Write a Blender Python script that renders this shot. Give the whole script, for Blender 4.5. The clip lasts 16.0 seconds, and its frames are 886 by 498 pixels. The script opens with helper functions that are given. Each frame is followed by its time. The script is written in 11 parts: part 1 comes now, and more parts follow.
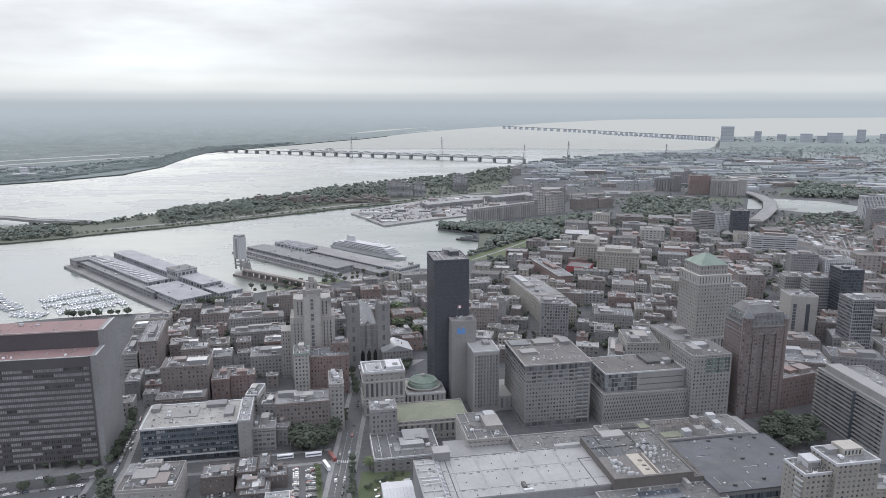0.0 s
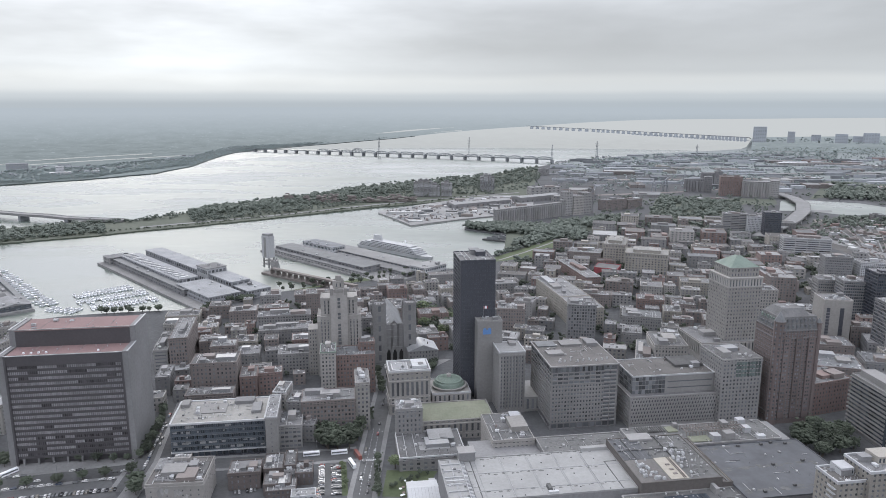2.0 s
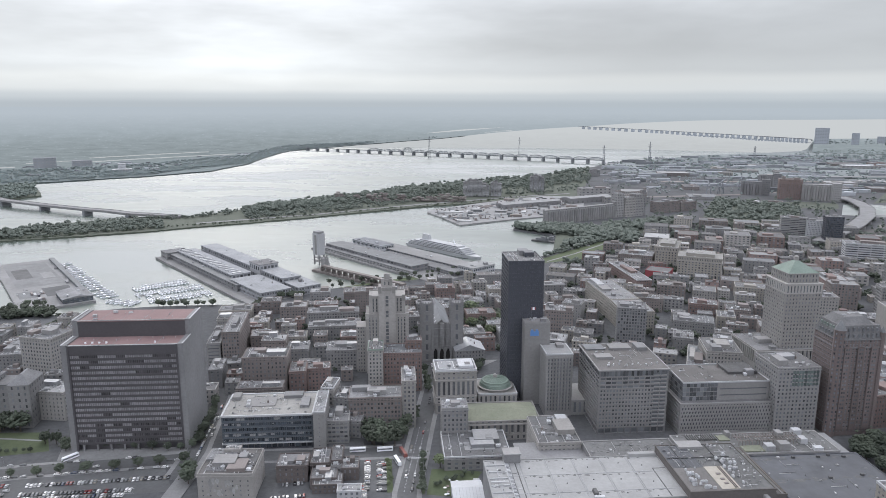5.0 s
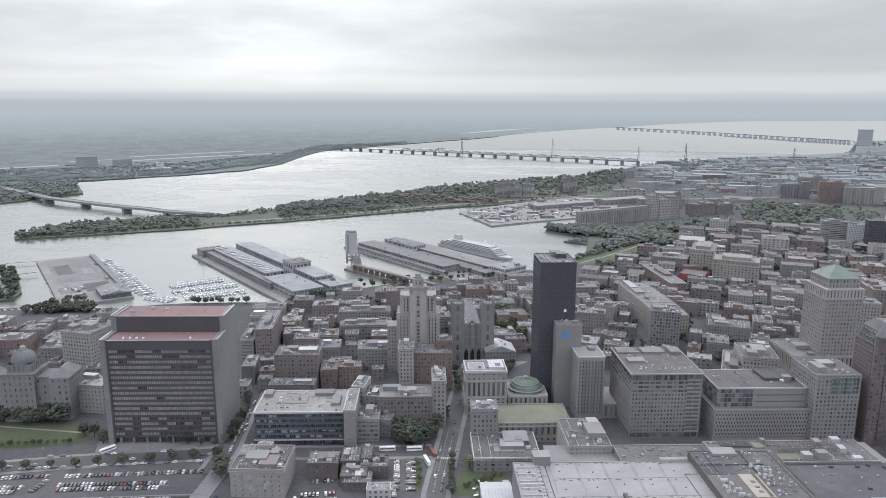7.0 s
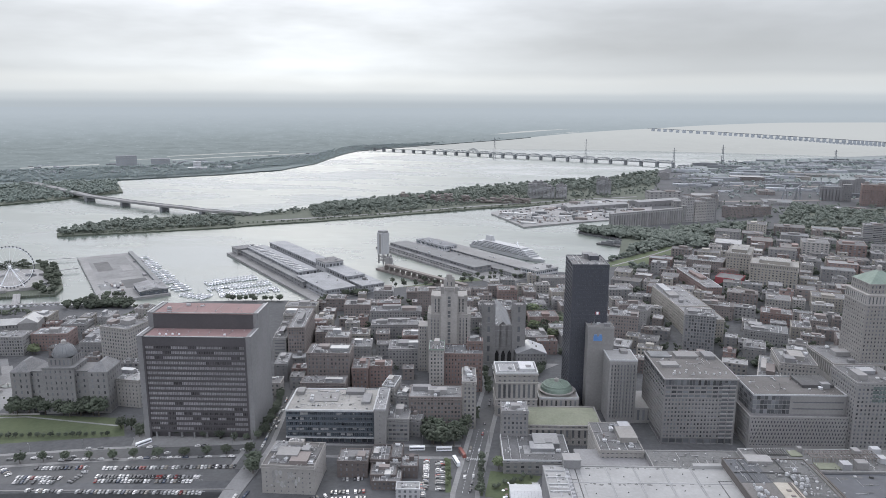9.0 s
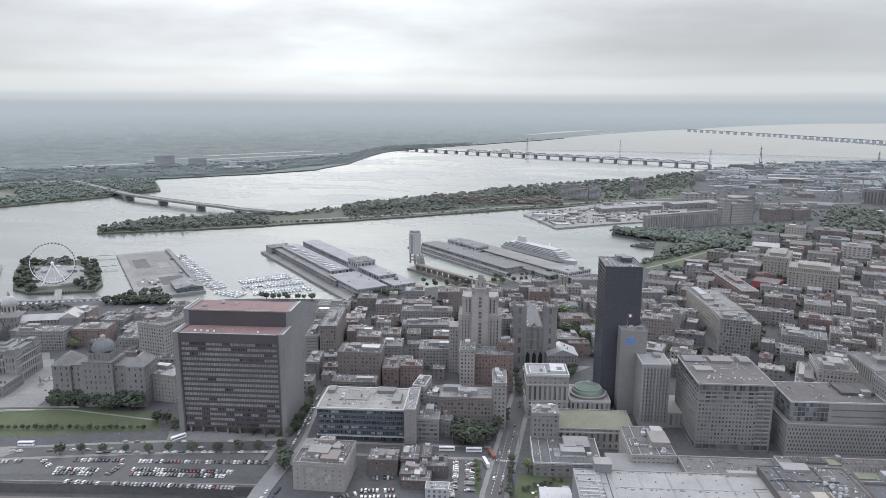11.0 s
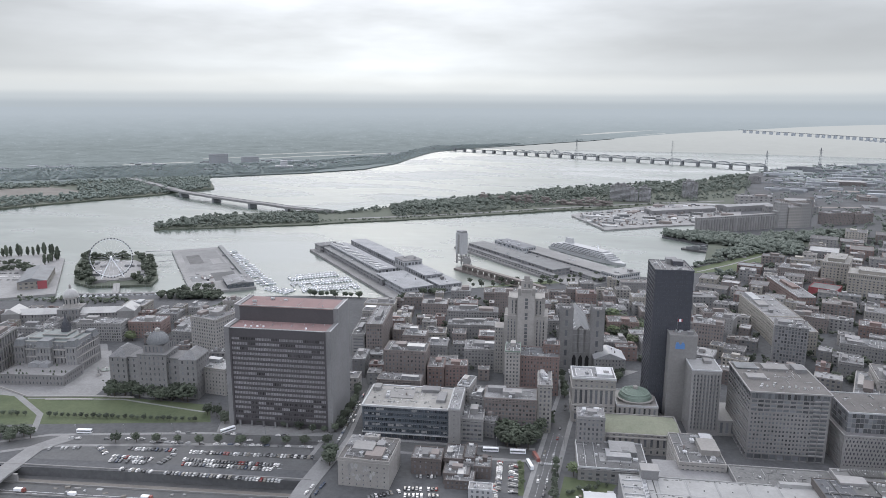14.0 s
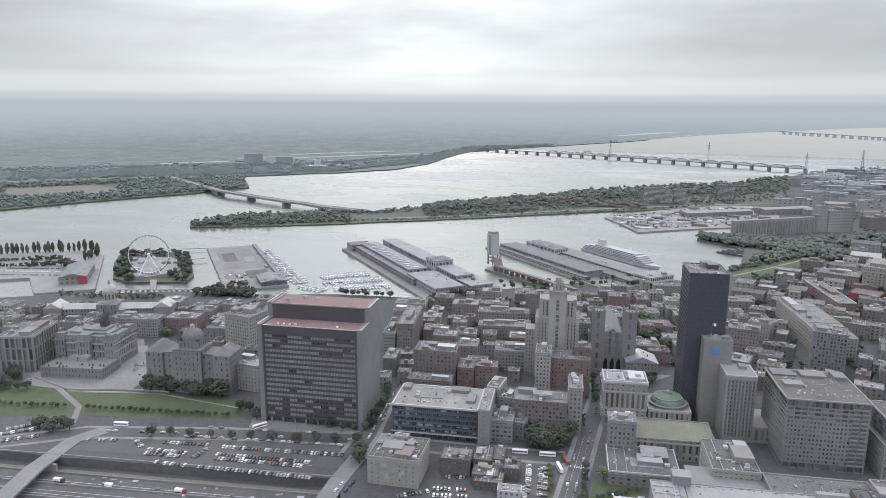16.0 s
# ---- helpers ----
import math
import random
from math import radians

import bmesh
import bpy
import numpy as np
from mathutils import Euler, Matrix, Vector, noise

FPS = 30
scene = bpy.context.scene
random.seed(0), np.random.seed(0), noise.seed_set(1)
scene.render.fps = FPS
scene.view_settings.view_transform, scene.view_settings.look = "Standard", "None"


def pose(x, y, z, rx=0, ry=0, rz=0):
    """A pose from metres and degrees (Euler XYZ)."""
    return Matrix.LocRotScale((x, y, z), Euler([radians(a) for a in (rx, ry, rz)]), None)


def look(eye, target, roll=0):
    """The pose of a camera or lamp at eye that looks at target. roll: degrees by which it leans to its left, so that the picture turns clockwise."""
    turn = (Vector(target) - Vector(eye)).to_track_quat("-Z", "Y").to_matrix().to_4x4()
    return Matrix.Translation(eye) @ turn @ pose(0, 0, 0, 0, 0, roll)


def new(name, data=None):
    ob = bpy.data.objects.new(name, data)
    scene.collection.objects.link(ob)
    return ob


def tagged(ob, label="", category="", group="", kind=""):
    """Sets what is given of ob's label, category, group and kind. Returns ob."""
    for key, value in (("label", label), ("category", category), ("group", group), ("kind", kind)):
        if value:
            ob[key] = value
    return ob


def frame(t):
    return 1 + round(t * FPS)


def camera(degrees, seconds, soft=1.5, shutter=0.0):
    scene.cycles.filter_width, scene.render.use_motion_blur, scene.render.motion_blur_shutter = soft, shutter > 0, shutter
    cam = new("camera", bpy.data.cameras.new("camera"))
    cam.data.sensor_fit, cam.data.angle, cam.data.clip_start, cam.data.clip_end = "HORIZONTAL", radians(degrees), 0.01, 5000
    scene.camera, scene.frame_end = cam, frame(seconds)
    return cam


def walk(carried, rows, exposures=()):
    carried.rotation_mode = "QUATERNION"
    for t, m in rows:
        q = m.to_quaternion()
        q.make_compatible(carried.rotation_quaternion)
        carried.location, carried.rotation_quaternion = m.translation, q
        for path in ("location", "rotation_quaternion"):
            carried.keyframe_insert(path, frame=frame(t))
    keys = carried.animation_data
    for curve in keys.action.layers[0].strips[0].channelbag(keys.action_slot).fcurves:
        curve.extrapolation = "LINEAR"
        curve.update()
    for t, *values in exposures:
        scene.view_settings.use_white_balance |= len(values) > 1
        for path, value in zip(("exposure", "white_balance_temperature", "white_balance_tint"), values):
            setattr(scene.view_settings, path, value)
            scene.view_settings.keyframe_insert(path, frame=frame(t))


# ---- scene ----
EYE_Z = 255.0
cam = camera(64.75, 16.0, soft=0.6)
walk(cam, [
    (0.0, pose(0, 0, EYE_Z, 78.292, -0.020, 0.002)),
    (0.5, pose(0, 0, EYE_Z, 78.298, -0.004, 0.433)),
    (1.0, pose(0, 0, EYE_Z, 78.299, 0.003, 0.969)),
    (1.5, pose(0, 0, EYE_Z, 78.296, 0.003, 1.575)),
    (2.0, pose(0, 0, EYE_Z, 78.291, -0.002, 2.223)),
    (2.5, pose(0, 0, EYE_Z, 78.285, -0.013, 2.895)),
    (3.0, pose(0, 0, EYE_Z, 78.280, -0.027, 3.577)),
    (3.5, pose(0, 0, EYE_Z, 78.276, -0.044, 4.261)),
    (4.0, pose(0, 0, EYE_Z, 78.273, -0.062, 4.942)),
    (6.5, pose(0, 0, EYE_Z, 78.294, -0.154, 8.285)),
    (7.0, pose(0, 0, EYE_Z, 78.304, -0.169, 8.947)),
    (7.5, pose(0, 0, EYE_Z, 78.314, -0.182, 9.608)),
    (8.0, pose(0, 0, EYE_Z, 78.326, -0.193, 10.271)),
    (8.5, pose(0, 0, EYE_Z, 78.337, -0.202, 10.934)),
    (9.0, pose(0, 0, EYE_Z, 78.347, -0.208, 11.598)),
    (11.5, pose(0, 0, EYE_Z, 78.377, -0.219, 14.897)),
    (12.0, pose(0, 0, EYE_Z, 78.377, -0.220, 15.550)),
    (12.5, pose(0, 0, EYE_Z, 78.376, -0.222, 16.200)),
    (13.0, pose(0, 0, EYE_Z, 78.373, -0.225, 16.849)),
    (13.5, pose(0, 0, EYE_Z, 78.369, -0.231, 17.498)),
    (14.0, pose(0, 0, EYE_Z, 78.366, -0.241, 18.148)),
    (14.5, pose(0, 0, EYE_Z, 78.365, -0.256, 18.801)),
    (15.0, pose(0, 0, EYE_Z, 78.367, -0.277, 19.459)),
    (15.5, pose(0, 0, EYE_Z, 78.374, -0.305, 20.123)),
    (16.0, pose(0, 0, EYE_Z, 78.388, -0.342, 20.791)),
])

# ---- light: overcast sky with a veiled sun over the river ----
world = bpy.data.worlds.new("overcast")
scene.world = world
world.use_nodes = True
wn, wl = world.node_tree.nodes, world.node_tree.links
wn.clear()
SUN_AZ, SUN_EL = 24.0, 38.0        # degrees left of the start direction, and up


def node(tree, kind, **values):
    n = tree.nodes.new(kind)
    for key, value in values.items():
        n.inputs[key].default_value = value
    return n


def ramp(tree, stops, interpolation="LINEAR"):
    n = tree.nodes.new("ShaderNodeValToRGB")
    n.color_ramp.interpolation = interpolation
    els = n.color_ramp.elements
    while len(els) < len(stops):
        els.new(0.5)
    for el, (at, col) in zip(els, stops):
        el.position = at
        el.color = (*col, 1) if len(col) == 3 else col
    return n


def math_node(tree, op, a, b=0.0, clamp=False):
    n = tree.nodes.new("ShaderNodeMath")
    n.operation, n.use_clamp = op, clamp
    for i, v in enumerate((a, b)):
        if isinstance(v, (int, float)):
            n.inputs[i].default_value = v
        else:
            tree.links.new(v, n.inputs[i])
    return n.outputs[0]


def build_world():
    tree = world.node_tree
    sky = tree.nodes.new("ShaderNodeTexSky")
    sky.sky_type, sky.sun_disc = "NISHITA", False
    sky.sun_elevation, sky.sun_rotation = radians(SUN_EL), radians(-SUN_AZ)
    sky.dust_density = 3.0
    coord = tree.nodes.new("ShaderNodeTexCoord")
    sep = tree.nodes.new("ShaderNodeSeparateXYZ")
    wl.new(coord.outputs["Generated"], sep.inputs[0])
    up = sep.outputs[2]
    # cloud layers drawn out along the horizon
    def clouds(sx, sz, scale, detail, seed):
        mp = node(tree, "ShaderNodeMapping", Scale=(sx, sx, sz), Location=(seed, seed * 0.7, seed * 0.3))
        wl.new(coord.outputs["Generated"], mp.inputs[0])
        nz = node(tree, "ShaderNodeTexNoise", Scale=scale, Detail=detail, Roughness=0.55)
        wl.new(mp.outputs[0], nz.inputs["Vector"])
        return nz.outputs["Fac"]
    wide = clouds(1.0, 4.0, 2.0, 4.0, 3.1)
    fine = clouds(1.0, 4.5, 4.5, 4.0, 7.7)
    warp = math_node(tree, "MULTIPLY", math_node(tree, "SUBTRACT", wide, 0.5), 0.070)
    warp2 = math_node(tree, "MULTIPLY", math_node(tree, "SUBTRACT", fine, 0.5), 0.020)
    low = math_node(tree, "DIVIDE", math_node(tree, "SUBTRACT", 0.13, up), 0.10, clamp=True)
    bend = math_node(tree, "MULTIPLY", math_node(tree, "ADD", warp, warp2), math_node(tree, "DIVIDE", up, 0.11, clamp=True))
    el = math_node(tree, "ADD", up, bend)
    # brightness by height: murky haze at the skyline, a bright gap under the deck, then grey cloud
    lift = math_node(tree, "DIVIDE", el, 0.25, clamp=True)
    band = ramp(tree, [(0.0, (0.485, 0.545, 0.600)), (0.04, (0.585, 0.640, 0.685)), (0.08, (0.71, 0.75, 0.775)), (0.125, (0.71, 0.745, 0.765)), (0.185, (0.60, 0.635, 0.665)), (0.30, (0.535, 0.565, 0.595)), (0.42, (0.56, 0.59, 0.625)), (0.60, (0.70, 0.735, 0.785)), (1.0, (1.56, 1.585, 1.72))], "EASE")
    wl.new(lift, band.inputs[0])
    # the veiled sun's glow in the deck
    a = radians(24)
    glow_dir = Vector((-math.sin(a) * 0.994, math.cos(a) * 0.994, 0.075))
    dot = tree.nodes.new("ShaderNodeVectorMath")
    dot.operation = "DISTANCE"
    mp = node(tree, "ShaderNodeMapping", Scale=(1, 1, 3.2))
    wl.new(coord.outputs["Generated"], mp.inputs[0])
    wl.new(mp.outputs[0], dot.inputs[0])
    dot.inputs[1].default_value = (glow_dir.x, glow_dir.y, glow_dir.z * 3.2)
    near = math_node(tree, "SUBTRACT", 1.0, math_node(tree, "DIVIDE", dot.outputs["Value"], 0.62), clamp=True)
    glow = math_node(tree, "MULTIPLY", math_node(tree, "POWER", near, 1.6), math_node(tree, "ADD", fine, 0.3))
    mottled = math_node(tree, "ADD", math_node(tree, "MULTIPLY", fine, 0.34), math_node(tree, "MULTIPLY", wide, 0.34))
    calm = math_node(tree, "MULTIPLY", math_node(tree, "SUBTRACT", mottled, 0.34), math_node(tree, "DIVIDE", up, 0.10, clamp=True))
    gain = math_node(tree, "ADD", math_node(tree, "ADD", calm, 0.97), math_node(tree, "MULTIPLY", glow, math_node(tree, "DIVIDE", up, 0.055, clamp=True)))
    mul = tree.nodes.new("ShaderNodeMix")
    mul.data_type, mul.blend_type = "RGBA", "MULTIPLY"
    mul.inputs["Factor"].default_value = 1.0
    grey = tree.nodes.new("ShaderNodeCombineColor")
    for i in range(3):
        wl.new(gain, grey.inputs[i])
    wl.new(band.outputs[0], mul.inputs["A"])
    wl.new(grey.outputs[0], mul.inputs["B"])
    cloud = node(tree, "ShaderNodeBackground", Strength=1.05)
    wl.new(mul.outputs["Result"], cloud.inputs["Color"])
    blue = node(tree, "ShaderNodeBackground", Strength=0.05)
    wl.new(sky.outputs[0], blue.inputs["Color"])
    mixed = node(tree, "ShaderNodeMixShader", Fac=0.93)
    wl.new(blue.outputs[0], mixed.inputs[1])
    wl.new(cloud.outputs[0], mixed.inputs[2])
    out = tree.nodes.new("ShaderNodeOutputWorld")
    wl.new(mixed.outputs[0], out.inputs["Surface"])


build_world()
sun = new("sun", bpy.data.lights.new("sun", "SUN"))
sun.data.energy, sun.data.angle, sun.data.color = 0.95, radians(20), (1.0, 0.96, 0.9)
sun.matrix_world = look((0, 0, 0), (math.sin(radians(SUN_AZ)), -math.cos(radians(SUN_AZ)), -math.tan(radians(SUN_EL))))

# ---- materials ----
MATS = {}


def material(name, dark, light, rough=0.8, grain=0.6, blotch=0.02, vary=0.15, metal=0.0, bump=0.2, spec=0.5, island=False, level_normal=False):
    """Two noises, a fine grain and broad stains, between two colours; a shade of its own for each object."""
    m = bpy.data.materials.new(name)
    m.use_nodes = True
    t = m.node_tree
    bs = t.nodes["Principled BSDF"]
    co = t.nodes.new("ShaderNodeTexCoord")
    info = t.nodes.new("ShaderNodeObjectInfo")
    off = t.nodes.new("ShaderNodeVectorMath")
    off.operation = "ADD"
    t.links.new(co.outputs["Object"], off.inputs[0])
    shift = math_node(t, "MULTIPLY", info.outputs["Random"], 500.0)
    t.links.new(shift, off.inputs[1])
    n1 = node(t, "ShaderNodeTexNoise", Scale=grain, Detail=4.0, Roughness=0.7)
    if level_normal:
        up = node(t, "ShaderNodeCombineXYZ", Z=1.0)
        t.links.new(up.outputs[0], bs.inputs["Normal"])
    n2 = node(t, "ShaderNodeTexNoise", Scale=blotch, Detail=5.0, Roughness=0.6)
    for n in (n1, n2):
        t.links.new(off.outputs[0], n.inputs["Vector"])
    both = math_node(t, "ADD", math_node(t, "MULTIPLY", n1.outputs["Fac"], 0.45), math_node(t, "MULTIPLY", n2.outputs["Fac"], 0.55))
    rp = ramp(t, [(0.36, dark), (0.64, light)])
    t.links.new(both, rp.inputs[0])
    if island:
        rnd = t.nodes.new("ShaderNodeNewGeometry").outputs["Random Per Island"]
    else:
        rnd = info.outputs["Random"]
    hsv = node(t, "ShaderNodeHueSaturation")
    val = math_node(t, "ADD", math_node(t, "MULTIPLY", rnd, 2 * vary), 1.0 - vary)
    t.links.new(val, hsv.inputs["Value"])
    t.links.new(rp.outputs[0], hsv.inputs["Color"])
    t.links.new(hsv.outputs[0], bs.inputs["Base Color"])
    bs.inputs["Roughness"].default_value = rough
    bs.inputs["Metallic"].default_value = metal
    bs.inputs["Specular IOR Level"].default_value = spec
    if bump:
        bp = node(t, "ShaderNodeBump", Strength=bump, Distance=0.1)
        t.links.new(n1.outputs["Fac"], bp.inputs["Height"])
        t.links.new(bp.outputs[0], bs.inputs["Normal"])
    MATS[name] = m
    return m


def rows_of(name, *args, **kw):
    """The same surface for blocks joined in one mesh, each with a shade of its own."""
    material(name, *args, **kw)
    kw["island"] = True
    kw["vary"] = max(0.25, kw.get("vary", 0.15))
    material(name + "_rows", *args, **kw)


def grey(a, b, tint=(1, 1, 1)):
    cool = (0.968, 1.0, 1.058)
    return tuple(a * c * k for c, k in zip(tint, cool)), tuple(b * c * k for c, k in zip(tint, cool))


WARM, COOL, BRICK = (1.0, 0.93, 0.84), (0.93, 0.97, 1.0), (1.0, 0.62, 0.52)
rows_of("limestone", *grey(0.235, 0.325, (1, 0.95, 0.885)), grain=0.4)
rows_of("greystone", *grey(0.170, 0.250, (1, 0.975, 0.95)), grain=0.5)
rows_of("concrete", *grey(0.205, 0.275, (1, 0.97, 0.935)), grain=0.5)
material("concrete_dark", *grey(0.155, 0.225, (1, 0.985, 0.98)), grain=0.5)
rows_of("brick_red", *grey(0.155, 0.225, (1.0, 0.74, 0.67)), grain=0.9)
rows_of("brick_brown", *grey(0.155, 0.22, (1.0, 0.87, 0.81)), grain=0.9)
rows_of("brick_buff", *grey(0.225, 0.31, (1.0, 0.93, 0.82)), grain=0.9)
material("brick_sooty", *grey(0.085, 0.135, (1.0, 0.85, 0.80)), grain=0.9)
material("white_panel", *grey(0.34, 0.44), rough=0.6)
material("dark_panel", *grey(0.056, 0.074, (0.93, 0.97, 1.13)), rough=0.4, vary=0.05)
rows_of("roof_gravel", *grey(0.11, 0.21, (1, 0.99, 0.985)), rough=0.95, grain=0.8, blotch=0.06, vary=0.3)
rows_of("roof_dark", *grey(0.085, 0.16, (1, 0.98, 0.97)), rough=0.9, grain=0.8, blotch=0.07, vary=0.3)
rows_of("roof_white", *grey(0.22, 0.31, (1, 0.99, 0.965)), rough=0.8, grain=0.6, blotch=0.06, vary=0.1)
material("roof_cream", *grey(0.20, 0.29, (1.0, 0.965, 0.89)), rough=0.9, grain=0.5, blotch=0.09, vary=0.1)
material("roof_red", *grey(0.19, 0.25, (1.0, 0.66, 0.63)), rough=0.9, grain=0.6, blotch=0.05, vary=0.1)
rows_of("roof_slate", *grey(0.11, 0.18, (0.95, 0.98, 1.0)), rough=0.7, grain=0.7, blotch=0.07, vary=0.15)
material("roof_metal", *grey(0.13, 0.20, (0.98, 1.0, 1.02)), rough=0.7, grain=0.5, blotch=0.08, vary=0.1)
rows_of("roof_brown", *grey(0.10, 0.16, (1.0, 0.94, 0.89)), rough=0.95, grain=0.8, blotch=0.06, vary=0.1)
material("roof_blue", *grey(0.11, 0.20, (0.94, 0.98, 1.05)), rough=0.75, grain=0.12, blotch=0.05, vary=0.05)
material("roof_moss", (0.135, 0.152, 0.115), (0.20, 0.212, 0.168), rough=0.95, grain=0.5, blotch=0.05, vary=0.05)
material("copper_green", (0.135, 0.185, 0.162), (0.20, 0.256, 0.228), rough=0.7, grain=0.6, blotch=0.08, vary=0.05)
material("sheet_metal", *grey(0.24, 0.36), rough=0.45, metal=0.3, vary=0.25)
material("unit_grey", *grey(0.30, 0.48), rough=0.6, vary=0.35)
material("glass_dark", *grey(0.105, 0.165, (0.97, 1.0, 1.04)), rough=0.2, grain=0.15, vary=0.6, bump=0, spec=0.8, island=True)
material("glass_blue", *grey(0.05, 0.10, (0.84, 0.98, 1.14)), rough=0.15, grain=0.15, vary=0.6, bump=0, spec=0.9, island=True)
material("clutter", *grey(0.20, 0.42, (1, 0.985, 0.97)), rough=0.7, vary=0.55, island=True)
material("stain", *grey(0.06, 0.09), rough=0.7, vary=0.05)
material("mural", (0.24, 0.245, 0.255), (0.31, 0.31, 0.31), rough=0.9, grain=0.8, blotch=0.2, vary=0.2)
material("glass_black", *grey(0.052, 0.070, (0.91, 0.97, 1.16)), rough=0.3, vary=0.16, bump=0, island=True)
material("glass_dim", *grey(0.055, 0.11, (1.0, 0.94, 0.97)), rough=0.25, grain=0.15, vary=0.5, bump=0, spec=0.8, island=True)
material("glass_lit", *grey(0.23, 0.38, (1.0, 0.955, 0.97)), rough=0.3, grain=0.12, vary=0.22, bump=0, spec=0.8, island=True)
material("asphalt", *grey(0.075, 0.115), rough=0.9, grain=0.4, blotch=0.03, vary=0.05)
material("ground_city", *grey(0.075, 0.125, (0.98, 0.985, 1.0)), spec=0.15, rough=0.95, grain=0.25, blotch=0.012, vary=0.0)
material("pavement", *grey(0.16, 0.24, (1, 0.985, 0.965)), rough=0.9, grain=0.5, blotch=0.05, vary=0.05)
material("ballast", *grey(0.085, 0.145, (1, 0.95, 0.91)), rough=0.95, grain=0.3, blotch=0.03, vary=0.0, spec=0.1)
material("quay", *grey(0.18, 0.27, (1, 0.98, 0.95)), rough=0.95, grain=0.3, blotch=0.03, vary=0.1)
material("grass", (0.058, 0.078, 0.042), (0.092, 0.112, 0.062), rough=0.95, grain=0.3, blotch=0.03, vary=0.08)
material("leaf", (0.042, 0.055, 0.042), (0.074, 0.090, 0.066), rough=0.85, grain=0.5, blotch=0.06, vary=0.35, bump=0.4)
material("leaf_light", (0.085, 0.112, 0.065), (0.13, 0.158, 0.09), rough=0.85, grain=0.5, blotch=0.06, vary=0.2, bump=0.4)
material("bark", *grey(0.06, 0.11, (1, 0.85, 0.7)), rough=0.95)
material("red_cloth", (0.22, 0.05, 0.06), (0.28, 0.07, 0.085), rough=0.7, vary=0.05)
material("red_paint", (0.20, 0.07, 0.06), (0.25, 0.09, 0.08), rough=0.5, vary=0.2)
material("blue_sign", (0.085, 0.19, 0.42), (0.11, 0.24, 0.50), rough=0.5, vary=0.02)
material("white_paint", *grey(0.72, 0.85), rough=0.4, vary=0.08, bump=0)
material("steel", *grey(0.22, 0.34), rough=0.5, metal=0.6, vary=0.2)
material("rust_steel", *grey(0.14, 0.22, (1.0, 0.88, 0.8)), rough=0.8, vary=0.15)
material("rubber", *grey(0.015, 0.03), rough=0.8, vary=0.1, bump=0)
material("road_paint", *grey(0.55, 0.7), rough=0.7, vary=0.1)
material("soil", *grey(0.13, 0.20, (1, 0.92, 0.81)), rough=0.95)
for i, c in enumerate(((0.62, 0.62, 0.63), (0.36, 0.37, 0.38), (0.035, 0.036, 0.04), (0.13, 0.135, 0.14), (0.16, 0.03, 0.03), (0.05, 0.065, 0.10), (0.20, 0.19, 0.17))):
    material("car_paint_%d" % i, c, tuple(min(1, v * 1.15) for v in c), rough=0.25, vary=0.1, bump=0, spec=0.7)


def far_material(name, dark, light, scale, rough=0.9):
    """Land in the distance: patches of wood, field and roofs, at two sizes. Haze is mixed into both colours."""
    m = material(name, dark, light, rough=rough, grain=scale, blotch=scale * 0.12, vary=0.0, bump=0, spec=0.05, level_normal=True)
    return m


# land and leaf colours with aerial haze mixed in, bluer the farther off
far_material("hazed_wood", (0.190, 0.238, 0.242), (0.255, 0.302, 0.308), 0.02)
# leaves lightened in steps: haze painted into their base colour
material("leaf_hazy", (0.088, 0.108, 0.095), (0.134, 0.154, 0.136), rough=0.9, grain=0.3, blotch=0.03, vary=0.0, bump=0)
material("leaf_hazed_far", (0.118, 0.148, 0.136), (0.168, 0.198, 0.183), rough=0.9, grain=0.3, blotch=0.03, vary=0.0, bump=0)
material("leaf_hazed_distant", (0.165, 0.200, 0.200), (0.225, 0.262, 0.262), rough=0.9, grain=0.3, blotch=0.03, vary=0.0, bump=0)
far_material("hazed_ground", (0.125, 0.153, 0.156), (0.185, 0.215, 0.218), 0.02)
far_material("hazed_land", (0.172, 0.194, 0.198), (0.252, 0.276, 0.284), 0.03)
material("bank_green", (0.062, 0.075, 0.060), (0.096, 0.109, 0.088), rough=0.95, grain=0.12, blotch=0.012, vary=0.0)


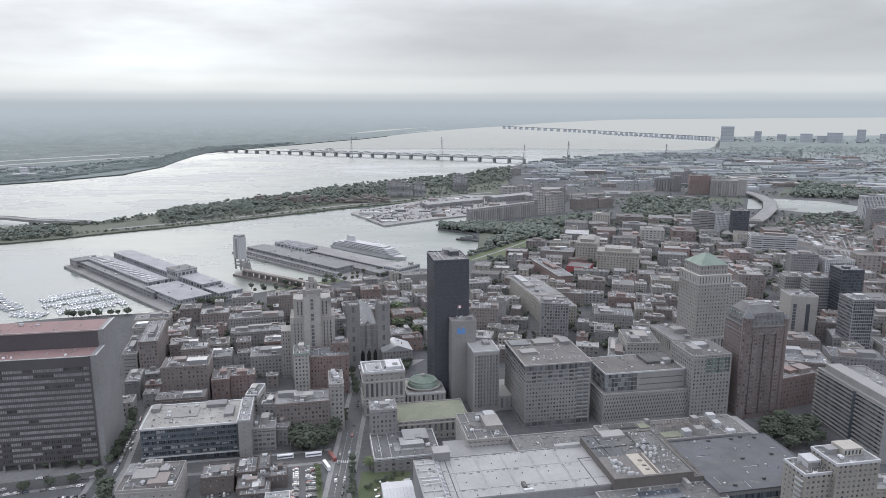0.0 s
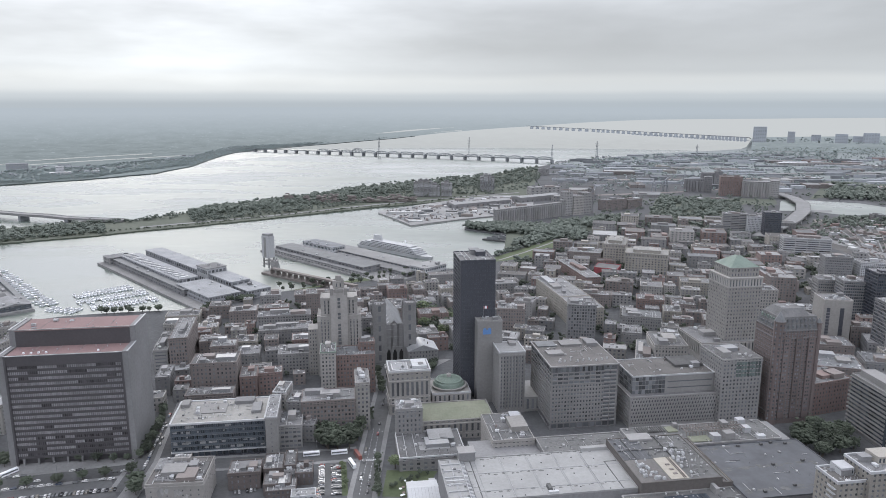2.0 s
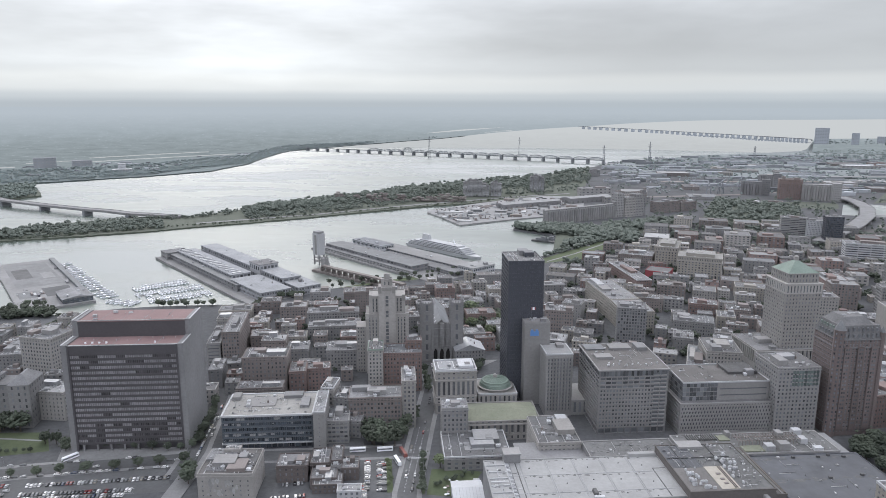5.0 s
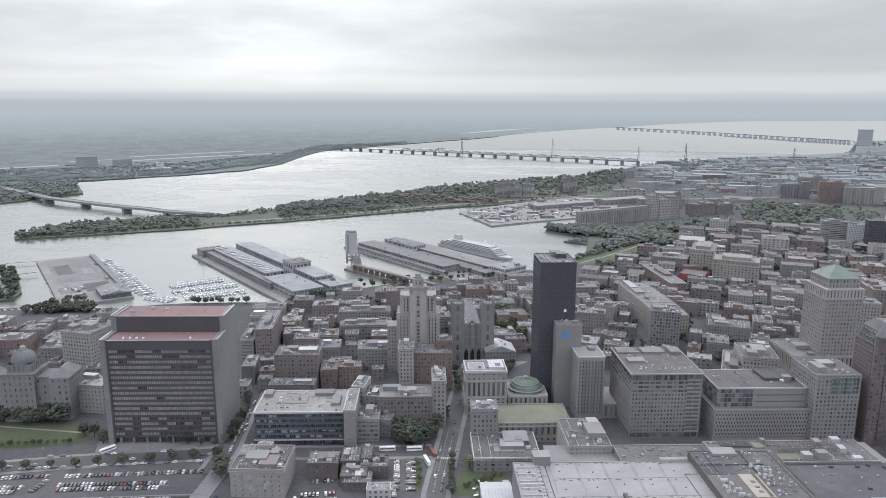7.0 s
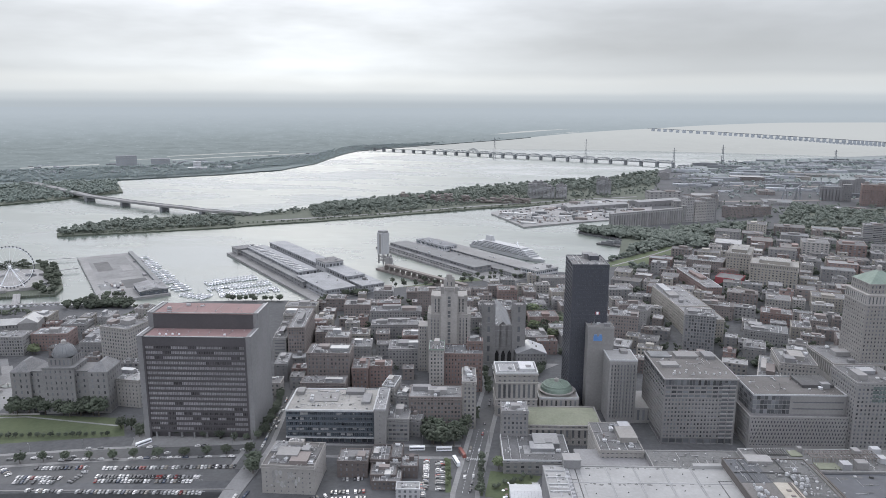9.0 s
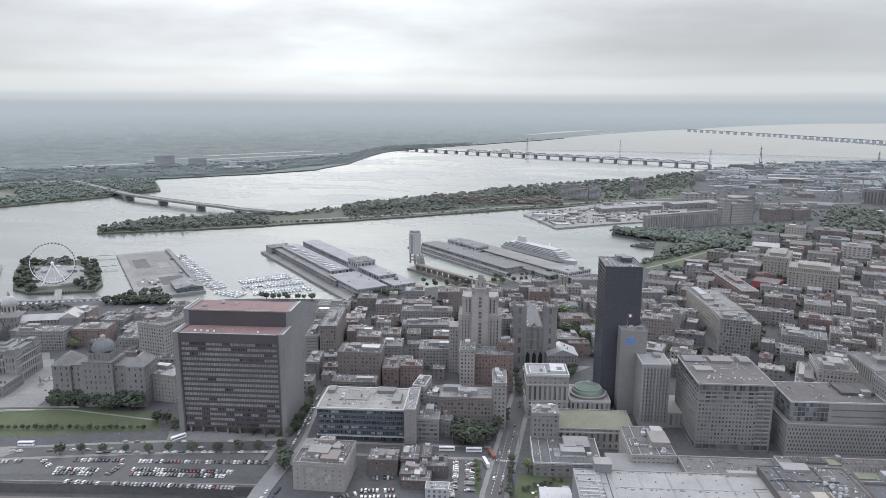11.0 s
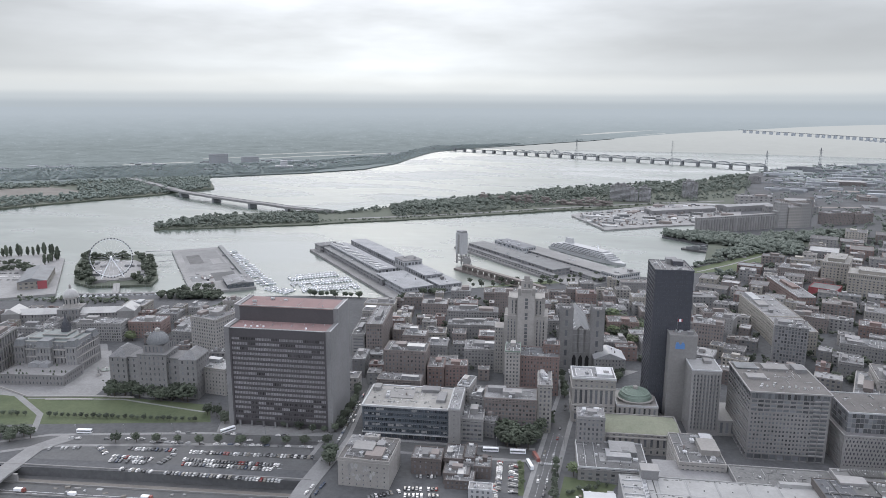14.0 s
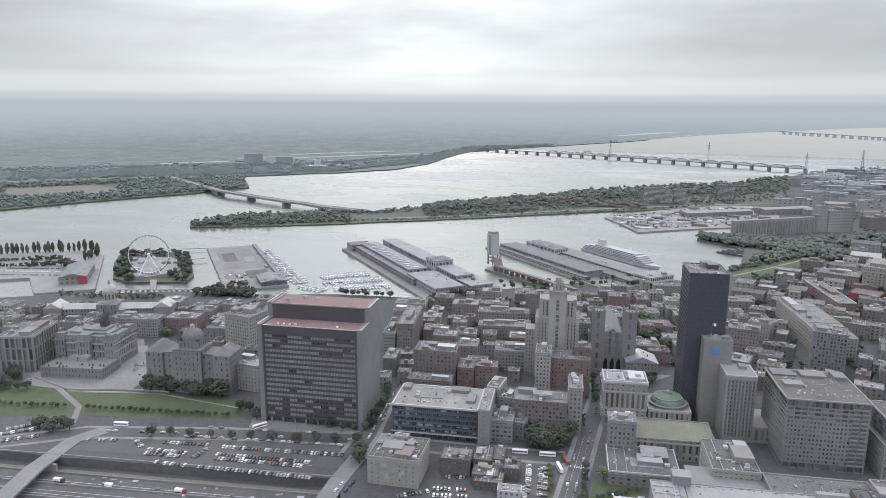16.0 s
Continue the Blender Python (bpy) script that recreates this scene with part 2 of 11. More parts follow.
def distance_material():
    """A plain glowing backdrop: the haze under the skyline is painted into its emission."""
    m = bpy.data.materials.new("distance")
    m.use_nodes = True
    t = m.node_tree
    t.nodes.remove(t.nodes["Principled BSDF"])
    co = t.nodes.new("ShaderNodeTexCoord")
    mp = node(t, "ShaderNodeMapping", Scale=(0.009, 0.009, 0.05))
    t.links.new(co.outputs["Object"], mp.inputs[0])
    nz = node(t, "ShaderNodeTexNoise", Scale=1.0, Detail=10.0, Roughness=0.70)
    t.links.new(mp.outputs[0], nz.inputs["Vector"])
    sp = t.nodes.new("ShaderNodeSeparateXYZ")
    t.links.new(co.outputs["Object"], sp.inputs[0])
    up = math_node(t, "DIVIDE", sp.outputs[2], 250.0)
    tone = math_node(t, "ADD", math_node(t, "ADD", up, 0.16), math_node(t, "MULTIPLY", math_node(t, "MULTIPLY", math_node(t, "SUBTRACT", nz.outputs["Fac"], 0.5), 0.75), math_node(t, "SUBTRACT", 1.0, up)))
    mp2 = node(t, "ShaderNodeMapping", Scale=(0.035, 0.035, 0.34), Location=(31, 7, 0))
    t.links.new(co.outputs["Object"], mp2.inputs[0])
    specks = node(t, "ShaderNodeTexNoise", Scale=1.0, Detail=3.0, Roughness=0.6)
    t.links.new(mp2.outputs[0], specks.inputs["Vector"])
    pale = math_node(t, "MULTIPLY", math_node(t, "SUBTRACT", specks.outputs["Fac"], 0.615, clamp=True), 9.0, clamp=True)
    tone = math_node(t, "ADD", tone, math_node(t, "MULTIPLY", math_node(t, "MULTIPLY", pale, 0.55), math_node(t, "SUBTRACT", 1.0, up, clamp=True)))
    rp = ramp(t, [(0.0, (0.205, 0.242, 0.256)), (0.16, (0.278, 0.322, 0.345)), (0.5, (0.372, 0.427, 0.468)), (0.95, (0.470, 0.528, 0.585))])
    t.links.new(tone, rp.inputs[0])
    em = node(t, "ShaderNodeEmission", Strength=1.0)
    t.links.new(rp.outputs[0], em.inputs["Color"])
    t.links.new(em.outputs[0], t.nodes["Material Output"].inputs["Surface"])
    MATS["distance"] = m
    # far water: the sky's reflection painted as a pale even glow
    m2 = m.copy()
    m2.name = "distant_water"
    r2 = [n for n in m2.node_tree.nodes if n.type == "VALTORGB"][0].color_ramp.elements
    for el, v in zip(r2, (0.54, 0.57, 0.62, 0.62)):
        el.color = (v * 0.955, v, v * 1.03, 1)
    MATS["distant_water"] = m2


distance_material()

material("far_roof", *grey(0.20, 0.31, (0.96, 0.99, 1.02)), rough=0.8, grain=0.01, blotch=0.002, vary=0.5, spec=0.1, bump=0, island=True)


def water_material():
    m = bpy.data.materials.new("river_water")
    m.use_nodes = True
    t = m.node_tree
    bs = t.nodes["Principled BSDF"]
    bs.inputs["Base Color"].default_value = (0.105, 0.130, 0.120, 1)
    bs.inputs["IOR"].default_value = 1.9
    co = t.nodes.new("ShaderNodeTexCoord")
    mp = node(t, "ShaderNodeMapping", Scale=(0.0022, 0.0042, 1.0), Rotation=(0, 0, radians(-25)))
    t.links.new(co.outputs["Object"], mp.inputs[0])
    big = node(t, "ShaderNodeTexNoise", Scale=1.0, Detail=5.0, Roughness=0.6)
    t.links.new(mp.outputs[0], big.inputs["Vector"])
    rr = ramp(t, [(0.38, (0.16,) * 3), (0.62, (0.40,) * 3)])
    t.links.new(big.outputs["Fac"], rr.inputs[0])
    t.links.new(rr.outputs[0], bs.inputs["Roughness"])
    rip = node(t, "ShaderNodeTexNoise", Scale=0.16, Detail=5.0, Roughness=0.7)
    t.links.new(co.outputs["Object"], rip.inputs["Vector"])
    # at a low angle the wave faces that show are those leaning shorewards
    flat = t.nodes.new("ShaderNodeVectorMath")
    flat.operation = "MULTIPLY"
    flat.inputs[1].default_value = (1, 1, 0)
    t.links.new(co.outputs["Object"], flat.inputs[0])
    dist = t.nodes.new("ShaderNodeVectorMath")
    dist.operation = "LENGTH"
    t.links.new(flat.outputs[0], dist.inputs[0])
    unit = t.nodes.new("ShaderNodeVectorMath")
    unit.operation = "NORMALIZE"
    t.links.new(flat.outputs[0], unit.inputs[0])
    open_water = math_node(t, "DIVIDE", math_node(t, "SUBTRACT", dist.outputs["Value"], 1900.0), 2300.0, clamp=True)
    lean = t.nodes.new("ShaderNodeVectorMath")
    lean.operation = "SCALE"
    t.links.new(unit.outputs[0], lean.inputs[0])
    t.links.new(math_node(t, "SUBTRACT", -0.02, math_node(t, "MULTIPLY", open_water, 0.15)), lean.inputs["Scale"])
    level = t.nodes.new("ShaderNodeVectorMath")
    level.operation = "ADD"
    level.inputs[1].default_value = (0, 0, 1)
    t.links.new(lean.outputs[0], level.inputs[0])
    bp = node(t, "ShaderNodeBump", Strength=0.05, Distance=1.0)
    t.links.new(level.outputs[0], bp.inputs["Normal"])
    t.links.new(rip.outputs["Fac"], bp.inputs["Height"])
    t.links.new(bp.outputs[0], bs.inputs["Normal"])
    MATS["river_water"] = m


water_material()


# ---- mesh helpers ----
def mesh_from(name, verts, faces, mat):
    me = bpy.data.meshes.new(name)
    me.from_pydata(verts, [], faces)
    me.update()
    me.materials.append(MATS[mat])
    return me


def place(name, me, parent=None, at=(0, 0, 0), rot=0.0, scale=(1, 1, 1), label=""):
    ob = new(name, me)
    ob.location, ob.rotation_euler, ob.scale = at, (0, 0, radians(rot)), scale
    if parent is not None:
        ob.parent = parent
    if label:
        tagged(ob, label)
    return ob


def empty(name, x, y, z=0.0, rot=0.0):
    ob = new(name)
    ob.empty_display_size = 1.0
    ob.location, ob.rotation_euler = (x, y, z), (0, 0, radians(rot))
    return ob


class Geo:
    """Vertices and faces gathered into one mesh."""

    def __init__(self):
        self.v, self.f = [], []

    def quad(self, a, b, c, d):
        i = len(self.v)
        self.v += [a, b, c, d]
        self.f.append((i, i + 1, i + 2, i + 3))

    def poly(self, pts):
        i = len(self.v)
        self.v += pts
        self.f.append(tuple(range(i, i + len(pts))))

    def box(self, x0, y0, z0, x1, y1, z1, taper=0.0, bottom=False):
        i = len(self.v)
        t = taper
        self.v += [(x0, y0, z0), (x1, y0, z0), (x1, y1, z0), (x0, y1, z0),
                   (x0 + t, y0 + t, z1), (x1 - t, y0 + t, z1), (x1 - t, y1 - t, z1), (x0 + t, y1 - t, z1)]
        self.f += [(i, i + 1, i + 5, i + 4), (i + 1, i + 2, i + 6, i + 5), (i + 2, i + 3, i + 7, i + 6), (i + 3, i, i + 4, i + 7), (i + 4, i + 5, i + 6, i + 7)]
        if bottom:
            self.f.append((i + 3, i + 2, i + 1, i))

    def tube(self, cx, cy, z0, z1, r0, r1, n=10, cap=True):
        i = len(self.v)
        for z, r in ((z0, r0), (z1, r1)):
            self.v += [(cx + r * math.cos(2 * math.pi * k / n), cy + r * math.sin(2 * math.pi * k / n), z) for k in range(n)]
        self.f += [(i + k, i + (k + 1) % n, i + n + (k + 1) % n, i + n + k) for k in range(n)]
        if cap:
            self.f.append(tuple(i + n + k for k in range(n)))

    def beam(self, p, q, w):
        """A square bar from p to q."""
        p, q = Vector(p), Vector(q)
        d = (q - p).normalized()
        s = d.cross(Vector((0, 0, 1)))
        s = Vector((1, 0, 0)) if s.length < 1e-3 else s.normalized()
        u = s.cross(d)
        i = len(self.v)
        for c in (p, q):
            for a, b in ((-1, -1), (1, -1), (1, 1), (-1, 1)):
                self.v.append(tuple(c + (s * a + u * b) * (w / 2)))
        self.f += [(i + k, i + (k + 1) % 4, i + 4 + (k + 1) % 4, i + 4 + k) for k in range(4)] + [(i + 3, i + 2, i + 1, i), (i + 4, i + 5, i + 6, i + 7)]

    def gable(self, x0, y0, x1, y1, z0, z1, along="x", over=0.4):
        """A pitched roof over a rectangle, with its gable ends."""
        x0, y0, x1, y1 = x0 - over, y0 - over, x1 + over, y1 + over
        if along == "x":
            m = (y0 + y1) / 2
            a, b = (x0, m, z1), (x1, m, z1)
            self.quad((x0, y0, z0), (x1, y0, z0), b, a)
            self.quad((x1, y1, z0), (x0, y1, z0), a, b)
            self.poly([(x0, y1, z0), (x0, y0, z0), a])
            self.poly([(x1, y0, z0), (x1, y1, z0), b])
        else:
            m = (x0 + x1) / 2
            a, b = (m, y0, z1), (m, y1, z1)
            self.quad((x0, y1, z0), (x0, y0, z0), a, b)
            self.quad((x1, y0, z0), (x1, y1, z0), b, a)
            self.poly([(x0, y0, z0), (x1, y0, z0), a])
            self.poly([(x1, y1, z0), (x0, y1, z0), b])

    def mesh(self, name, mat):
        return mesh_from(name, self.v, self.f, mat)


def part(name, geo, mat, parent, label=""):
    return place(name, geo.mesh(name, mat), parent, label=label)


# ---- distance: beyond FAR_R depth is drawn together towards a far rim, seen from over the town ----
FAR_R, FAR_SPAN = 4250.0, 550.0


def far(x, y, z=0.0):
    r = math.hypot(x, y)
    if r <= FAR_R:
        return (x, y, z)
    k = (FAR_R + FAR_SPAN * (1 - math.exp(-(r - FAR_R) / FAR_SPAN))) / r
    return (x * k, y * k, EYE_Z + (z - EYE_Z) * k)


def polar(az, r, z=0.0):
    a = radians(az)
    return (-math.sin(a) * r, math.cos(a) * r, z)


def between(rows, az):
    """rows of (azimuth, value...) from left to right along rising azimuth; linear between."""
    if az <= rows[0][0]:
        return rows[0][1:]
    for a, b in zip(rows, rows[1:]):
        if az <= b[0]:
            k = (az - a[0]) / (b[0] - a[0])
            return tuple(p + (q - p) * k for p, q in zip(a[1:], b[1:]))
    return rows[-1][1:]


def land_strip(name, rows, z, mat, label, category, depth=4.0, step=0.5, ragged=0.0):
    """Land between a near and a far shore, given by azimuth; with a bank down to the water."""
    g = Geo()
    n = max(2, int((rows[-1][0] - rows[0][0]) / step) + 1)
    cols = []
    for i in range(n):
        az = rows[0][0] + (rows[-1][0] - rows[0][0]) * i / (n - 1)
        near, end = between(rows, az)
        near += ragged * noise.noise(Vector((az * 3.1, 0, 0)))
        end += ragged * noise.noise(Vector((az * 2.7, 9, 0)))
        end = max(end, near + 2)
        steps = max(1, min(14, int((math.log(end) - math.log(max(near, 20))) / 0.12)))
        cols.append((az, near, end))
    m = 12
    for i, (az, near, end) in enumerate(cols):
        g.v.append(far(*polar(az, near, z - depth)))
        for k in range(m + 1):
            r = near * (end / near) ** (k / m)
            g.v.append(far(*polar(az, r, z)))
        g.v.append(far(*polar(az, end, z - depth)))
    w = m + 3
    for i in range(n - 1):
        for k in range(w - 1):
            a = i * w + k
            g.f.append((a, a + 1, a + w + 1, a + w))
    ob = place(name, g.mesh(name, mat))
    return tagged(ob, label, category, kind="structure")

# ---- the setting: river, shores, ground ----
SHORE = [(-45, 17500), (-32, 16789), (-22.3, 14109), (-14.1, 12500), (-11.2, 11216), (-8.9, 10230), (-5.4, 8582), (0.4, 6917), (4.5, 5759), (6.6, 5310), (11, 4725), (15.5, 4267),
         (18.65, 3966), (18.9, 3916), (21.9, 3131), (24.6, 2847), (29.2, 2711), (36.7, 2632), (45, 2640), (70, 2700)]


def shore_end(r):
    """Where the near edge of the far shore gives way to the distance."""
    return max(r + 30, min(4600, r + 480))


def river():
    g = Geo()
    n, m = 360, 26
    for i in range(n + 1):
        az = -180 + 360 * i / n
        end = min(4260, between(SHORE, az)[0] + 60)
        for k in range(m + 1):
            g.v.append(far(*polar(az, 640 * (end / 640) ** (k / m), -3.0)))
    for i in range(n):
        for k in range(m):
            a, b = i * (m + 1) + k, (i + 1) * (m + 1) + k
            g.f.append((a, a + 1, b + 1, b))
    tagged(place("water", g.mesh("water", "river_water")), "broad grey river with bright silvery reflections of cloud", "water", kind="structure")


river()
GROUND_ROWS = [(-180, 0.1, 4000), (-33, 0.1, 4000), (-20.97, 0.1, 4000), (-18.46, 0.1, 4000), (-13.8, 0.1, 3831), (-10.1, 0.1, 3419),
               (-8.5, 0.1, 3340), (-5.7, 0.1, 2965), (-5.35, 0.1, 2930), (-5.13, 0.1, 1304), (-2.89, 0.1, 1212), (-0.76, 0.1, 1142), (0.2, 0.1, 1075), (2.5, 0.1, 1080),
               (5.95, 0.1, 1038), (11.2, 0.1, 976), (17.1, 0.1, 962), (23.8, 0.1, 914), (29.5, 0.1, 938), (29.7, 449, 939), (31.9, 455, 946), (35.9, 466, 947), (38.9, 479, 985), (42.9, 496, 1010),
               (47.5, 522, 1035), (51.7, 551, 1064), (58, 610, 1100), (70, 760, 1200), (71, 0.1, 1210), (180, 0.1, 4000)]
land_strip("ground", GROUND_ROWS, 0.0, "ground_city", "grey paved city ground with streets down to the quays", "ground", depth=9, step=0.2)
land_strip("ground_near", [(29.4, 0.1, 330), (71.2, 0.1, 330)], 0.0, "ground_city", "grey paved city ground beside the sunken motorway", "ground", depth=9, step=2)
land_strip("ground_silo_quay", [(-7.5, 1350, 1640), (-5.5, 1358, 1640), (-4.05, 1361, 1600), (-2.2, 1390, 1512), (0.42, 1440, 1462)], -0.06, "ground_city",
           "weedy grey point of land under the grain silo", "ground", depth=6, step=0.2)
land_strip("ground_cargo_pier", [(-7.5, 1620, 2000), (-5.5, 1620, 2000), (-1.8, 1615, 1990), (4.87, 1484, 1775), (7.57, 1665, 1690)], -0.08, "quay",
           "flat grey cargo pier with containers and sheds", "pier", depth=6, step=0.3)
land_strip("ground_peninsula", [(-7.5, 1995, 2960), (-5.6, 1995, 2960), (-1.9, 1985, 2582), (0.35, 1910, 2480), (4.1, 1821, 2338), (8.0, 1763, 2200), (10.8, 1710, 2075), (13.0, 1674, 2000),
                                (17.3, 1613, 1900), (22.3, 1565, 1781), (26.5, 1545, 1690), (29.3, 1525, 1732), (33.8, 1524, 1714), (36.0, 1530, 1700),
                                (38.2, 1538, 1672), (39.9, 1545, 1636), (40.9, 1550, 1582)], -0.1, "bank_green",
           "long green tree-covered peninsula between harbour and river", "peninsula", depth=7, step=0.3, ragged=8)
land_strip("ground_island", [(36.3, 2255, 2300), (36.7, 2250, 2590), (38.0, 2225, 2595), (39.3, 2202, 2600), (40.2, 2154, 2600), (46.2, 2075, 2600), (49.9, 2039, 2605), (53.4, 1993, 2610), (70, 1900, 2640)],
           1.0, "bank_green", "wooded island park in the river", "island", depth=6, step=0.4, ragged=10)
land_strip("ground_far_district", [(-70, 2700, 7000), (-33, 2700, 6990), (-21.4, 2700, 5990), (-21.0, 2700, 4453), (-18.46, 2700, 4166), (-13.8, 2700, 3815), (-10.1, 2700, 3405), (-8.5, 2800, 3320), (-7.0, 2900, 3090)], 1.0, "hazed_land",
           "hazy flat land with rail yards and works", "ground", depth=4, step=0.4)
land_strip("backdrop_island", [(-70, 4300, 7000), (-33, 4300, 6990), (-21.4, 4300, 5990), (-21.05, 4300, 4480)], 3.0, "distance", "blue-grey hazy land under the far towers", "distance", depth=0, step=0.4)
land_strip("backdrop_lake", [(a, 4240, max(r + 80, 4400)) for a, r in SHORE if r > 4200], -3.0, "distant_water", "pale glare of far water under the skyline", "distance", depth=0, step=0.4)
patch_under = mesh_from("ground_court", [(1.5 * math.cos(k * 0.7854), 1.5 * math.sin(k * 0.7854), 0.02) for k in range(8)], [tuple(range(8))], "ground_city")
tagged(place("ground_court", patch_under), "grey paving of a city courtyard", "ground", kind="structure")
land_strip("ground_south_shore", [(a, r, shore_end(r)) for a, r in SHORE if r < 6000], 1.0, "hazed_ground", "hazy wooded suburbs on the far shore", "shore", depth=6, step=0.4, ragged=15)
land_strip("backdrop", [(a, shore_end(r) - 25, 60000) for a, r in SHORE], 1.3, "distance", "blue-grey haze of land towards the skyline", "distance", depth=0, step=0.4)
for k, rows in enumerate(([(22.4, 3755, 3800), (28, 3590, 3640), (33, 3449, 3490)], [(24.7, 3955, 4005), (29, 3820, 3870), (33, 3693, 3740)], [(37.7, 3301, 3345), (42.7, 3236, 3275)], [(46.1, 3140, 3168), (47.7, 3120, 3148)], [(34, 3560, 3590), (37, 3480, 3515)])):
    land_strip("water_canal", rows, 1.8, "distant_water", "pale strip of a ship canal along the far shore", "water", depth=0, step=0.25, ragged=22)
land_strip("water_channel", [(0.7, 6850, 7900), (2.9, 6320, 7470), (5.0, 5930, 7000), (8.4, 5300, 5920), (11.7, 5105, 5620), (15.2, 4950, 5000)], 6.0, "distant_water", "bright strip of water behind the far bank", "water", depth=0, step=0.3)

# ---- buildings ----
FOOT = []          # footprints taken: x, y, cos, sin, half width, half depth


def claim(x, y, rot, w, d):
    FOOT.append((x, y, math.cos(radians(rot)), math.sin(radians(rot)), w / 2, d / 2))


claim(770.0, 1368.0, 59.6, 480, 125)   # railway land, kept clear of houses


def free(x, y, rot, w, d, gap=1.0):
    c, s = math.cos(radians(rot)), math.sin(radians(rot))
    pts = [(x + u * w * c - v * d * s, y + u * w * s + v * d * c) for u in (-0.5, -0.17, 0.17, 0.5) for v in (-0.5, -0.17, 0.17, 0.5)]
    for fx, fy, fc, fs, hw, hd in FOOT:
        if abs(fx - x) + abs(fy - y) > 1.6 * (hw + hd + w + d):
            continue
        for px, py in pts:
            dx, dy = px - fx, py - fy
            if abs(dx * fc + dy * fs) < hw + gap and abs(-dx * fs + dy * fc) < hd + gap:
                return False
        for u in (-0.9, 0, 0.9):
            for v in (-0.9, 0, 0.9):
                qx, qy = fx + u * hw * fc - v * hd * fs - x, fy + u * hw * fs + v * hd * fc - y
                if abs(qx * c + qy * s) < w / 2 + gap and abs(-qx * s + qy * c) < d / 2 + gap:
                    return False
    return True


def facades(walls, panes, w, d, z0, z1, floor_h, bay, wf, hf, deep=0.3, base=0.0, edge=0.8):
    """Four walls with real window openings, one connected skin, and the panes set back in them."""
    rows = max(1, int(round((z1 - z0 - base) / floor_h)))
    fh = (z1 - z0 - base) / rows
    V, F = walls.v, walls.f
    zs = [z0]
    for r in range(rows):
        b = z0 + base + r * fh + fh * (1 - hf) * 0.55
        zs += [b, b + fh * hf]
    zs.append(z1)
    m = len(zs)
    corner = []
    for cx, cy in ((-w / 2, -d / 2), (w / 2, -d / 2), (w / 2, d / 2), (-w / 2, d / 2)):
        corner.append(len(V))
        V.extend((cx, cy, z) for z in zs)
    for side, (ox, oy, dx, dy, length) in enumerate(((-w / 2, -d / 2, 1, 0, w), (w / 2, -d / 2, 0, 1, d), (w / 2, d / 2, -1, 0, w), (-w / 2, d / 2, 0, -1, d))):
        nx, ny = -dy * deep, dx * deep        # inwards
        run = length - 2 * edge
        cols = max(1, int(round(run / bay)))
        cw = run / cols
        ww = cw * wf
        us = []
        for i in range(cols):
            u = edge + cw * (i + 0.5) - ww / 2
            us += [u, u + ww]
        n, o = len(us) + 2, len(V)
        V.extend((ox + dx * u, oy + dy * u, z) for z in zs for u in us)
        c0, c1, k = corner[side], corner[(side + 1) % 4], len(us)
        grid = [[c0 + j] + [o + j * k + i for i in range(k)] + [c1 + j] for j in range(m)]
        for j in range(m - 1):
            lo, hi = grid[j], grid[j + 1]
            if j % 2 == 0:
                F.extend((lo[i], lo[i + 1], hi[i + 1], hi[i]) for i in range(n - 1))
                continue
            for i in range(n - 1):
                a, b, c, e = lo[i], lo[i + 1], hi[i + 1], hi[i]
                if i % 2 == 0:
                    F.append((a, b, c, e))
                    continue
                q = len(V)
                inner = [(V[k][0] + nx, V[k][1] + ny, V[k][2]) for k in (a, b, c, e)]
                V.extend(inner)
                F.extend(((a, b, q + 1, q), (b, c, q + 2, q + 1), (c, e, q + 3, q + 2), (e, a, q, q + 3)))
                panes.quad(*inner)


def parapet(g, w, d, z, high=0.7, thick=0.45, lip=0.12):
    """One closed ring with a rim."""
    a, b = w / 2 + lip, d / 2 + lip
    i = len(g.v)
    for p, q, h in ((a, b, z - 0.5), (a, b, z + high), (a - thick - lip, b - thick - lip, z + high), (a - thick - lip, b - thick - lip, z - 0.5)):
        g.v += [(-p, -q, h), (p, -q, h), (p, q, h), (-p, q, h)]
    for ring in range(4):
        o, n = i + 4 * ring, i + 4 * ((ring + 1) % 4)
        g.f += [(o + k, o + (k + 1) % 4, n + (k + 1) % 4, n + k) for k in range(4)]


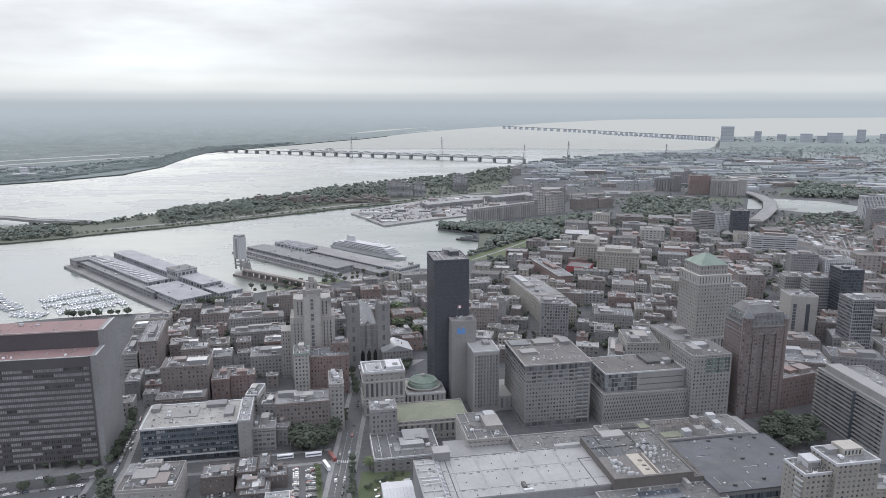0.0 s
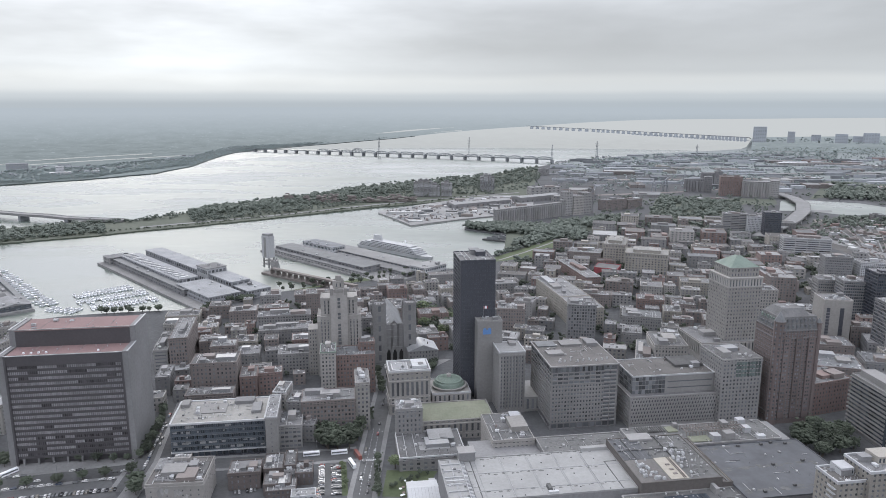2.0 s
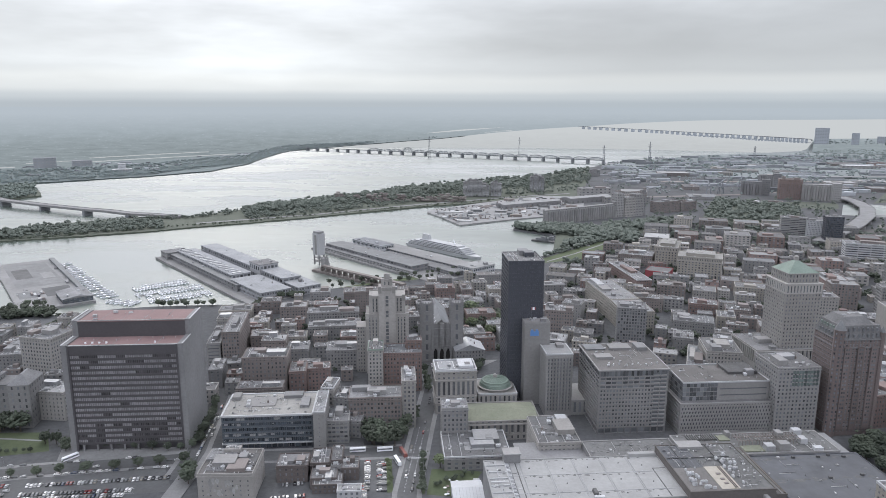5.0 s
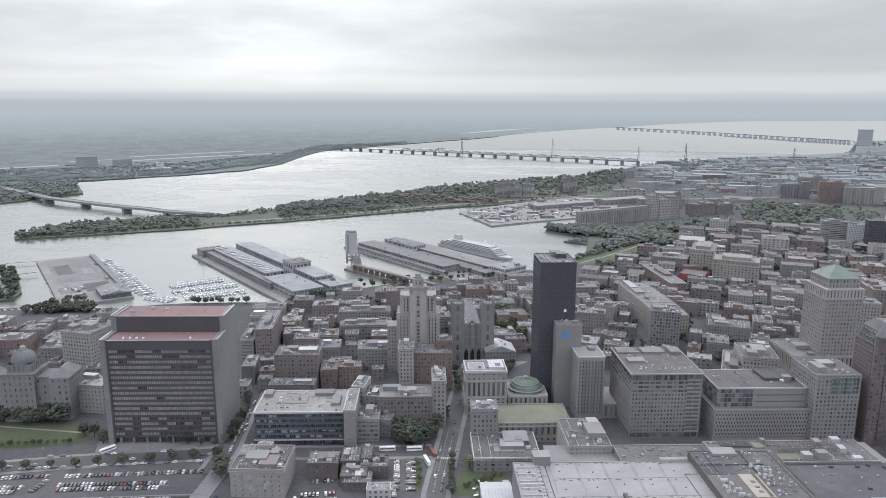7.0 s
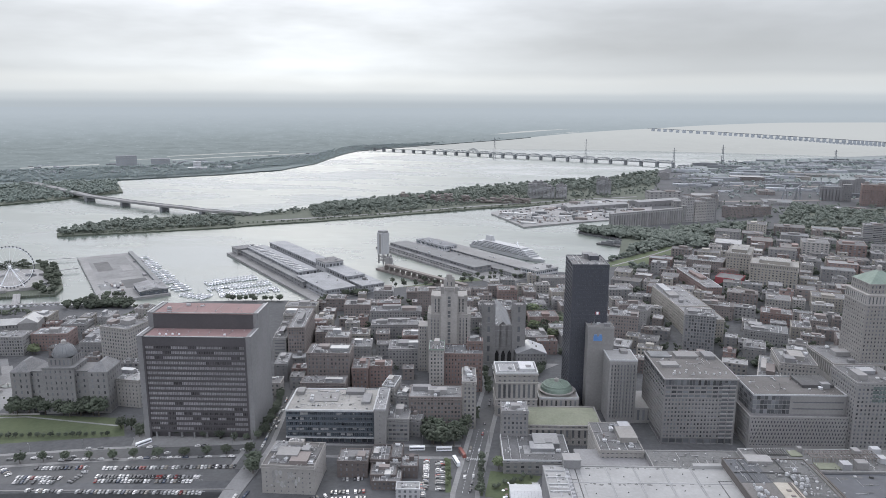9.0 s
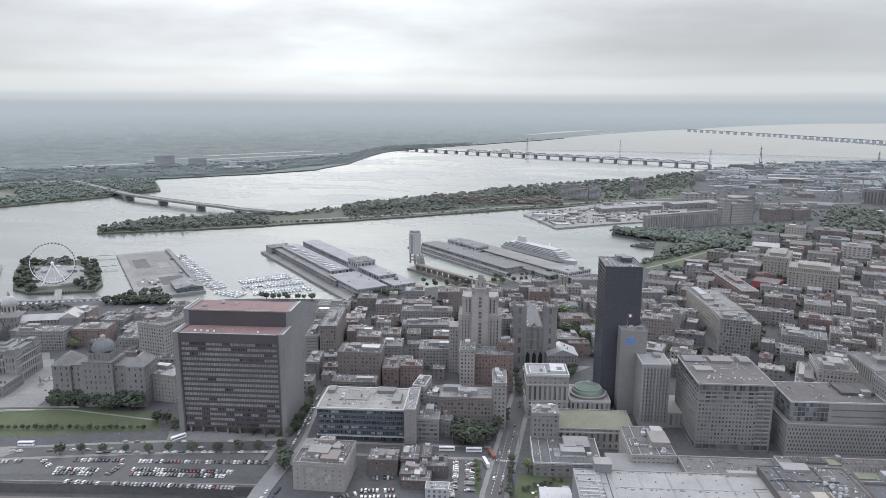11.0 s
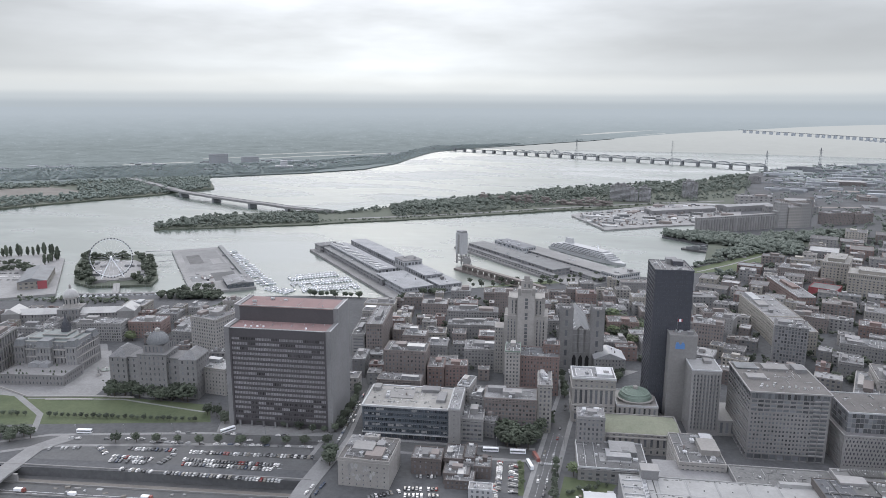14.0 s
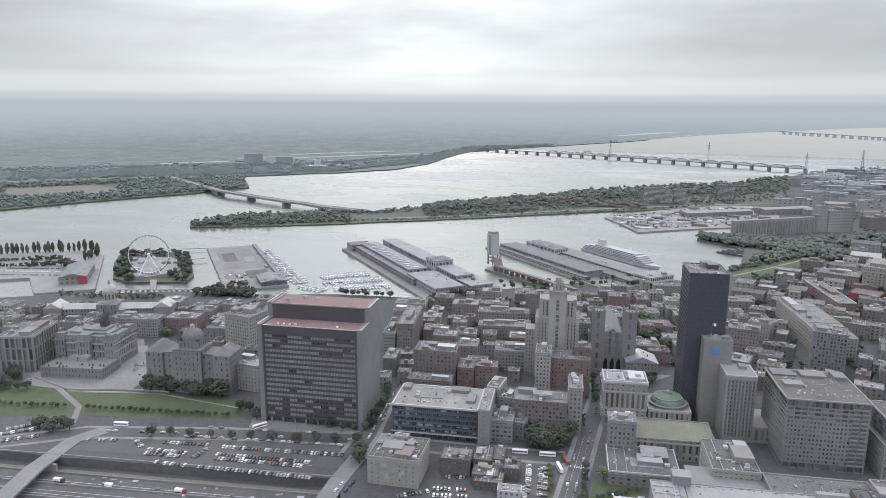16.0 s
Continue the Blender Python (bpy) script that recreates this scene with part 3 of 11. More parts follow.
def roof_kit():
    """Shared meshes of things that stand on flat roofs."""
    kit = {}
    g = Geo()
    g.box(-1.5, -1, 0.25, 1.5, 1, 1.6)
    g.box(-1.6, -1.1, 1.6, 1.6, 1.1, 1.75)
    g.tube(-0.7, 0, 1.75, 2.05, 0.55, 0.5, 10)
    g.tube(0.7, 0, 1.75, 2.05, 0.55, 0.5, 10)
    for x in (-1.3, 1.1):
        g.box(x, -0.9, 0, x + 0.2, 0.9, 0.25)
    kit["air_unit"] = g.mesh("air_unit", "unit_grey")
    g = Geo()
    g.box(-2.5, -2, 0, 2.5, 2, 2.9)
    g.box(-2.7, -2.2, 2.9, 2.7, 2.2, 3.15, bottom=True)
    g.box(-0.5, -2.06, 0, 0.5, -2.0, 2.1)
    kit["roof_hut"] = g.mesh("roof_hut", "concrete_dark")
    g = Geo()
    g.tube(0, 0, 0, 0.9, 0.22, 0.22, 8)
    g.tube(0, 0, 0.9, 1.25, 0.42, 0.1, 8)
    kit["vent_pipe"] = g.mesh("vent_pipe", "sheet_metal")
    g = Geo()
    g.box(-1.6, -1, 0, 1.6, 1, 0.35)
    g.gable(-1.5, -0.9, 1.5, 0.9, 0.35, 1.1, over=0)
    kit["skylight"] = g.mesh("skylight", "sheet_metal")
    g = Geo()
    g.box(-3.5, -0.35, 0.3, 3.5, 0.35, 1.0, bottom=True)
    g.box(2.8, -0.35, 0, 3.5, 2.4, 1.0)
    for x in (-3.0, -1.0, 1.0):
        g.box(x, -0.3, 0, x + 0.15, 0.3, 0.3)
    kit["air_duct"] = g.mesh("air_duct", "sheet_metal")
    g = Geo()
    g.box(-0.5, -0.35, 0, 0.5, 0.35, 1.7)
    g.box(-0.6, -0.45, 1.7, 0.6, 0.45, 1.85)
    g.tube(-0.22, 0, 1.85, 2.3, 0.16, 0.14, 6)
    g.tube(0.22, 0, 1.85, 2.3, 0.16, 0.14, 6)
    kit["chimney"] = g.mesh("chimney", "brick_brown")
    g = Geo()
    g.tube(0, 0, 0.6, 2.6, 1.3, 1.3, 12)
    g.tube(0, 0, 2.6, 2.9, 1.3, 0.9, 12)
    for k in range(4):
        g.beam((math.cos(k * 1.57) * 1.1, math.sin(k * 1.57) * 1.1, 0), (math.cos(k * 1.57) * 1.1, math.sin(k * 1.57) * 1.1, 0.7), 0.15)
    kit["cooling_tower"] = g.mesh("cooling_tower", "unit_grey")
    return kit


KIT = roof_kit()
rng = random.Random(7)


def roof_things(parent, w, d, z, count, big=1.0):
    kinds = ("air_unit", "air_unit", "vent_pipe", "skylight", "roof_hut", "air_duct", "chimney", "vent_pipe", "air_unit")
    for _ in range(count):
        k = rng.choice(kinds)
        if k in ("roof_hut", "air_duct") and min(w, d) < 10:
            k = "vent_pipe"
        m = 2.8 if k in ("roof_hut", "air_duct") else 1.8
        if min(w, d) < 2 * m + 1:
            continue
        s = rng.uniform(0.8, 1.3) * big
        place(k, KIT[k], parent, (rng.uniform(-w / 2 + m, w / 2 - m), rng.uniform(-d / 2 + m, d / 2 - m), z), rng.choice((0, 90, 180, 270)), (s, s, s * rng.uniform(0.8, 1.1)))


def building(label, x, y, rot, w, d, h, wall="greystone", roof="roof_gravel", floor_h=3.6, bay=3.2, wf=0.45, hf=0.55, glass="glass_dark",
             things=4, base=0.0, category="building", group="", deep=0.3, edge=0.8, rim="", sub=None, big=1.0):
    """A flat-roofed block: walls with window openings, panes, roof deck, parapet and what stands on the roof."""
    claim(x, y, rot, w, d)
    ob = empty("building", x, y, 0, rot)
    walls, panes, deck, par = Geo(), Geo(), Geo(), Geo()
    facades(walls, panes, w, d, 0, h, floor_h, bay, wf, hf, deep, base, edge)
    deck.quad((-w / 2, -d / 2, h), (w / 2, -d / 2, h), (w / 2, d / 2, h), (-w / 2, d / 2, h))
    parapet(par, w, d, h)
    if wall not in ("dark_panel", "red_cloth") and h > 9:
        cornice = Geo()
        parapet(cornice, w + 0.7, d + 0.7, h - rng.uniform(0.8, 1.6), 0.1, 0.5)
        part("cornice", cornice, wall, ob)
    part("wall", walls, wall, ob)
    tagged(part("glazing", panes, glass, ob, "small dark window panes"), kind="stuff")
    part("roof", deck, roof, ob)
    part("parapet", par, rim or wall, ob)
    if things:
        roof_scene(ob, w, d, h, wall)
    roof_things(ob, w - 2, d - 2, h, things if not group else max(0, things - 2), big)
    return tagged(ob, label, category, group)


JOINED = {}


def joined(mat):
    if mat not in JOINED:
        JOINED[mat] = Geo()
    return JOINED[mat]


def town_block(x, y, rot, w, d, h, wall, roof, bay, wf, hf):
    """One of many small blocks past counting, added to the joined town."""
    claim(x, y, rot, w, d)
    c, s = math.cos(radians(rot)), math.sin(radians(rot))
    far_off = math.hypot(x, y) > 1000
    kit = {wall + "_rows": Geo(), "glass_dark": Geo(), roof + "_rows": Geo(), "clutter": Geo()}
    facades(kit[wall + "_rows"], kit["glass_dark"], w, d, 0, h, 4.2 if far_off else 3.6, bay * (1.8 if far_off else 1.25), wf, hf)
    parapet(kit[wall + "_rows"], w, d, h)
    r = kit[roof + "_rows"]
    r.quad((-w / 2, -d / 2, h), (w / 2, -d / 2, h), (w / 2, d / 2, h), (-w / 2, d / 2, h))
    if rng.random() < 0.6 and min(w, d) > 7:
        a, b = rng.uniform(0.2, 0.45) * w, rng.uniform(0.2, 0.45) * d
        px, py = rng.uniform(-0.4, 0.4) * (w - a), rng.uniform(-0.4, 0.4) * (d - b)
        kit[wall + "_rows"].box(px - a / 2, py - b / 2, h, px + a / 2, py + b / 2, h + rng.uniform(2, 3.8))
    for _ in range(3 if far_off else min(9, int(w * d / 30) + 2)):
        px, py, e = rng.uniform(-0.42, 0.42) * w, rng.uniform(-0.42, 0.42) * d, rng.uniform(0.4, 1.5)
        kit["clutter"].box(px - e, py - e * 0.7, h, px + e, py + e * 0.7, h + rng.uniform(0.4, 1.8), taper=0.05)
    for mat, g in kit.items():
        t = joined(mat)
        i = len(t.v)
        t.v += [(x + a * c - b * s, y + a * s + b * c, z) for a, b, z in g.v]
        t.f += [tuple(k + i for k in f) for f in g.f]


def finish_town():
    for mat, g in JOINED.items():
        tagged(place("town_blocks", g.mesh("town_blocks", mat)), "crowd of small flat-roofed town buildings", "buildings", kind="stuff")


def roof_scene(ob, w, d, h, wall):
    """Penthouse, a patch of other membrane, party walls, and small clutter past counting."""
    rnd = rng
    if min(w, d) > 9:
        for _ in range(1 if w * d < 900 else 2):
            a, b, t = rnd.uniform(0.2, 0.42) * w, rnd.uniform(0.2, 0.42) * d, rnd.uniform(2.4, 4.2)
            x, y = rnd.uniform(-0.5, 0.5) * (w - a - 3), rnd.uniform(-0.5, 0.5) * (d - b - 3)
            g = Geo()
            g.box(x - a / 2, y - b / 2, h, x + a / 2, y + b / 2, h + t)
            g.box(x - a / 2 - 0.2, y - b / 2 - 0.2, h + t, x + a / 2 + 0.2, y + b / 2 + 0.2, h + t + 0.3, bottom=True)
            part("penthouse", g, rnd.choice((wall, wall, "sheet_metal", "concrete_dark", "concrete", "brick_brown")), ob)
        g = Geo()
        a, b = rnd.uniform(0.25, 0.6) * w, rnd.uniform(0.25, 0.6) * d
        x, y = rnd.uniform(-0.5, 0.5) * (w - a - 1.5), rnd.uniform(-0.5, 0.5) * (d - b - 1.5)
        g.box(x - a / 2, y - b / 2, h, x + a / 2, y + b / 2, h + 0.12)
        part("roof_patch", g, rnd.choice(("roof_gravel", "roof_dark", "roof_dark", "roof_slate", "pavement", "roof_white") if rnd.random() < 0.8 else ("roof_dark", "roof_slate")), ob)
    g = Geo()
    for _ in range(rnd.randint(0, 2)):
        u = rnd.uniform(-0.4, 0.4) * w
        g.box(u - 0.2, -d / 2 + 0.5, h, u + 0.2, d / 2 - 0.5, h + rnd.uniform(0.4, 1.0))
    for _ in range(min(34, int(w * d / 22) + 4)):
        x, y, k = rnd.uniform(-0.46, 0.46) * w, rnd.uniform(-0.46, 0.46) * d, rnd.random()
        if k < 0.5:
            a, b, t = rnd.uniform(0.3, 1.2), rnd.uniform(0.3, 1.2), rnd.uniform(0.3, 1.3)
            g.box(x - a, y - b, h, x + a, y + b, h + t, taper=0.05)
        elif k < 0.75:
            g.tube(x, y, h, h + rnd.uniform(0.6, 1.6), 0.25, 0.25, 6)
        else:
            e = rnd.uniform(2, 6)
            if rnd.random() < 0.5:
                g.box(max(x - e, -0.48 * w), y - 0.2, h + 0.15, min(x + e, 0.48 * w), y + 0.2, h + 0.5, bottom=True)
            else:
                g.box(x - 0.2, max(y - e, -0.48 * d), h + 0.15, x + 0.2, min(y + e, 0.48 * d), h + 0.5, bottom=True)
    tagged(part("roof_clutter", g, "clutter", ob, "small pipes, vents and boxes"), kind="stuff")
building("plain pale concrete stair tower at the office block's end", -147.1, 486.9, 10.5, 8.5, 40.0, 32.0, wall="concrete", bay=9, wf=0.12, hf=0.3, things=1, rim="white_panel")
building("low concrete-framed office annex", -137.7, 496.4, 10.5, 19.8, 28.0, 18.0, wall="concrete", bay=3.2, wf=0.8, hf=0.5, things=2)
building("small grey office annex with dark roof", -123.7, 507.0, 0.1, 10.8, 28.0, 14.0, wall="greystone", bay=3.2, wf=0.5, hf=0.5, things=3)
building("brown brick office block with dark roof plant", -224.4, 580.0, 10.5, 39.2, 26.0, 34.0, wall="brick_brown", roof="roof_dark", things=10, bay=3.4, wf=0.4)
building("low dark-roofed brick block with raised hut", -218.5, 547.6, 10.5, 39.1, 18.0, 17.0, wall="brick_brown", roof="roof_dark", things=5)
building("tall narrow brick office building with tight rows of windows", -285.8, 658.7, 14.0, 17.2, 70.0, 36.0, wall="brick_brown", bay=2.4, wf=0.55, hf=0.6, things=4)
building("banded grey office block with flat roof", -300.1, 643.5, 14.0, 13.1, 40.0, 24.0, wall="concrete", bay=20, wf=0.9, hf=0.4, things=3)
building("dark low block beside the court tower", -274.7, 587.0, 14.0, 11.9, 30.0, 18.0, wall="concrete_dark", bay=6, wf=0.3, things=1)
building("brown brick building with roof terrace hut", -239.6, 643.0, 12.0, 24.0, 22.0, 26.0, wall="brick_brown", things=4, roof="roof_gravel")
building("old red brick block among narrow lanes", -195.2, 579.4, 14.0, 14.7, 26.0, 22.0, wall="brick_red", roof="roof_dark", things=5)
building("old brick block with white gable roof edge", -179.0, 589.1, 14.0, 20.6, 16.0, 20.0, wall="brick_red", roof="roof_dark", things=3)
building("row of grey stone warehouses with bright skylight", -216.1, 644.9, 12.0, 21.2, 24.0, 18.0, wall="greystone", roof="roof_gravel", things=6)
building("grey stone warehouse with a white roof square", -169.5, 644.6, 12.0, 32.7, 28.0, 20.0, wall="greystone", things=6)
building("long stone warehouse row with arched windows near the quay", -213.8, 769.9, 13.0, 59.3, 22.0, 18.0, wall="greystone", bay=3, wf=0.5, hf=0.6, things=10)
building("stone warehouse row with flat grey roof", -200.2, 724.8, 13.0, 57.1, 20.0, 16.0, wall="greystone", things=9)
building("corner stone office building with roof tanks", -86.1, 528.9, 10.5, 11.0, 30.0, 40.0, wall="limestone", bay=3, things=8, big=1.4)
building("brick and stone office row with round top-floor windows", -111.4, 518.3, 10.5, 41.8, 24.0, 28.0, wall="brick_brown", bay=2.6, wf=0.55, hf=0.55, things=8, roof="roof_gravel")
building("stone block with white parapet and two roof pots", -149.5, 522.8, 0.0, 10.2, 22.0, 32.0, wall="limestone", bay=3, things=4, rim="white_panel")
building("low infill block with roof machines", -137.0, 518.3, 0.0, 12.3, 22.0, 26.0, wall="greystone", things=6)
building("black glass and steel office tower", 4.0, 602.7, 10.5, 30.6, 38.8, 124.0, wall="dark_panel", roof="roof_dark", glass="glass_black", bay=1.5, wf=0.72, hf=0.6, things=3, deep=0.15)
building("stepped grey stone building with roof plant", -45.9, 498.3, 10.5, 19.8, 18.0, 30.0, wall="greystone", things=9, bay=2.8)
building("red-brown stone office block with flat roof", -103.2, 599.2, 10.5, 34.5, 26.0, 36.0, wall="brick_red", roof="roof_slate", bay=2.8, wf=0.4, things=5)
building("eight-storey stone tower block with copper edge", -125.5, 588.2, 10.5, 13.4, 24.0, 42.0, wall="limestone", bay=3, things=5, rim="copper_green")
building("red brick annex by the church", -93.4, 604.6, 10.5, 14.0, 12.0, 44.0, wall="brick_red", things=2)
building("pale hotel tower with green glass top storeys", 216.3, 556.2, 10.5, 34.4, 35.5, 55.0, wall="concrete", bay=3, wf=0.5, hf=0.55, floor_h=3.2, things=4, roof="roof_dark")
building("dark brown brick block with small windows", 299.2, 575.6, 21.3, 41.8, 30.0, 28.0, wall="brick_red", bay=3, things=5, roof="roof_gravel")
building("pale old apartment house with stepped cluttered roof", -187.7, 411.7, 8.0, 35.7, 33.6, 20.0, wall="limestone", roof="roof_brown", things=14, bay=5, wf=0.18, hf=0.35)
building("dark brick house with chimneys", -152.1, 432.7, 10.5, 21.2, 18.3, 12.0, wall="brick_sooty", roof="roof_dark", things=5, bay=4, wf=0.25)
building("dark brick house with small roofs", -135.6, 444.2, 10.5, 13.3, 22.0, 10.0, wall="brick_sooty", roof="roof_dark", things=4)
building("narrow brick house with pale roof", -124.1, 445.7, 10.5, 7.7, 22.0, 12.0, wall="brick_sooty", roof="roof_gravel", things=3)
building("low garage with dark roof", -124.9, 423.7, 10.5, 19.7, 22.0, 6.0, wall="brick_sooty", roof="roof_dark", things=3)
building("small white-roofed store among parked cars", -106.9, 409.8, 10.5, 15.8, 9.0, 7.0, wall="white_panel", roof="roof_white", things=1)
building("low grey bank wing with courtyard roof", -23.6, 572.2, 10.5, 28.8, 22.0, 12.0, wall="limestone", roof="roof_slate", things=4, bay=5)
building("flat-roofed heritage block with stepped parapet", 27.9, 469.9, 10.5, 29.5, 42.5, 27.0, wall="limestone", bay=3, wf=0.5, hf=0.4, things=9, roof="roof_gravel", rim="limestone")
building("low hall with grey membrane roof and white edge", -28.3, 474.8, 10.5, 47.9, 39.4, 10.0, wall="concrete", roof="roof_gravel", things=6, bay=5, rim="white_panel")
building("small cream office block with white roof", -380.7, 505.9, 0.8, 31.5, 22.0, 24.2, wall="limestone", roof="roof_white", things=3, bay=3.4, wf=0.3, hf=0.5)
building("ten-storey stone office building with cornice", -444.8, 590.1, -6.6, 33.4, 29.7, 40.0, wall="limestone", bay=3.2, wf=0.5, things=5)
building("low stone annex with grey roof", -486.9, 602.0, 10.5, 21.9, 30.0, 18.0, wall="greystone", things=4)
building("pale long office block with rows of windows", -586.0, 586.4, 16.0, 48.7, 20.0, 20.0, wall="concrete", bay=2.6, wf=0.6, things=5)
building("red brick warehouse with flat pale roof", -547.4, 613.2, 16.0, 37.1, 24.0, 18.0, wall="brick_red", things=6, roof="roof_gravel")
building("grey stone block with dark roof", -655.7, 565.4, 16.0, 35.0, 20.0, 14.0, wall="greystone", things=4)
building("modern stone courthouse with deep vertical fins", -617.0, 472.9, 24.0, 33.3, 50.0, 36.0, wall="concrete", bay=5, wf=0.62, hf=0.9, floor_h=11, deep=1.2, things=6)
building("grey concrete-framed tower block", 123.6, 746.1, -6.0, 30.3, 28.0, 42.1, wall="concrete_dark", bay=3, wf=0.62, hf=0.7, floor_h=3.4, things=7)
building("long tan warehouse block with even windows", 118.0, 872.6, -76.8, 93.1, 36.0, 26.0, wall="brick_buff", bay=3, wf=0.45, things=8)
building("tan stone warehouse with flat roof", 133.0, 800.8, -80.5, 51.4, 36.0, 26.0, wall="brick_buff", bay=3, wf=0.45, things=4)
building("brown stone office block by the tower", 47.6, 767.5, -4.0, 31.0, 24.0, 30.0, wall="brick_brown", bay=3, things=8)
building("pale walled block with white roof", 68.5, 830.2, -18.0, 23.1, 20.0, 20.0, wall="concrete", roof="roof_gravel", things=5, wf=0.2)
building("cream eight-storey block with flat brown roof", 190.1, 647.7, -3.0, 30.6, 39.8, 34.0, wall="limestone", bay=3, things=8, roof="roof_dark")
building("pale green-grey roofed stone building", 167.9, 636.1, -14.0, 18.3, 75.1, 24.0, wall="limestone", bay=3, things=6, roof="roof_slate", rim="limestone")
building("building wrapped in red cloth", 210.9, 1047.9, -22.0, 34.8, 34.0, 13.0, wall="red_cloth", bay=30, wf=0.04, hf=0.1, things=0, roof="roof_dark", rim="red_cloth")
building("long brick museum block with white roof edge", 162.8, 1021.4, -77.5, 113.5, 22.0, 16.0, wall="brick_red", rim="white_panel", things=10, roof="roof_gravel")
building("brown warehouse block behind the museum", 192.0, 1141.6, -16.0, 54.1, 40.0, 18.0, wall="brick_brown", things=8)
building("red brick block with white roof", 418.9, 957.6, -4.0, 31.7, 51.7, 28.0, wall="brick_red", roof="roof_white", things=6)
building("grey glass apartment tower", 428.5, 697.2, 0.0, 22.6, 25.8, 60.0, wall="concrete_dark", glass="glass_blue", bay=2, wf=0.85, hf=0.75, things=4)
building("dark glass apartment tower with flat top", 477.9, 804.5, -2.0, 25.4, 29.2, 66.0, wall="dark_panel", glass="glass_blue", bay=2, wf=0.85, hf=0.7, things=3)
building("grey apartment tower with balconies", 456.1, 828.8, -6.0, 25.3, 26.0, 50.0, wall="concrete_dark", glass="glass_blue", bay=2.4, wf=0.7, hf=0.6, things=5)
building("pale apartment tower with stepped top", 443.8, 856.3, -8.0, 30.0, 22.0, 44.0, wall="concrete", glass="glass_blue", bay=2.4, wf=0.6, things=5)
building("dark grey block with pale roof", 546.2, 1038.4, -10.0, 37.7, 26.0, 34.0, wall="concrete_dark", bay=2.4, wf=0.6, roof="roof_white", things=5)
building("white gridded apartment block", 593.1, 1028.5, -8.0, 40.6, 30.0, 28.0, wall="white_panel", bay=2.6, wf=0.6, hf=0.7, things=6)
building("long white banded office block", 579.8, 1207.7, -14.0, 75.9, 30.0, 30.0, wall="white_panel", bay=20, wf=0.95, hf=0.5, things=8, glass="glass_dark")
building("dark glass corner tower", 581.6, 1354.4, -10.0, 30.5, 24.0, 52.0, wall="dark_panel", glass="glass_blue", bay=2.5, wf=0.8, hf=0.6, things=3)
building("white chequered apartment block", 573.4, 1405.8, -10.0, 36.9, 22.0, 36.0, wall="white_panel", bay=2.6, wf=0.5, things=3)
building("grey office slab with banded windows", 538.8, 1427.4, -14.0, 47.9, 24.0, 38.0, wall="concrete", bay=14, wf=0.95, hf=0.5, things=5)
building("low pale office building behind the stone tower", 378.3, 776.8, -6.0, 29.0, 26.0, 30.0, wall="concrete", bay=4, wf=0.6, hf=0.4, things=6)
building("stone annex tower with small windows", 348.0, 807.9, -4.0, 20.4, 24.0, 44.0, wall="limestone", bay=3, things=4)
building("striped white apartment tower", 975.3, 1571.3, -6.0, 55.1, 24.0, 52.0, wall="white_panel", bay=3, wf=0.5, hf=0.9, floor_h=9, things=3)
building("grey apartment slab with balconies", 908.1, 1417.9, -6.0, 67.5, 24.0, 46.0, wall="concrete_dark", bay=2.6, wf=0.7, things=3)
building("white-roofed low hall behind the hotel", 430.2, 705.8, -18.0, 37.3, 34.0, 16.0, wall="concrete_dark", roof="roof_white", things=5)
building("dark low block with sawtooth roof", 346.5, 638.4, -14.0, 39.2, 40.0, 18.0, wall="brick_brown", roof="roof_slate", things=8)
building("grey hall roof with long ridge", 402.1, 650.1, -14.0, 46.7, 30.0, 16.0, wall="concrete_dark", roof="roof_slate", things=6)
building("low dark brick workshop with flat roof", -128.2, 426.0, 10.5, 17.9, 16.0, 7.5, wall="brick_sooty", roof="roof_dark", things=5, bay=4, wf=0.25)
building("narrow pale yard building beside parked cars", -122.6, 437.1, 10.5, 7.1, 10.0, 9.5, wall="greystone", roof="roof_gravel", things=2, bay=4, wf=0.2)
building("old dark brick rear building with stained roof", -113.0, 438.7, 10.5, 11.7, 16.0, 9.0, wall="brick_sooty", roof="roof_slate", things=5, bay=4, wf=0.25)


# ---- landmarks of the near town ----
def sited(name, label, category, x, y, rot, w, d, z=0.0):
    claim(x, y, rot, w, d)
    return tagged(empty(name, x, y, z, rot), label, category)


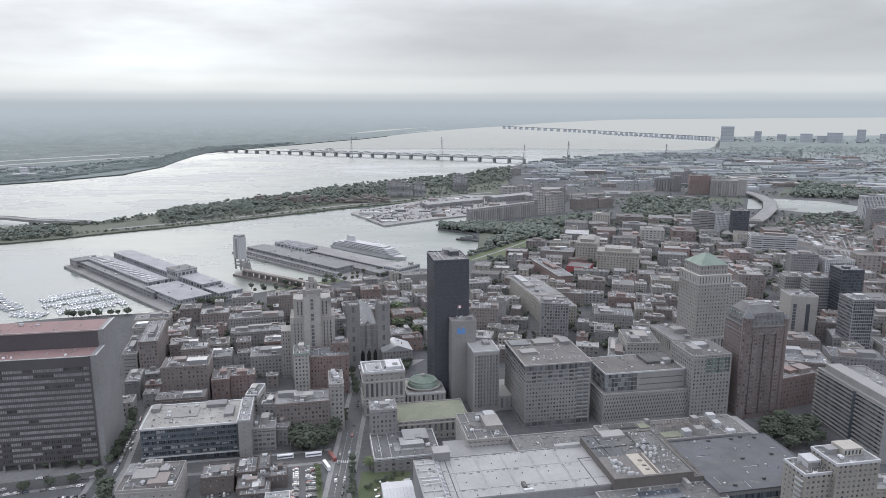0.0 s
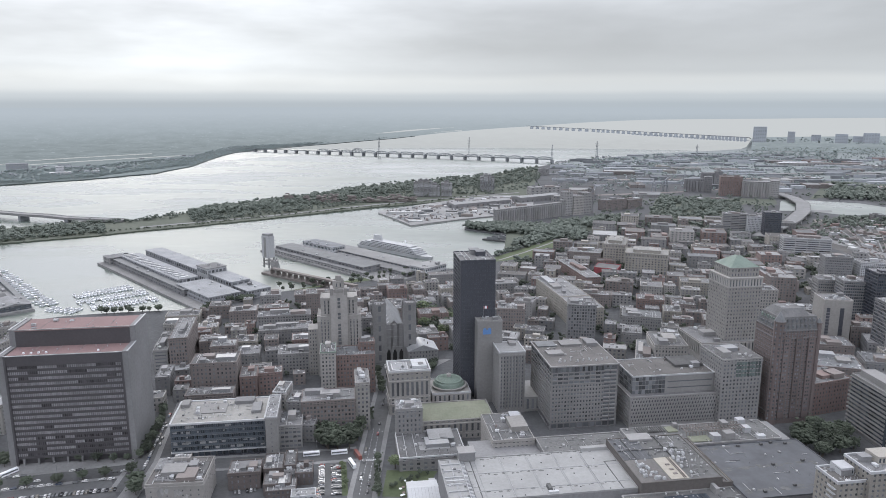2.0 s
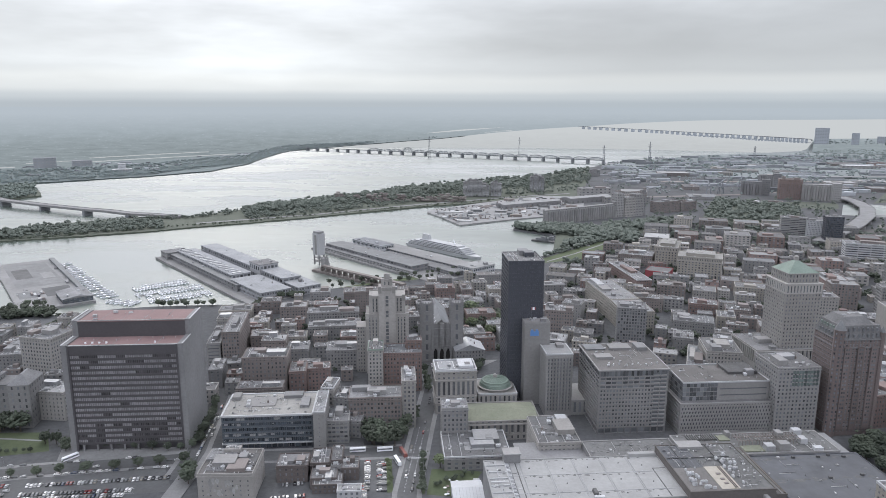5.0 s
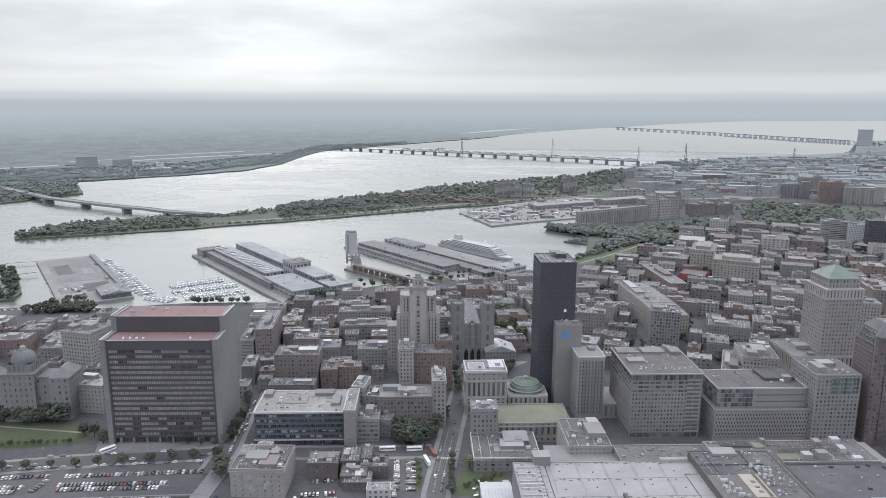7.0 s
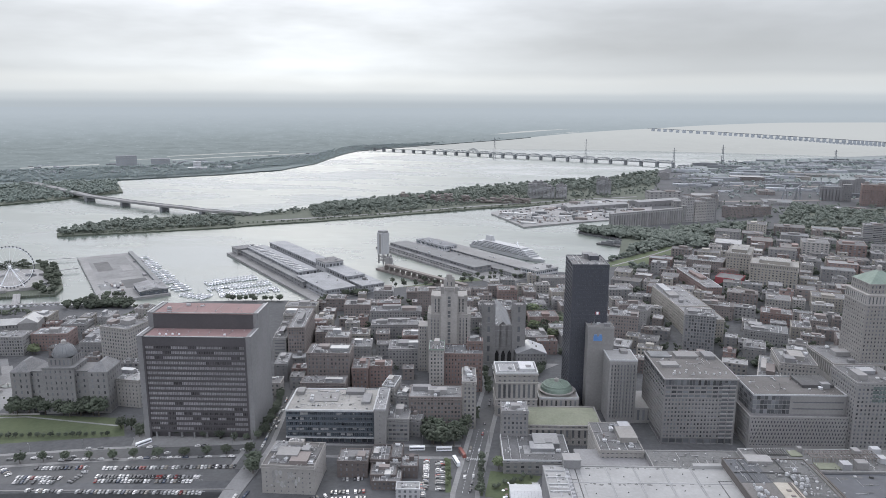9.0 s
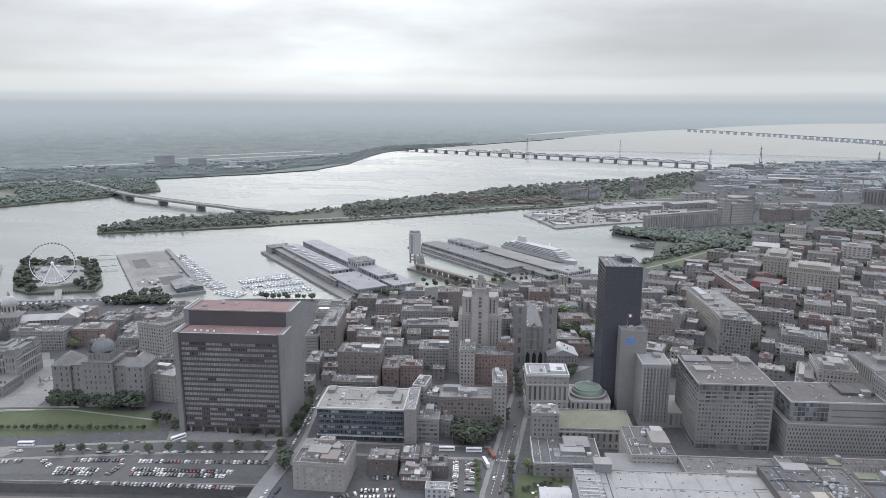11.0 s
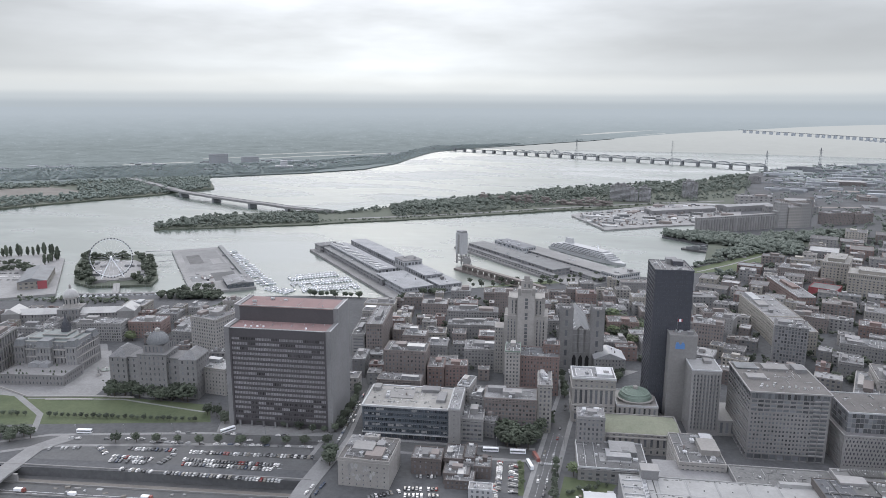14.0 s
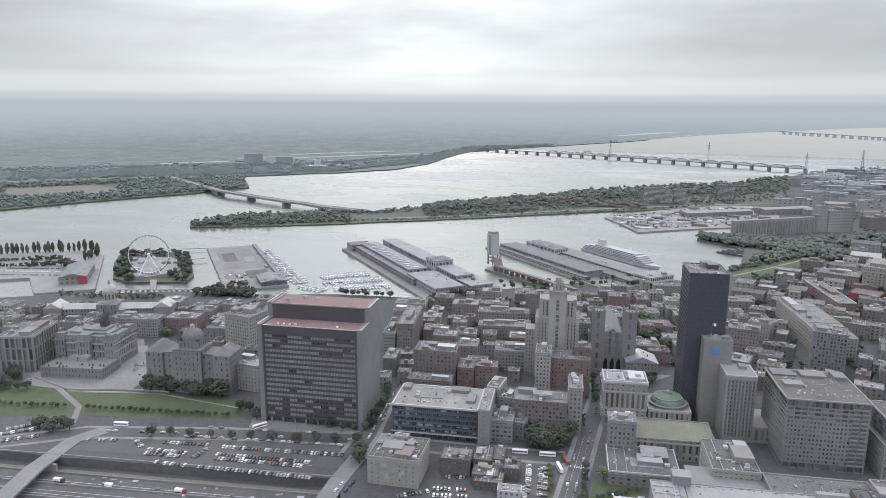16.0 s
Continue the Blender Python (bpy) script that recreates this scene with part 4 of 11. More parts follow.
def courthouse(x, y, rot, w, d, h, back, h2):
    """Dark slab with ribbon windows between blank concrete end walls; a second block set back on the roof. Origin: middle of the front."""
    ob = sited("building", "dark bronze courthouse tower with concrete end walls and red roofs", "office tower", x, y, rot, w, 2 * d)
    e = 4.0
    for s in (-1, 1):
        g = Geo()
        a, b = sorted((s * w / 2, s * (w / 2 - e)))
        g.box(a, 0, 0, b, d, h + 1)
        g.box(a, back, h + 1, b, d, h2 + 1)
        part("end_wall", g, "concrete_dark", ob, "blank concrete end wall")
    walls, panes = Geo(), Geo()
    x0, x1 = -w / 2 + e, w / 2 - e
    rows = 17
    fh = (h - 12) / rows
    dim = Geo()
    rnd = random.Random(21)
    cols = 58
    cw = (x1 - x0 - 3.0) / cols
    for r in range(rows):
        z = 5 + r * fh
        walls.box(x0, 0.3, z, x1, 1.4, z + fh * 0.42)
        drawn = 0.97 if 4 <= r <= 12 else (0.72 if r > 2 else 0.5)
        state = True
        for c in range(cols):
            u = x0 + 1.5 + c * cw
            if c % 5 == 0:
                state = rnd.random() < drawn
            (panes if state else dim).quad((u + 0.12, 1.0, z + fh * 0.42), (u + cw - 0.12, 1.0, z + fh * 0.42), (u + cw - 0.12, 1.0, z + fh), (u + 0.12, 1.0, z + fh))
            walls.box(u - 0.09, 0.75, z + fh * 0.42, u + 0.09, 1.3, z + fh)
    for u in (x0, x1 - 1.5):
        walls.box(u, -0.2, 0, u + 1.5, 1.4, h + 0.8)
    walls.box(x0, 0.1, 5 + rows * fh, x1, 1.4, h + 0.8)
    walls.box(x0, 3.0, 0, x1, d - 1, 5)
    walls.box(x0, d - 1.2, 5, x1, d - 0.2, h)
    part("front_band", walls, "bronze", ob)
    tagged(part("glazing", panes, "glass_lit", ob, "rows of narrow office panes with pale blinds"), kind="stuff")
    tagged(part("glazing", dim, "glass_dim", ob, "narrow bronze panes without blinds"), kind="stuff")
    for z, y0, y1 in ((h, 0.0, back), (h2 + 0.35, back - 0.4, d - 0.4)):
        for a, b in ((-w / 2 - 0.1, -w / 2 + 0.9), (w / 2 - 0.9, w / 2 + 0.1)):
            g = Geo()
            g.box(a, y0, z + 0.95, b, y1, z + 1.3, bottom=True)
            part("coping", g, "white_panel", ob, "pale sheet-metal coping")
        g = Geo()
        g.box(x0, y0 - 0.15, z + 0.35, x1, y0 + 0.5, z + 0.85, bottom=True)
        part("coping", g, "sheet_metal", ob, "pale sheet-metal coping")
        for k in range(1, 5):
            g = Geo()
            u = x0 + (x1 - x0) * k / 5
            g.box(u - 0.12, y0 + 0.5, z, u + 0.12, y1, z + 0.14)
            part("roof_seam", g, "concrete_dark", ob)
    for k in range(5):
        g = Geo()
        u = x0 + 11 + k * 5 + (30 if k == 4 else 0)
        g.box(u - 0.7, 6, h, u + 0.7, 7.2, h + 1.1, taper=0.1)
        part("roof_vent", g, "white_paint", ob, "small white roof vent")
    g = Geo()
    g.box(x0, 1.3, h - 1, x1, back, h)
    part("lower_roof", g, "roof_red", ob, "red lower roof deck")
    g = Geo()
    g.box(x0, back, h - 1, x1, d - 0.5, h2)
    part("upper_block", g, "bronze", ob)
    g = Geo()
    g.box(x0, back - 0.4, h2 + 0.01, x1, d - 0.4, h2 + 0.35, bottom=True)
    part("upper_roof", g, "roof_red", ob, "red upper roof deck")
    for i in range(9):
        k = ("vent_pipe", "air_unit", "skylight", "vent_pipe")[i % 4]
        place(k, KIT[k], ob, (rng.uniform(x0 + 3, x1 - 3), rng.uniform(back + 3, d - 4), h2 + 0.35), 0)
        place("vent_pipe", KIT["vent_pipe"], ob, (x0 + 6 + i * (x1 - x0 - 12) / 8, rng.uniform(4, back - 3), h), 0)
    for c in range(8):
        g = Geo()
        u = x0 + (c + 0.5) * (x1 - x0) / 8
        g.box(u - 0.6, 0.4, 0, u + 0.6, 1.8, 5)
        part("column", g, "concrete_dark", ob)


material("bronze", *grey(0.060, 0.085, (1.0, 0.93, 0.98)), rough=0.45, vary=0.05)
courthouse(-285.0, 454.9, 10.0, 87.0, 50.8, 82.3, 21.4, 94.3)


def setback_tower(x, y, rot):
    """Art deco tower: broad body, wings set back above it, a shaft on the axis and a small crown."""
    ob = sited("building", "pale art deco stone tower stepping up to a narrow crown", "office tower", x, y, rot, 42, 32)
    tiers = (("body", 41, 30, 0.0, 58.5, 0.0, 3.0, 0.34, (54, 0.90)), ("wing", 34.5, 24, 58.5, 75.0, 1.6, 3.3, 0.36, (16, 0.80)), ("crown", 10.6, 11, 85.0, 91.0, -5.0, 3.2, 0.34, (6, 0.6)), ("finial", 5.4, 6, 91.0, 95.0, -5.0, 2.4, 0.34, (4, 0.6)))
    for name, w, d, z0, z1, off, bay, wf, (fh, hf) in tiers:
        walls, panes = Geo(), Geo()
        facades(walls, panes, w, d, z0, z1, fh, bay, wf, hf, 0.6, 0, 2.4 if w > 20 else 1.4)
        walls.quad((-w / 2, -d / 2, z1), (w / 2, -d / 2, z1), (w / 2, d / 2, z1), (-w / 2, d / 2, z1))
        t = part(name, walls, "limestone", ob)
        t.location.y = off
        tagged(part("glazing", panes, "glass_dark", t, "tall dark window strips"), kind="stuff")
        if w > 20:
            spandrels = Geo()
            n = int(round((w - 4.8) / bay))
            for c in range(n):
                u = -w / 2 + 2.4 + (c + 0.5) * (w - 4.8) / n
                for k in range(1, int((z1 - z0) / 3.6)):
                    z = z0 + k * 3.6
                    spandrels.box(u - bay * wf / 2, -d / 2 + 0.42, z, u + bay * wf / 2, -d / 2 + 0.56, z + 1.2, bottom=True)
            tagged(part("spandrel", spandrels, "concrete_dark", t, "brown metal panels between windows"), kind="stuff")
        rim = Geo()
        parapet(rim, w, d, z1, 0.9, 0.6, 0.1)
        part("parapet", rim, "limestone", t)
        for sx in (-1, 1):
            blk = Geo()
            blk.box(sx * (w / 2 - 1.4) - 1.5, -d / 2 - 0.25, z1 - 4, sx * (w / 2 - 1.4) + 1.5, -d / 2 + 2.4, z1 + 1.8)
            part("corner_block", blk, "limestone", t)
    g = Geo()
    w, d = 16.0, 18.0
    g.box(-w / 2, -16.2, 0, -1.7, -16.2 + d, 85)
    g.box(1.7, -16.2, 0, w / 2, -16.2 + d, 85)
    g.box(-1.7, -15.5, 0, 1.7, -16.2 + d, 85)
    shaft = part("shaft", g, "limestone", ob)
    for k in range(20):
        z = 6 + k * 3.6
        if k in (13, 16):
            continue
        g = Geo()
        g.box(-1.3, -15.62, z, 1.3, -15.48, z + 2.7, bottom=True)
        part("pane", g, "glass_dark", shaft)
    g = Geo()
    for u in (-6.6, 6.6):
        g.box(u - 1.5, -16.6, 80, u + 1.5, -12.4, 86.6)
    g.box(-4.4, -16.5, 82.5, 4.4, -14, 85.8)
    part("shaft_cap", g, "limestone", shaft)
    walls, panes = Geo(), Geo()
    facades(walls, panes, 9, 18, 0, 46, 3.6, 2.6, 0.4, 0.5)
    walls.quad((-4.5, -9, 46), (4.5, -9, 46), (4.5, 9, 46), (-4.5, 9, 46))
    t = part("side_wing", walls, "limestone", ob)
    t.location = (-25.2, -2, 0)
    tagged(part("glazing", panes, "glass_dark", t, "small dark window panes"), kind="stuff")


setback_tower(-125.0, 643.0, 10.5)


def church(x, y, rot, w, h):
    """Twin-towered gothic front with three tall arches, long steep roof behind. Origin: middle of the front."""
    ob = sited("church", "grey gothic stone church with two square towers", "church", x, y, rot, w, 150)
    tw = w * 0.27
    for s in (-1, 1):
        cx = s * (w / 2 - tw / 2)
        walls, panes = Geo(), Geo()
        facades(walls, panes, tw, tw, 0, h * 0.93, h * 0.155, tw * 0.7, 0.27, 0.60, 0.7)
        for cxx in (-1, 1):
            for cyy in (-1, 1):
                px, py = cxx * tw / 2, cyy * tw / 2
                walls.box(px - 0.9, py - 0.9, 0, px + 0.9, py + 0.9, h * 0.95)
                walls.tube(px, py, h * 0.95, h, 0.9, 0.1, 6)
        for k in range(4):
            u = -tw / 2 + 1.6 + k * (tw - 3.2) / 3
            for sy in (-1, 1):
                walls.box(u - 0.5, sy * tw / 2 - 0.4, h * 0.93, u + 0.5, sy * tw / 2 + 0.4, h * 0.955)
                walls.box(sy * tw / 2 - 0.4, u - 0.5, h * 0.93, sy * tw / 2 + 0.4, u + 0.5, h * 0.955)
        walls.quad((-tw / 2, -tw / 2, h * 0.92), (tw / 2, -tw / 2, h * 0.92), (tw / 2, tw / 2, h * 0.92), (-tw / 2, tw / 2, h * 0.92))
        t = part("tower", walls, "greystone", ob)
        t.location = (cx, tw / 2, 0)
        p = tagged(part("louvre_set", panes, "glass_dark", t, "dark pointed belfry openings"), kind="stuff")
    # front screen with arches
    g = Geo()
    half = w / 2 - tw
    ht = h * 0.60
    g.box(-half, 2.5, 0, half, 4.0, ht)
    aw = 2 * half / 3
    spring = h * 0.135
    for k in range(3):
        u0 = -half + k * aw
        g.box(u0, 0.6, 0, u0 + aw * 0.16, 2.5, ht)
        g.box(u0 + aw * 0.84, 0.6, 0, u0 + aw, 2.5, ht)
        for j in range(6):                       # pointed arch built from rising courses
            f0, f1 = j / 6, (j + 1) / 6
            reach = aw * 0.34 * f1 ** 1.6
            z0, z1 = spring + f0 * h * 0.085, spring + f1 * h * 0.085
            g.box(u0 + aw * 0.16, 0.6, z0, u0 + aw * 0.16 + reach, 2.5, z1, bottom=True)
            g.box(u0 + aw * 0.84 - reach, 0.6, z0, u0 + aw * 0.84, 2.5, z1, bottom=True)
        g.box(u0, 0.6, spring + h * 0.085, u0 + aw, 2.5, ht, bottom=True)
    for k in range(9):
        u = -half + 0.4 + k * (2 * half - 1.8) / 8
        g.box(u, 0.5, ht, u + 1.0, 1.6, ht + 1.5)
    part("front_screen", g, "greystone", ob)
    # near-black panels painted as the shade inside the arches
    g = Geo()
    for k in range(3):
        u0 = -half + k * aw
        g.box(u0 + aw * 0.2, 2.3, 0.2, u0 + aw * 0.8, 2.5, spring + h * 0.07)
    part("doorway", g, "rubber", ob, "near-black panel standing in for shade behind the arches")
    for k in range(3):
        g = Geo()
        u0 = -half + (k + 0.5) * aw
        g.box(u0 - 0.6, 0.45, ht * 0.62, u0 + 0.6, 0.6, ht * 0.70)
        g.box(u0 - 0.35, 0.45, ht * 0.70, u0 + 0.35, 0.6, ht * 0.73)
        part("niche", g, "concrete_dark", ob)
    g = Geo()
    for z in (0.24, 0.40, 0.52):
        g.box(-half, 0.35, h * z, half, 0.7, h * z + 0.6, bottom=True)
    part("string_course", g, "greystone", ob)
    g = Geo()
    g.box(-half - 2, 4, 0, half + 2, 92, h * 0.44)
    part("nave", g, "greystone", ob)
    g = Geo()
    e, z0, z1 = half + 2.4, h * 0.44, h * 0.63
    g.quad((-e, 9, z0), (0, 9, z1), (0, 92, z1), (-e, 92, z0))
    g.quad((0, 9, z1), (e, 9, z0), (e, 92, z0), (0, 92, z1))
    r = part("nave_roof", g, "roof_metal", ob, "steep grey slate nave roof")
    g = Geo()
    for y in (9.3, 91.7):
        g.poly([(-e + 0.4, y, z0), (e - 0.4, y, z0), (0, y, z1 - 0.3)])
    part("gable", g, "greystone", ob)
    g = Geo()
    for k in range(28):
        g.box(e - 0.6, 8 + k * 3, z0, e, 9.6 + k * 3, z0 + 1.6)
        g.box(-e, 8 + k * 3, z0, -e + 0.6, 9.6 + k * 3, z0 + 1.6)
    tagged(part("battlement", g, "greystone", ob), kind="stuff")
    for k in range(5):
        g = Geo()
        g.box(-1.3, -1.3, -0.2, 1.3, 1.3, 0.2)
        s = part("roof_light", g, "white_panel", r, "pale roof light")
        s.location, s.rotation_euler = (-half * 0.55, 20 + k * 11, h * 0.44 + h * 0.19 * 0.55 + 0.35), (0, radians(-47), 0)


church(-73.9, 665.2, 12.0, 41.1, 65.7)


def domed_bank(x, y, rot, r):
    ob = sited("bank", "domed bank hall with ribbed green copper dome", "bank", x, y, rot, 2.6 * r, 2.6 * r)
    ob.location.z = -3.5
    g, p = Geo(), Geo()
    facades(g, p, 2.5 * r, 2.5 * r, 0, 17, 8, 4.2, 0.4, 0.6, 0.5)
    g.quad((-1.25 * r, -1.25 * r, 17), (1.25 * r, -1.25 * r, 17), (1.25 * r, 1.25 * r, 17), (-1.25 * r, 1.25 * r, 17))
    part("wall", g, "limestone", ob)
    tagged(part("glazing", p, "glass_dark", ob, "tall dark window panes"), kind="stuff")
    g = Geo()
    parapet(g, 2.5 * r, 2.5 * r, 17, 1.1)
    part("balustrade", g, "white_panel", ob, "pale stone balustrade")
    g = Geo()
    g.tube(0, 0, 17, 19.5, 1.08 * r, 1.08 * r, 32, cap=False)
    g.tube(0, 0, 19.5, 19.6, 1.18 * r, 1.0 * r, 32)
    part("drum", g, "limestone", ob)
    g = Geo()
    n = 12
    sides = 48
    for k in range(n):
        a = k / n * math.pi / 2
        g.v += [(r * math.cos(a) * math.cos(j * 2 * math.pi / sides), r * math.cos(a) * math.sin(j * 2 * math.pi / sides), 19.5 + 0.50 * r * math.sin(a)) for j in range(sides)]
    g.f += [(k * sides + j, k * sides + (j + 1) % sides, (k + 1) * sides + (j + 1) % sides, (k + 1) * sides + j) for k in range(n - 1) for j in range(sides)]
    g.f.append(tuple((n - 1) * sides + j for j in range(sides)))
    dome = part("dome", g, "copper_green", ob, "green copper dome")
    for j in range(24):
        h, t = Geo(), j * math.pi / 12
        for k in range(8):
            a0, a1 = k / 9 * math.pi / 2, (k + 1) / 9 * math.pi / 2
            q = [(r * math.cos(a) * math.cos(t), r * math.cos(a) * math.sin(t), 19.55 + 0.50 * r * math.sin(a)) for a in (a0, a1)]
            h.beam(q[0], q[1], 0.35)
        part("rib", h, "copper_green", dome)
    for z, rr in ((19.6, 1.03), (21.6, 0.97), (23.4, 0.86)):
        h = Geo()
        h.tube(0, 0, z, z + 0.5, rr * r, rr * r - 0.2, 32)
        part("ring", h, "copper_green", dome)
    h = Geo()
    h.tube(0, 0, 19.5 + 0.49 * r, 21.5 + 0.49 * r, 2.0, 1.7, 12)
    h.tube(0, 0, 21.5 + 0.49 * r, 22.6 + 0.49 * r, 2.1, 0.2, 12)
    part("lantern", h, "limestone", dome)


domed_bank(-17.3, 574.6, 10.5, 13.4)


def gable_house(label, x, y, rot, w, d, h, ridge, wall="greystone", roof="roof_slate", along="x", category="house", bay=3.2, wf=0.35, name="building"):
    ob = sited(name, label, category, x, y, rot, w, d)
    walls, panes, g = Geo(), Geo(), Geo()
    facades(walls, panes, w, d, 0, h, 3.6, bay, wf, 0.5)
    part("wall", walls, wall, ob)
    tagged(part("glazing", panes, "glass_dark", ob, "small dark window panes"), kind="stuff")
    g.gable(-w / 2, -d / 2, w / 2, d / 2, h, ridge, along)
    part("roof", g, roof, ob)
    for _ in range(2):
        place("chimney", KIT["chimney"], ob, (rng.uniform(-w / 3, w / 3), rng.uniform(-d / 4, d / 4), h + (ridge - h) * 0.4), 0, (1, 1, 1.6))
    return ob


gable_house("grey stone seminary with pedimented white-roofed front", -48.1, 671.1, 14, 30, 26, 15, 21, along="y", wall="greystone", roof="sheet_metal")


def sign_slab(x, y, rot, w, d, h):
    ob = sited("building", "plain tall concrete slab with a blue sign near its top", "office tower", x, y, rot, w, d)
    g = Geo()
    g.box(-w / 2, -d / 2, 0, w / 2, d / 2, h)
    part("wall", g, "concrete", ob)
    for k in range(1, 12):
        g = Geo()
        g.box(-w / 2 - 0.03, -d / 2 - 0.03, h * k / 12 - 0.08, w / 2 + 0.03, d / 2 + 0.03, h * k / 12)
        part("joint_band", g, "concrete_dark", ob)
    g = Geo()
    g.tube(-w * 0.2, 0, h, h + 12, 0.14, 0.08, 6)
    part("flagpole", g, "steel", ob)
    g = Geo()
    g.box(-w * 0.2 + 0.1, -0.04, h + 9.2, -w * 0.2 + 3.9, 0.04, h + 11.6, bottom=True)
    flag = part("flag", g, "white_paint", ob, "red and white flag")
    for u in (0.1, 2.9):
        g = Geo()
        g.box(-w * 0.2 + u, -0.08, h + 9.2, -w * 0.2 + u + 1.0, 0.08, h + 11.6, bottom=True)
        part("flag_band", g, "red_cloth", flag)
    g = Geo()
    parapet(g, w, d, h)
    part("parapet", g, "concrete", ob)
    g = Geo()
    cx, z, s = -w * 0.12, h - 8.5, 0.9
    for sx in (-1, 1):
        g.box(cx + sx * 2.1 - 1.5, -d / 2 - 0.35, z - 0.5, cx + sx * 2.1 + 1.5, -d / 2, z + 1.6, bottom=True)
        g.box(cx + sx * 2.1 - 0.95, -d / 2 - 0.35, z + 1.6, cx + sx * 2.1 + 0.95, -d / 2, z + 2.8, bottom=True)
    g.box(cx - 3.6, -d / 2 - 0.3, z - 2.8, cx + 3.6, -d / 2, z - 0.5, bottom=True)
    g.box(cx - 0.6, -d / 2 - 0.3, z - 0.5, cx + 0.6, -d / 2, z + 0.9, bottom=True)
    part("sign", g, "blue_sign", ob, "blue wall sign")
    roof_things(ob, w - 2, d - 2, h, 9)


sign_slab(16.6, 580.0, 10.5, 21.5, 16.0, 73.5)


material("brick_dark", *grey(0.100, 0.145, (1.06, 0.86, 0.81)), grain=0.9)


def mansard_tower(x, y, rot, w, d, h):
    """Brown brick tower under a slate mansard, with an eight-sided corner turret under a cone."""
    ob = sited("building", "tall brown brick hotel tower with slate mansard and corner turret", "hotel tower", x, y, rot, w, d)
    walls, panes = Geo(), Geo()
    facades(walls, panes, w, d, 0, h, 3.15, 2.7, 0.40, 0.48, 0.35, 3.0)
    part("wall", walls, "brick_dark", ob)
    tagged(part("glazing", panes, "glass_dark", ob, "small dark window panes"), kind="stuff")
    lintels = Geo()
    n, cols = int(round((h - 3.0) / 3.15)), int(round((w - 1.6) / 2.7))
    for r in range(n):
        z = 3.0 + (r + 1) * (h - 3.0) / n - 0.72
        for c in range(cols):
            u = -w / 2 + 0.8 + (c + 0.5) * (w - 1.6) / cols
            lintels.box(u - 0.75, -d / 2 - 0.08, z, u + 0.75, -d / 2 + 0.02, z + 0.35, bottom=True)
            lintels.box(u - 0.75, -d / 2 - 0.12, z - 1.85, u + 0.75, -d / 2 + 0.02, z - 1.6, bottom=True)
        cs = int(round((d - 1.6) / 2.7))
        for c in range(cs):
            v = -d / 2 + 0.8 + (c + 0.5) * (d - 1.6) / cs
            lintels.box(-w / 2 - 0.08, v - 0.75, z, -w / 2 + 0.02, v + 0.75, z + 0.35, bottom=True)
    tagged(part("lintel", lintels, "concrete_dark", ob, "pale stone lintels and sills"), kind="stuff")
    for k in range(3):
        u = -w / 2 + (k + 0.75) * w / 3.4
        g = Geo()
        g.box(u - 2.6, -d / 2 - 1.1, 5, u + 2.6, -d / 2 + 0.2, h - 6, bottom=True)
        bay = part("bay", g, "brick_dark", ob)
        p = Geo()
        for r in range(2, n - 2):
            z = 3.0 + (r + 0.3) * (h - 3.0) / n
            for o in (-1.5, 0.3):
                p.box(u + o, -d / 2 - 1.14, z, u + o + 1.2, -d / 2 - 1.09, z + 1.5, bottom=True)
        tagged(part("bay_glazing", p, "glass_dark", bay, "stacked bay windows"), kind="stuff")
    for z, lip in ((h - 6.3, 0.5), (h, 0.7), (9.0, 0.4)):
        g = Geo()
        parapet(g, w + lip, d + lip, z, 0.25, 0.6)
        part("cornice", g, "concrete_dark", ob)
    g = Geo()
    g.box(-w / 2, -d / 2, h + 0.2, w / 2, d / 2, h + 10.5, taper=2.6)
    mansard = part("mansard_roof", g, "roof_dark", ob, "steep slate mansard")
    g = Geo()
    g.box(-w / 2 + 3.5, -d / 2 + 4, h + 10.5, w / 2 - 7, d / 2 - 3, h + 16, taper=4.5)
    part("upper_roof", g, "roof_dark", mansard, "slate hip above the mansard")
    for lvl in (0, 1):
        z, inset = h + 1.5 + lvl * 4.6, 0.35 + 1.15 * lvl
        for k in range(8):
            u = -w / 2 + 5.2 + k * (w - 8) / 7.6
            g = Geo()
            g.box(u - 0.85, -d / 2 + inset - 0.3, z, u + 0.85, -d / 2 + inset + 2.6, z + 2.5)
            g.gable(u - 0.85, -d / 2 + inset - 0.3, u + 0.85, -d / 2 + inset + 2.6, z + 2.5, z + 3.3, along="y", over=0.15)
            dm = part("dormer", g, "roof_slate", mansard)
            q = Geo()
            q.box(u - 0.5, -d / 2 + inset - 0.36, z + 0.5, u + 0.5, -d / 2 + inset - 0.3, z + 2.1)
            part("pane", q, "glass_dark", dm)
        for k in range(6):
            v = -d / 2 + 6 + k * (d - 9) / 5.5
            g = Geo()
            g.box(-w / 2 + inset - 0.3, v - 0.85, z, -w / 2 + inset + 2.6, v + 0.85, z + 2.5)
            dm = part("dormer", g, "copper_green" if lvl else "roof_slate", mansard)
            q = Geo()
            q.box(-w / 2 + inset - 0.36, v - 0.5, z + 0.5, -w / 2 + inset - 0.3, v + 0.5, z + 2.1)
            part("pane", q, "glass_dark", dm)
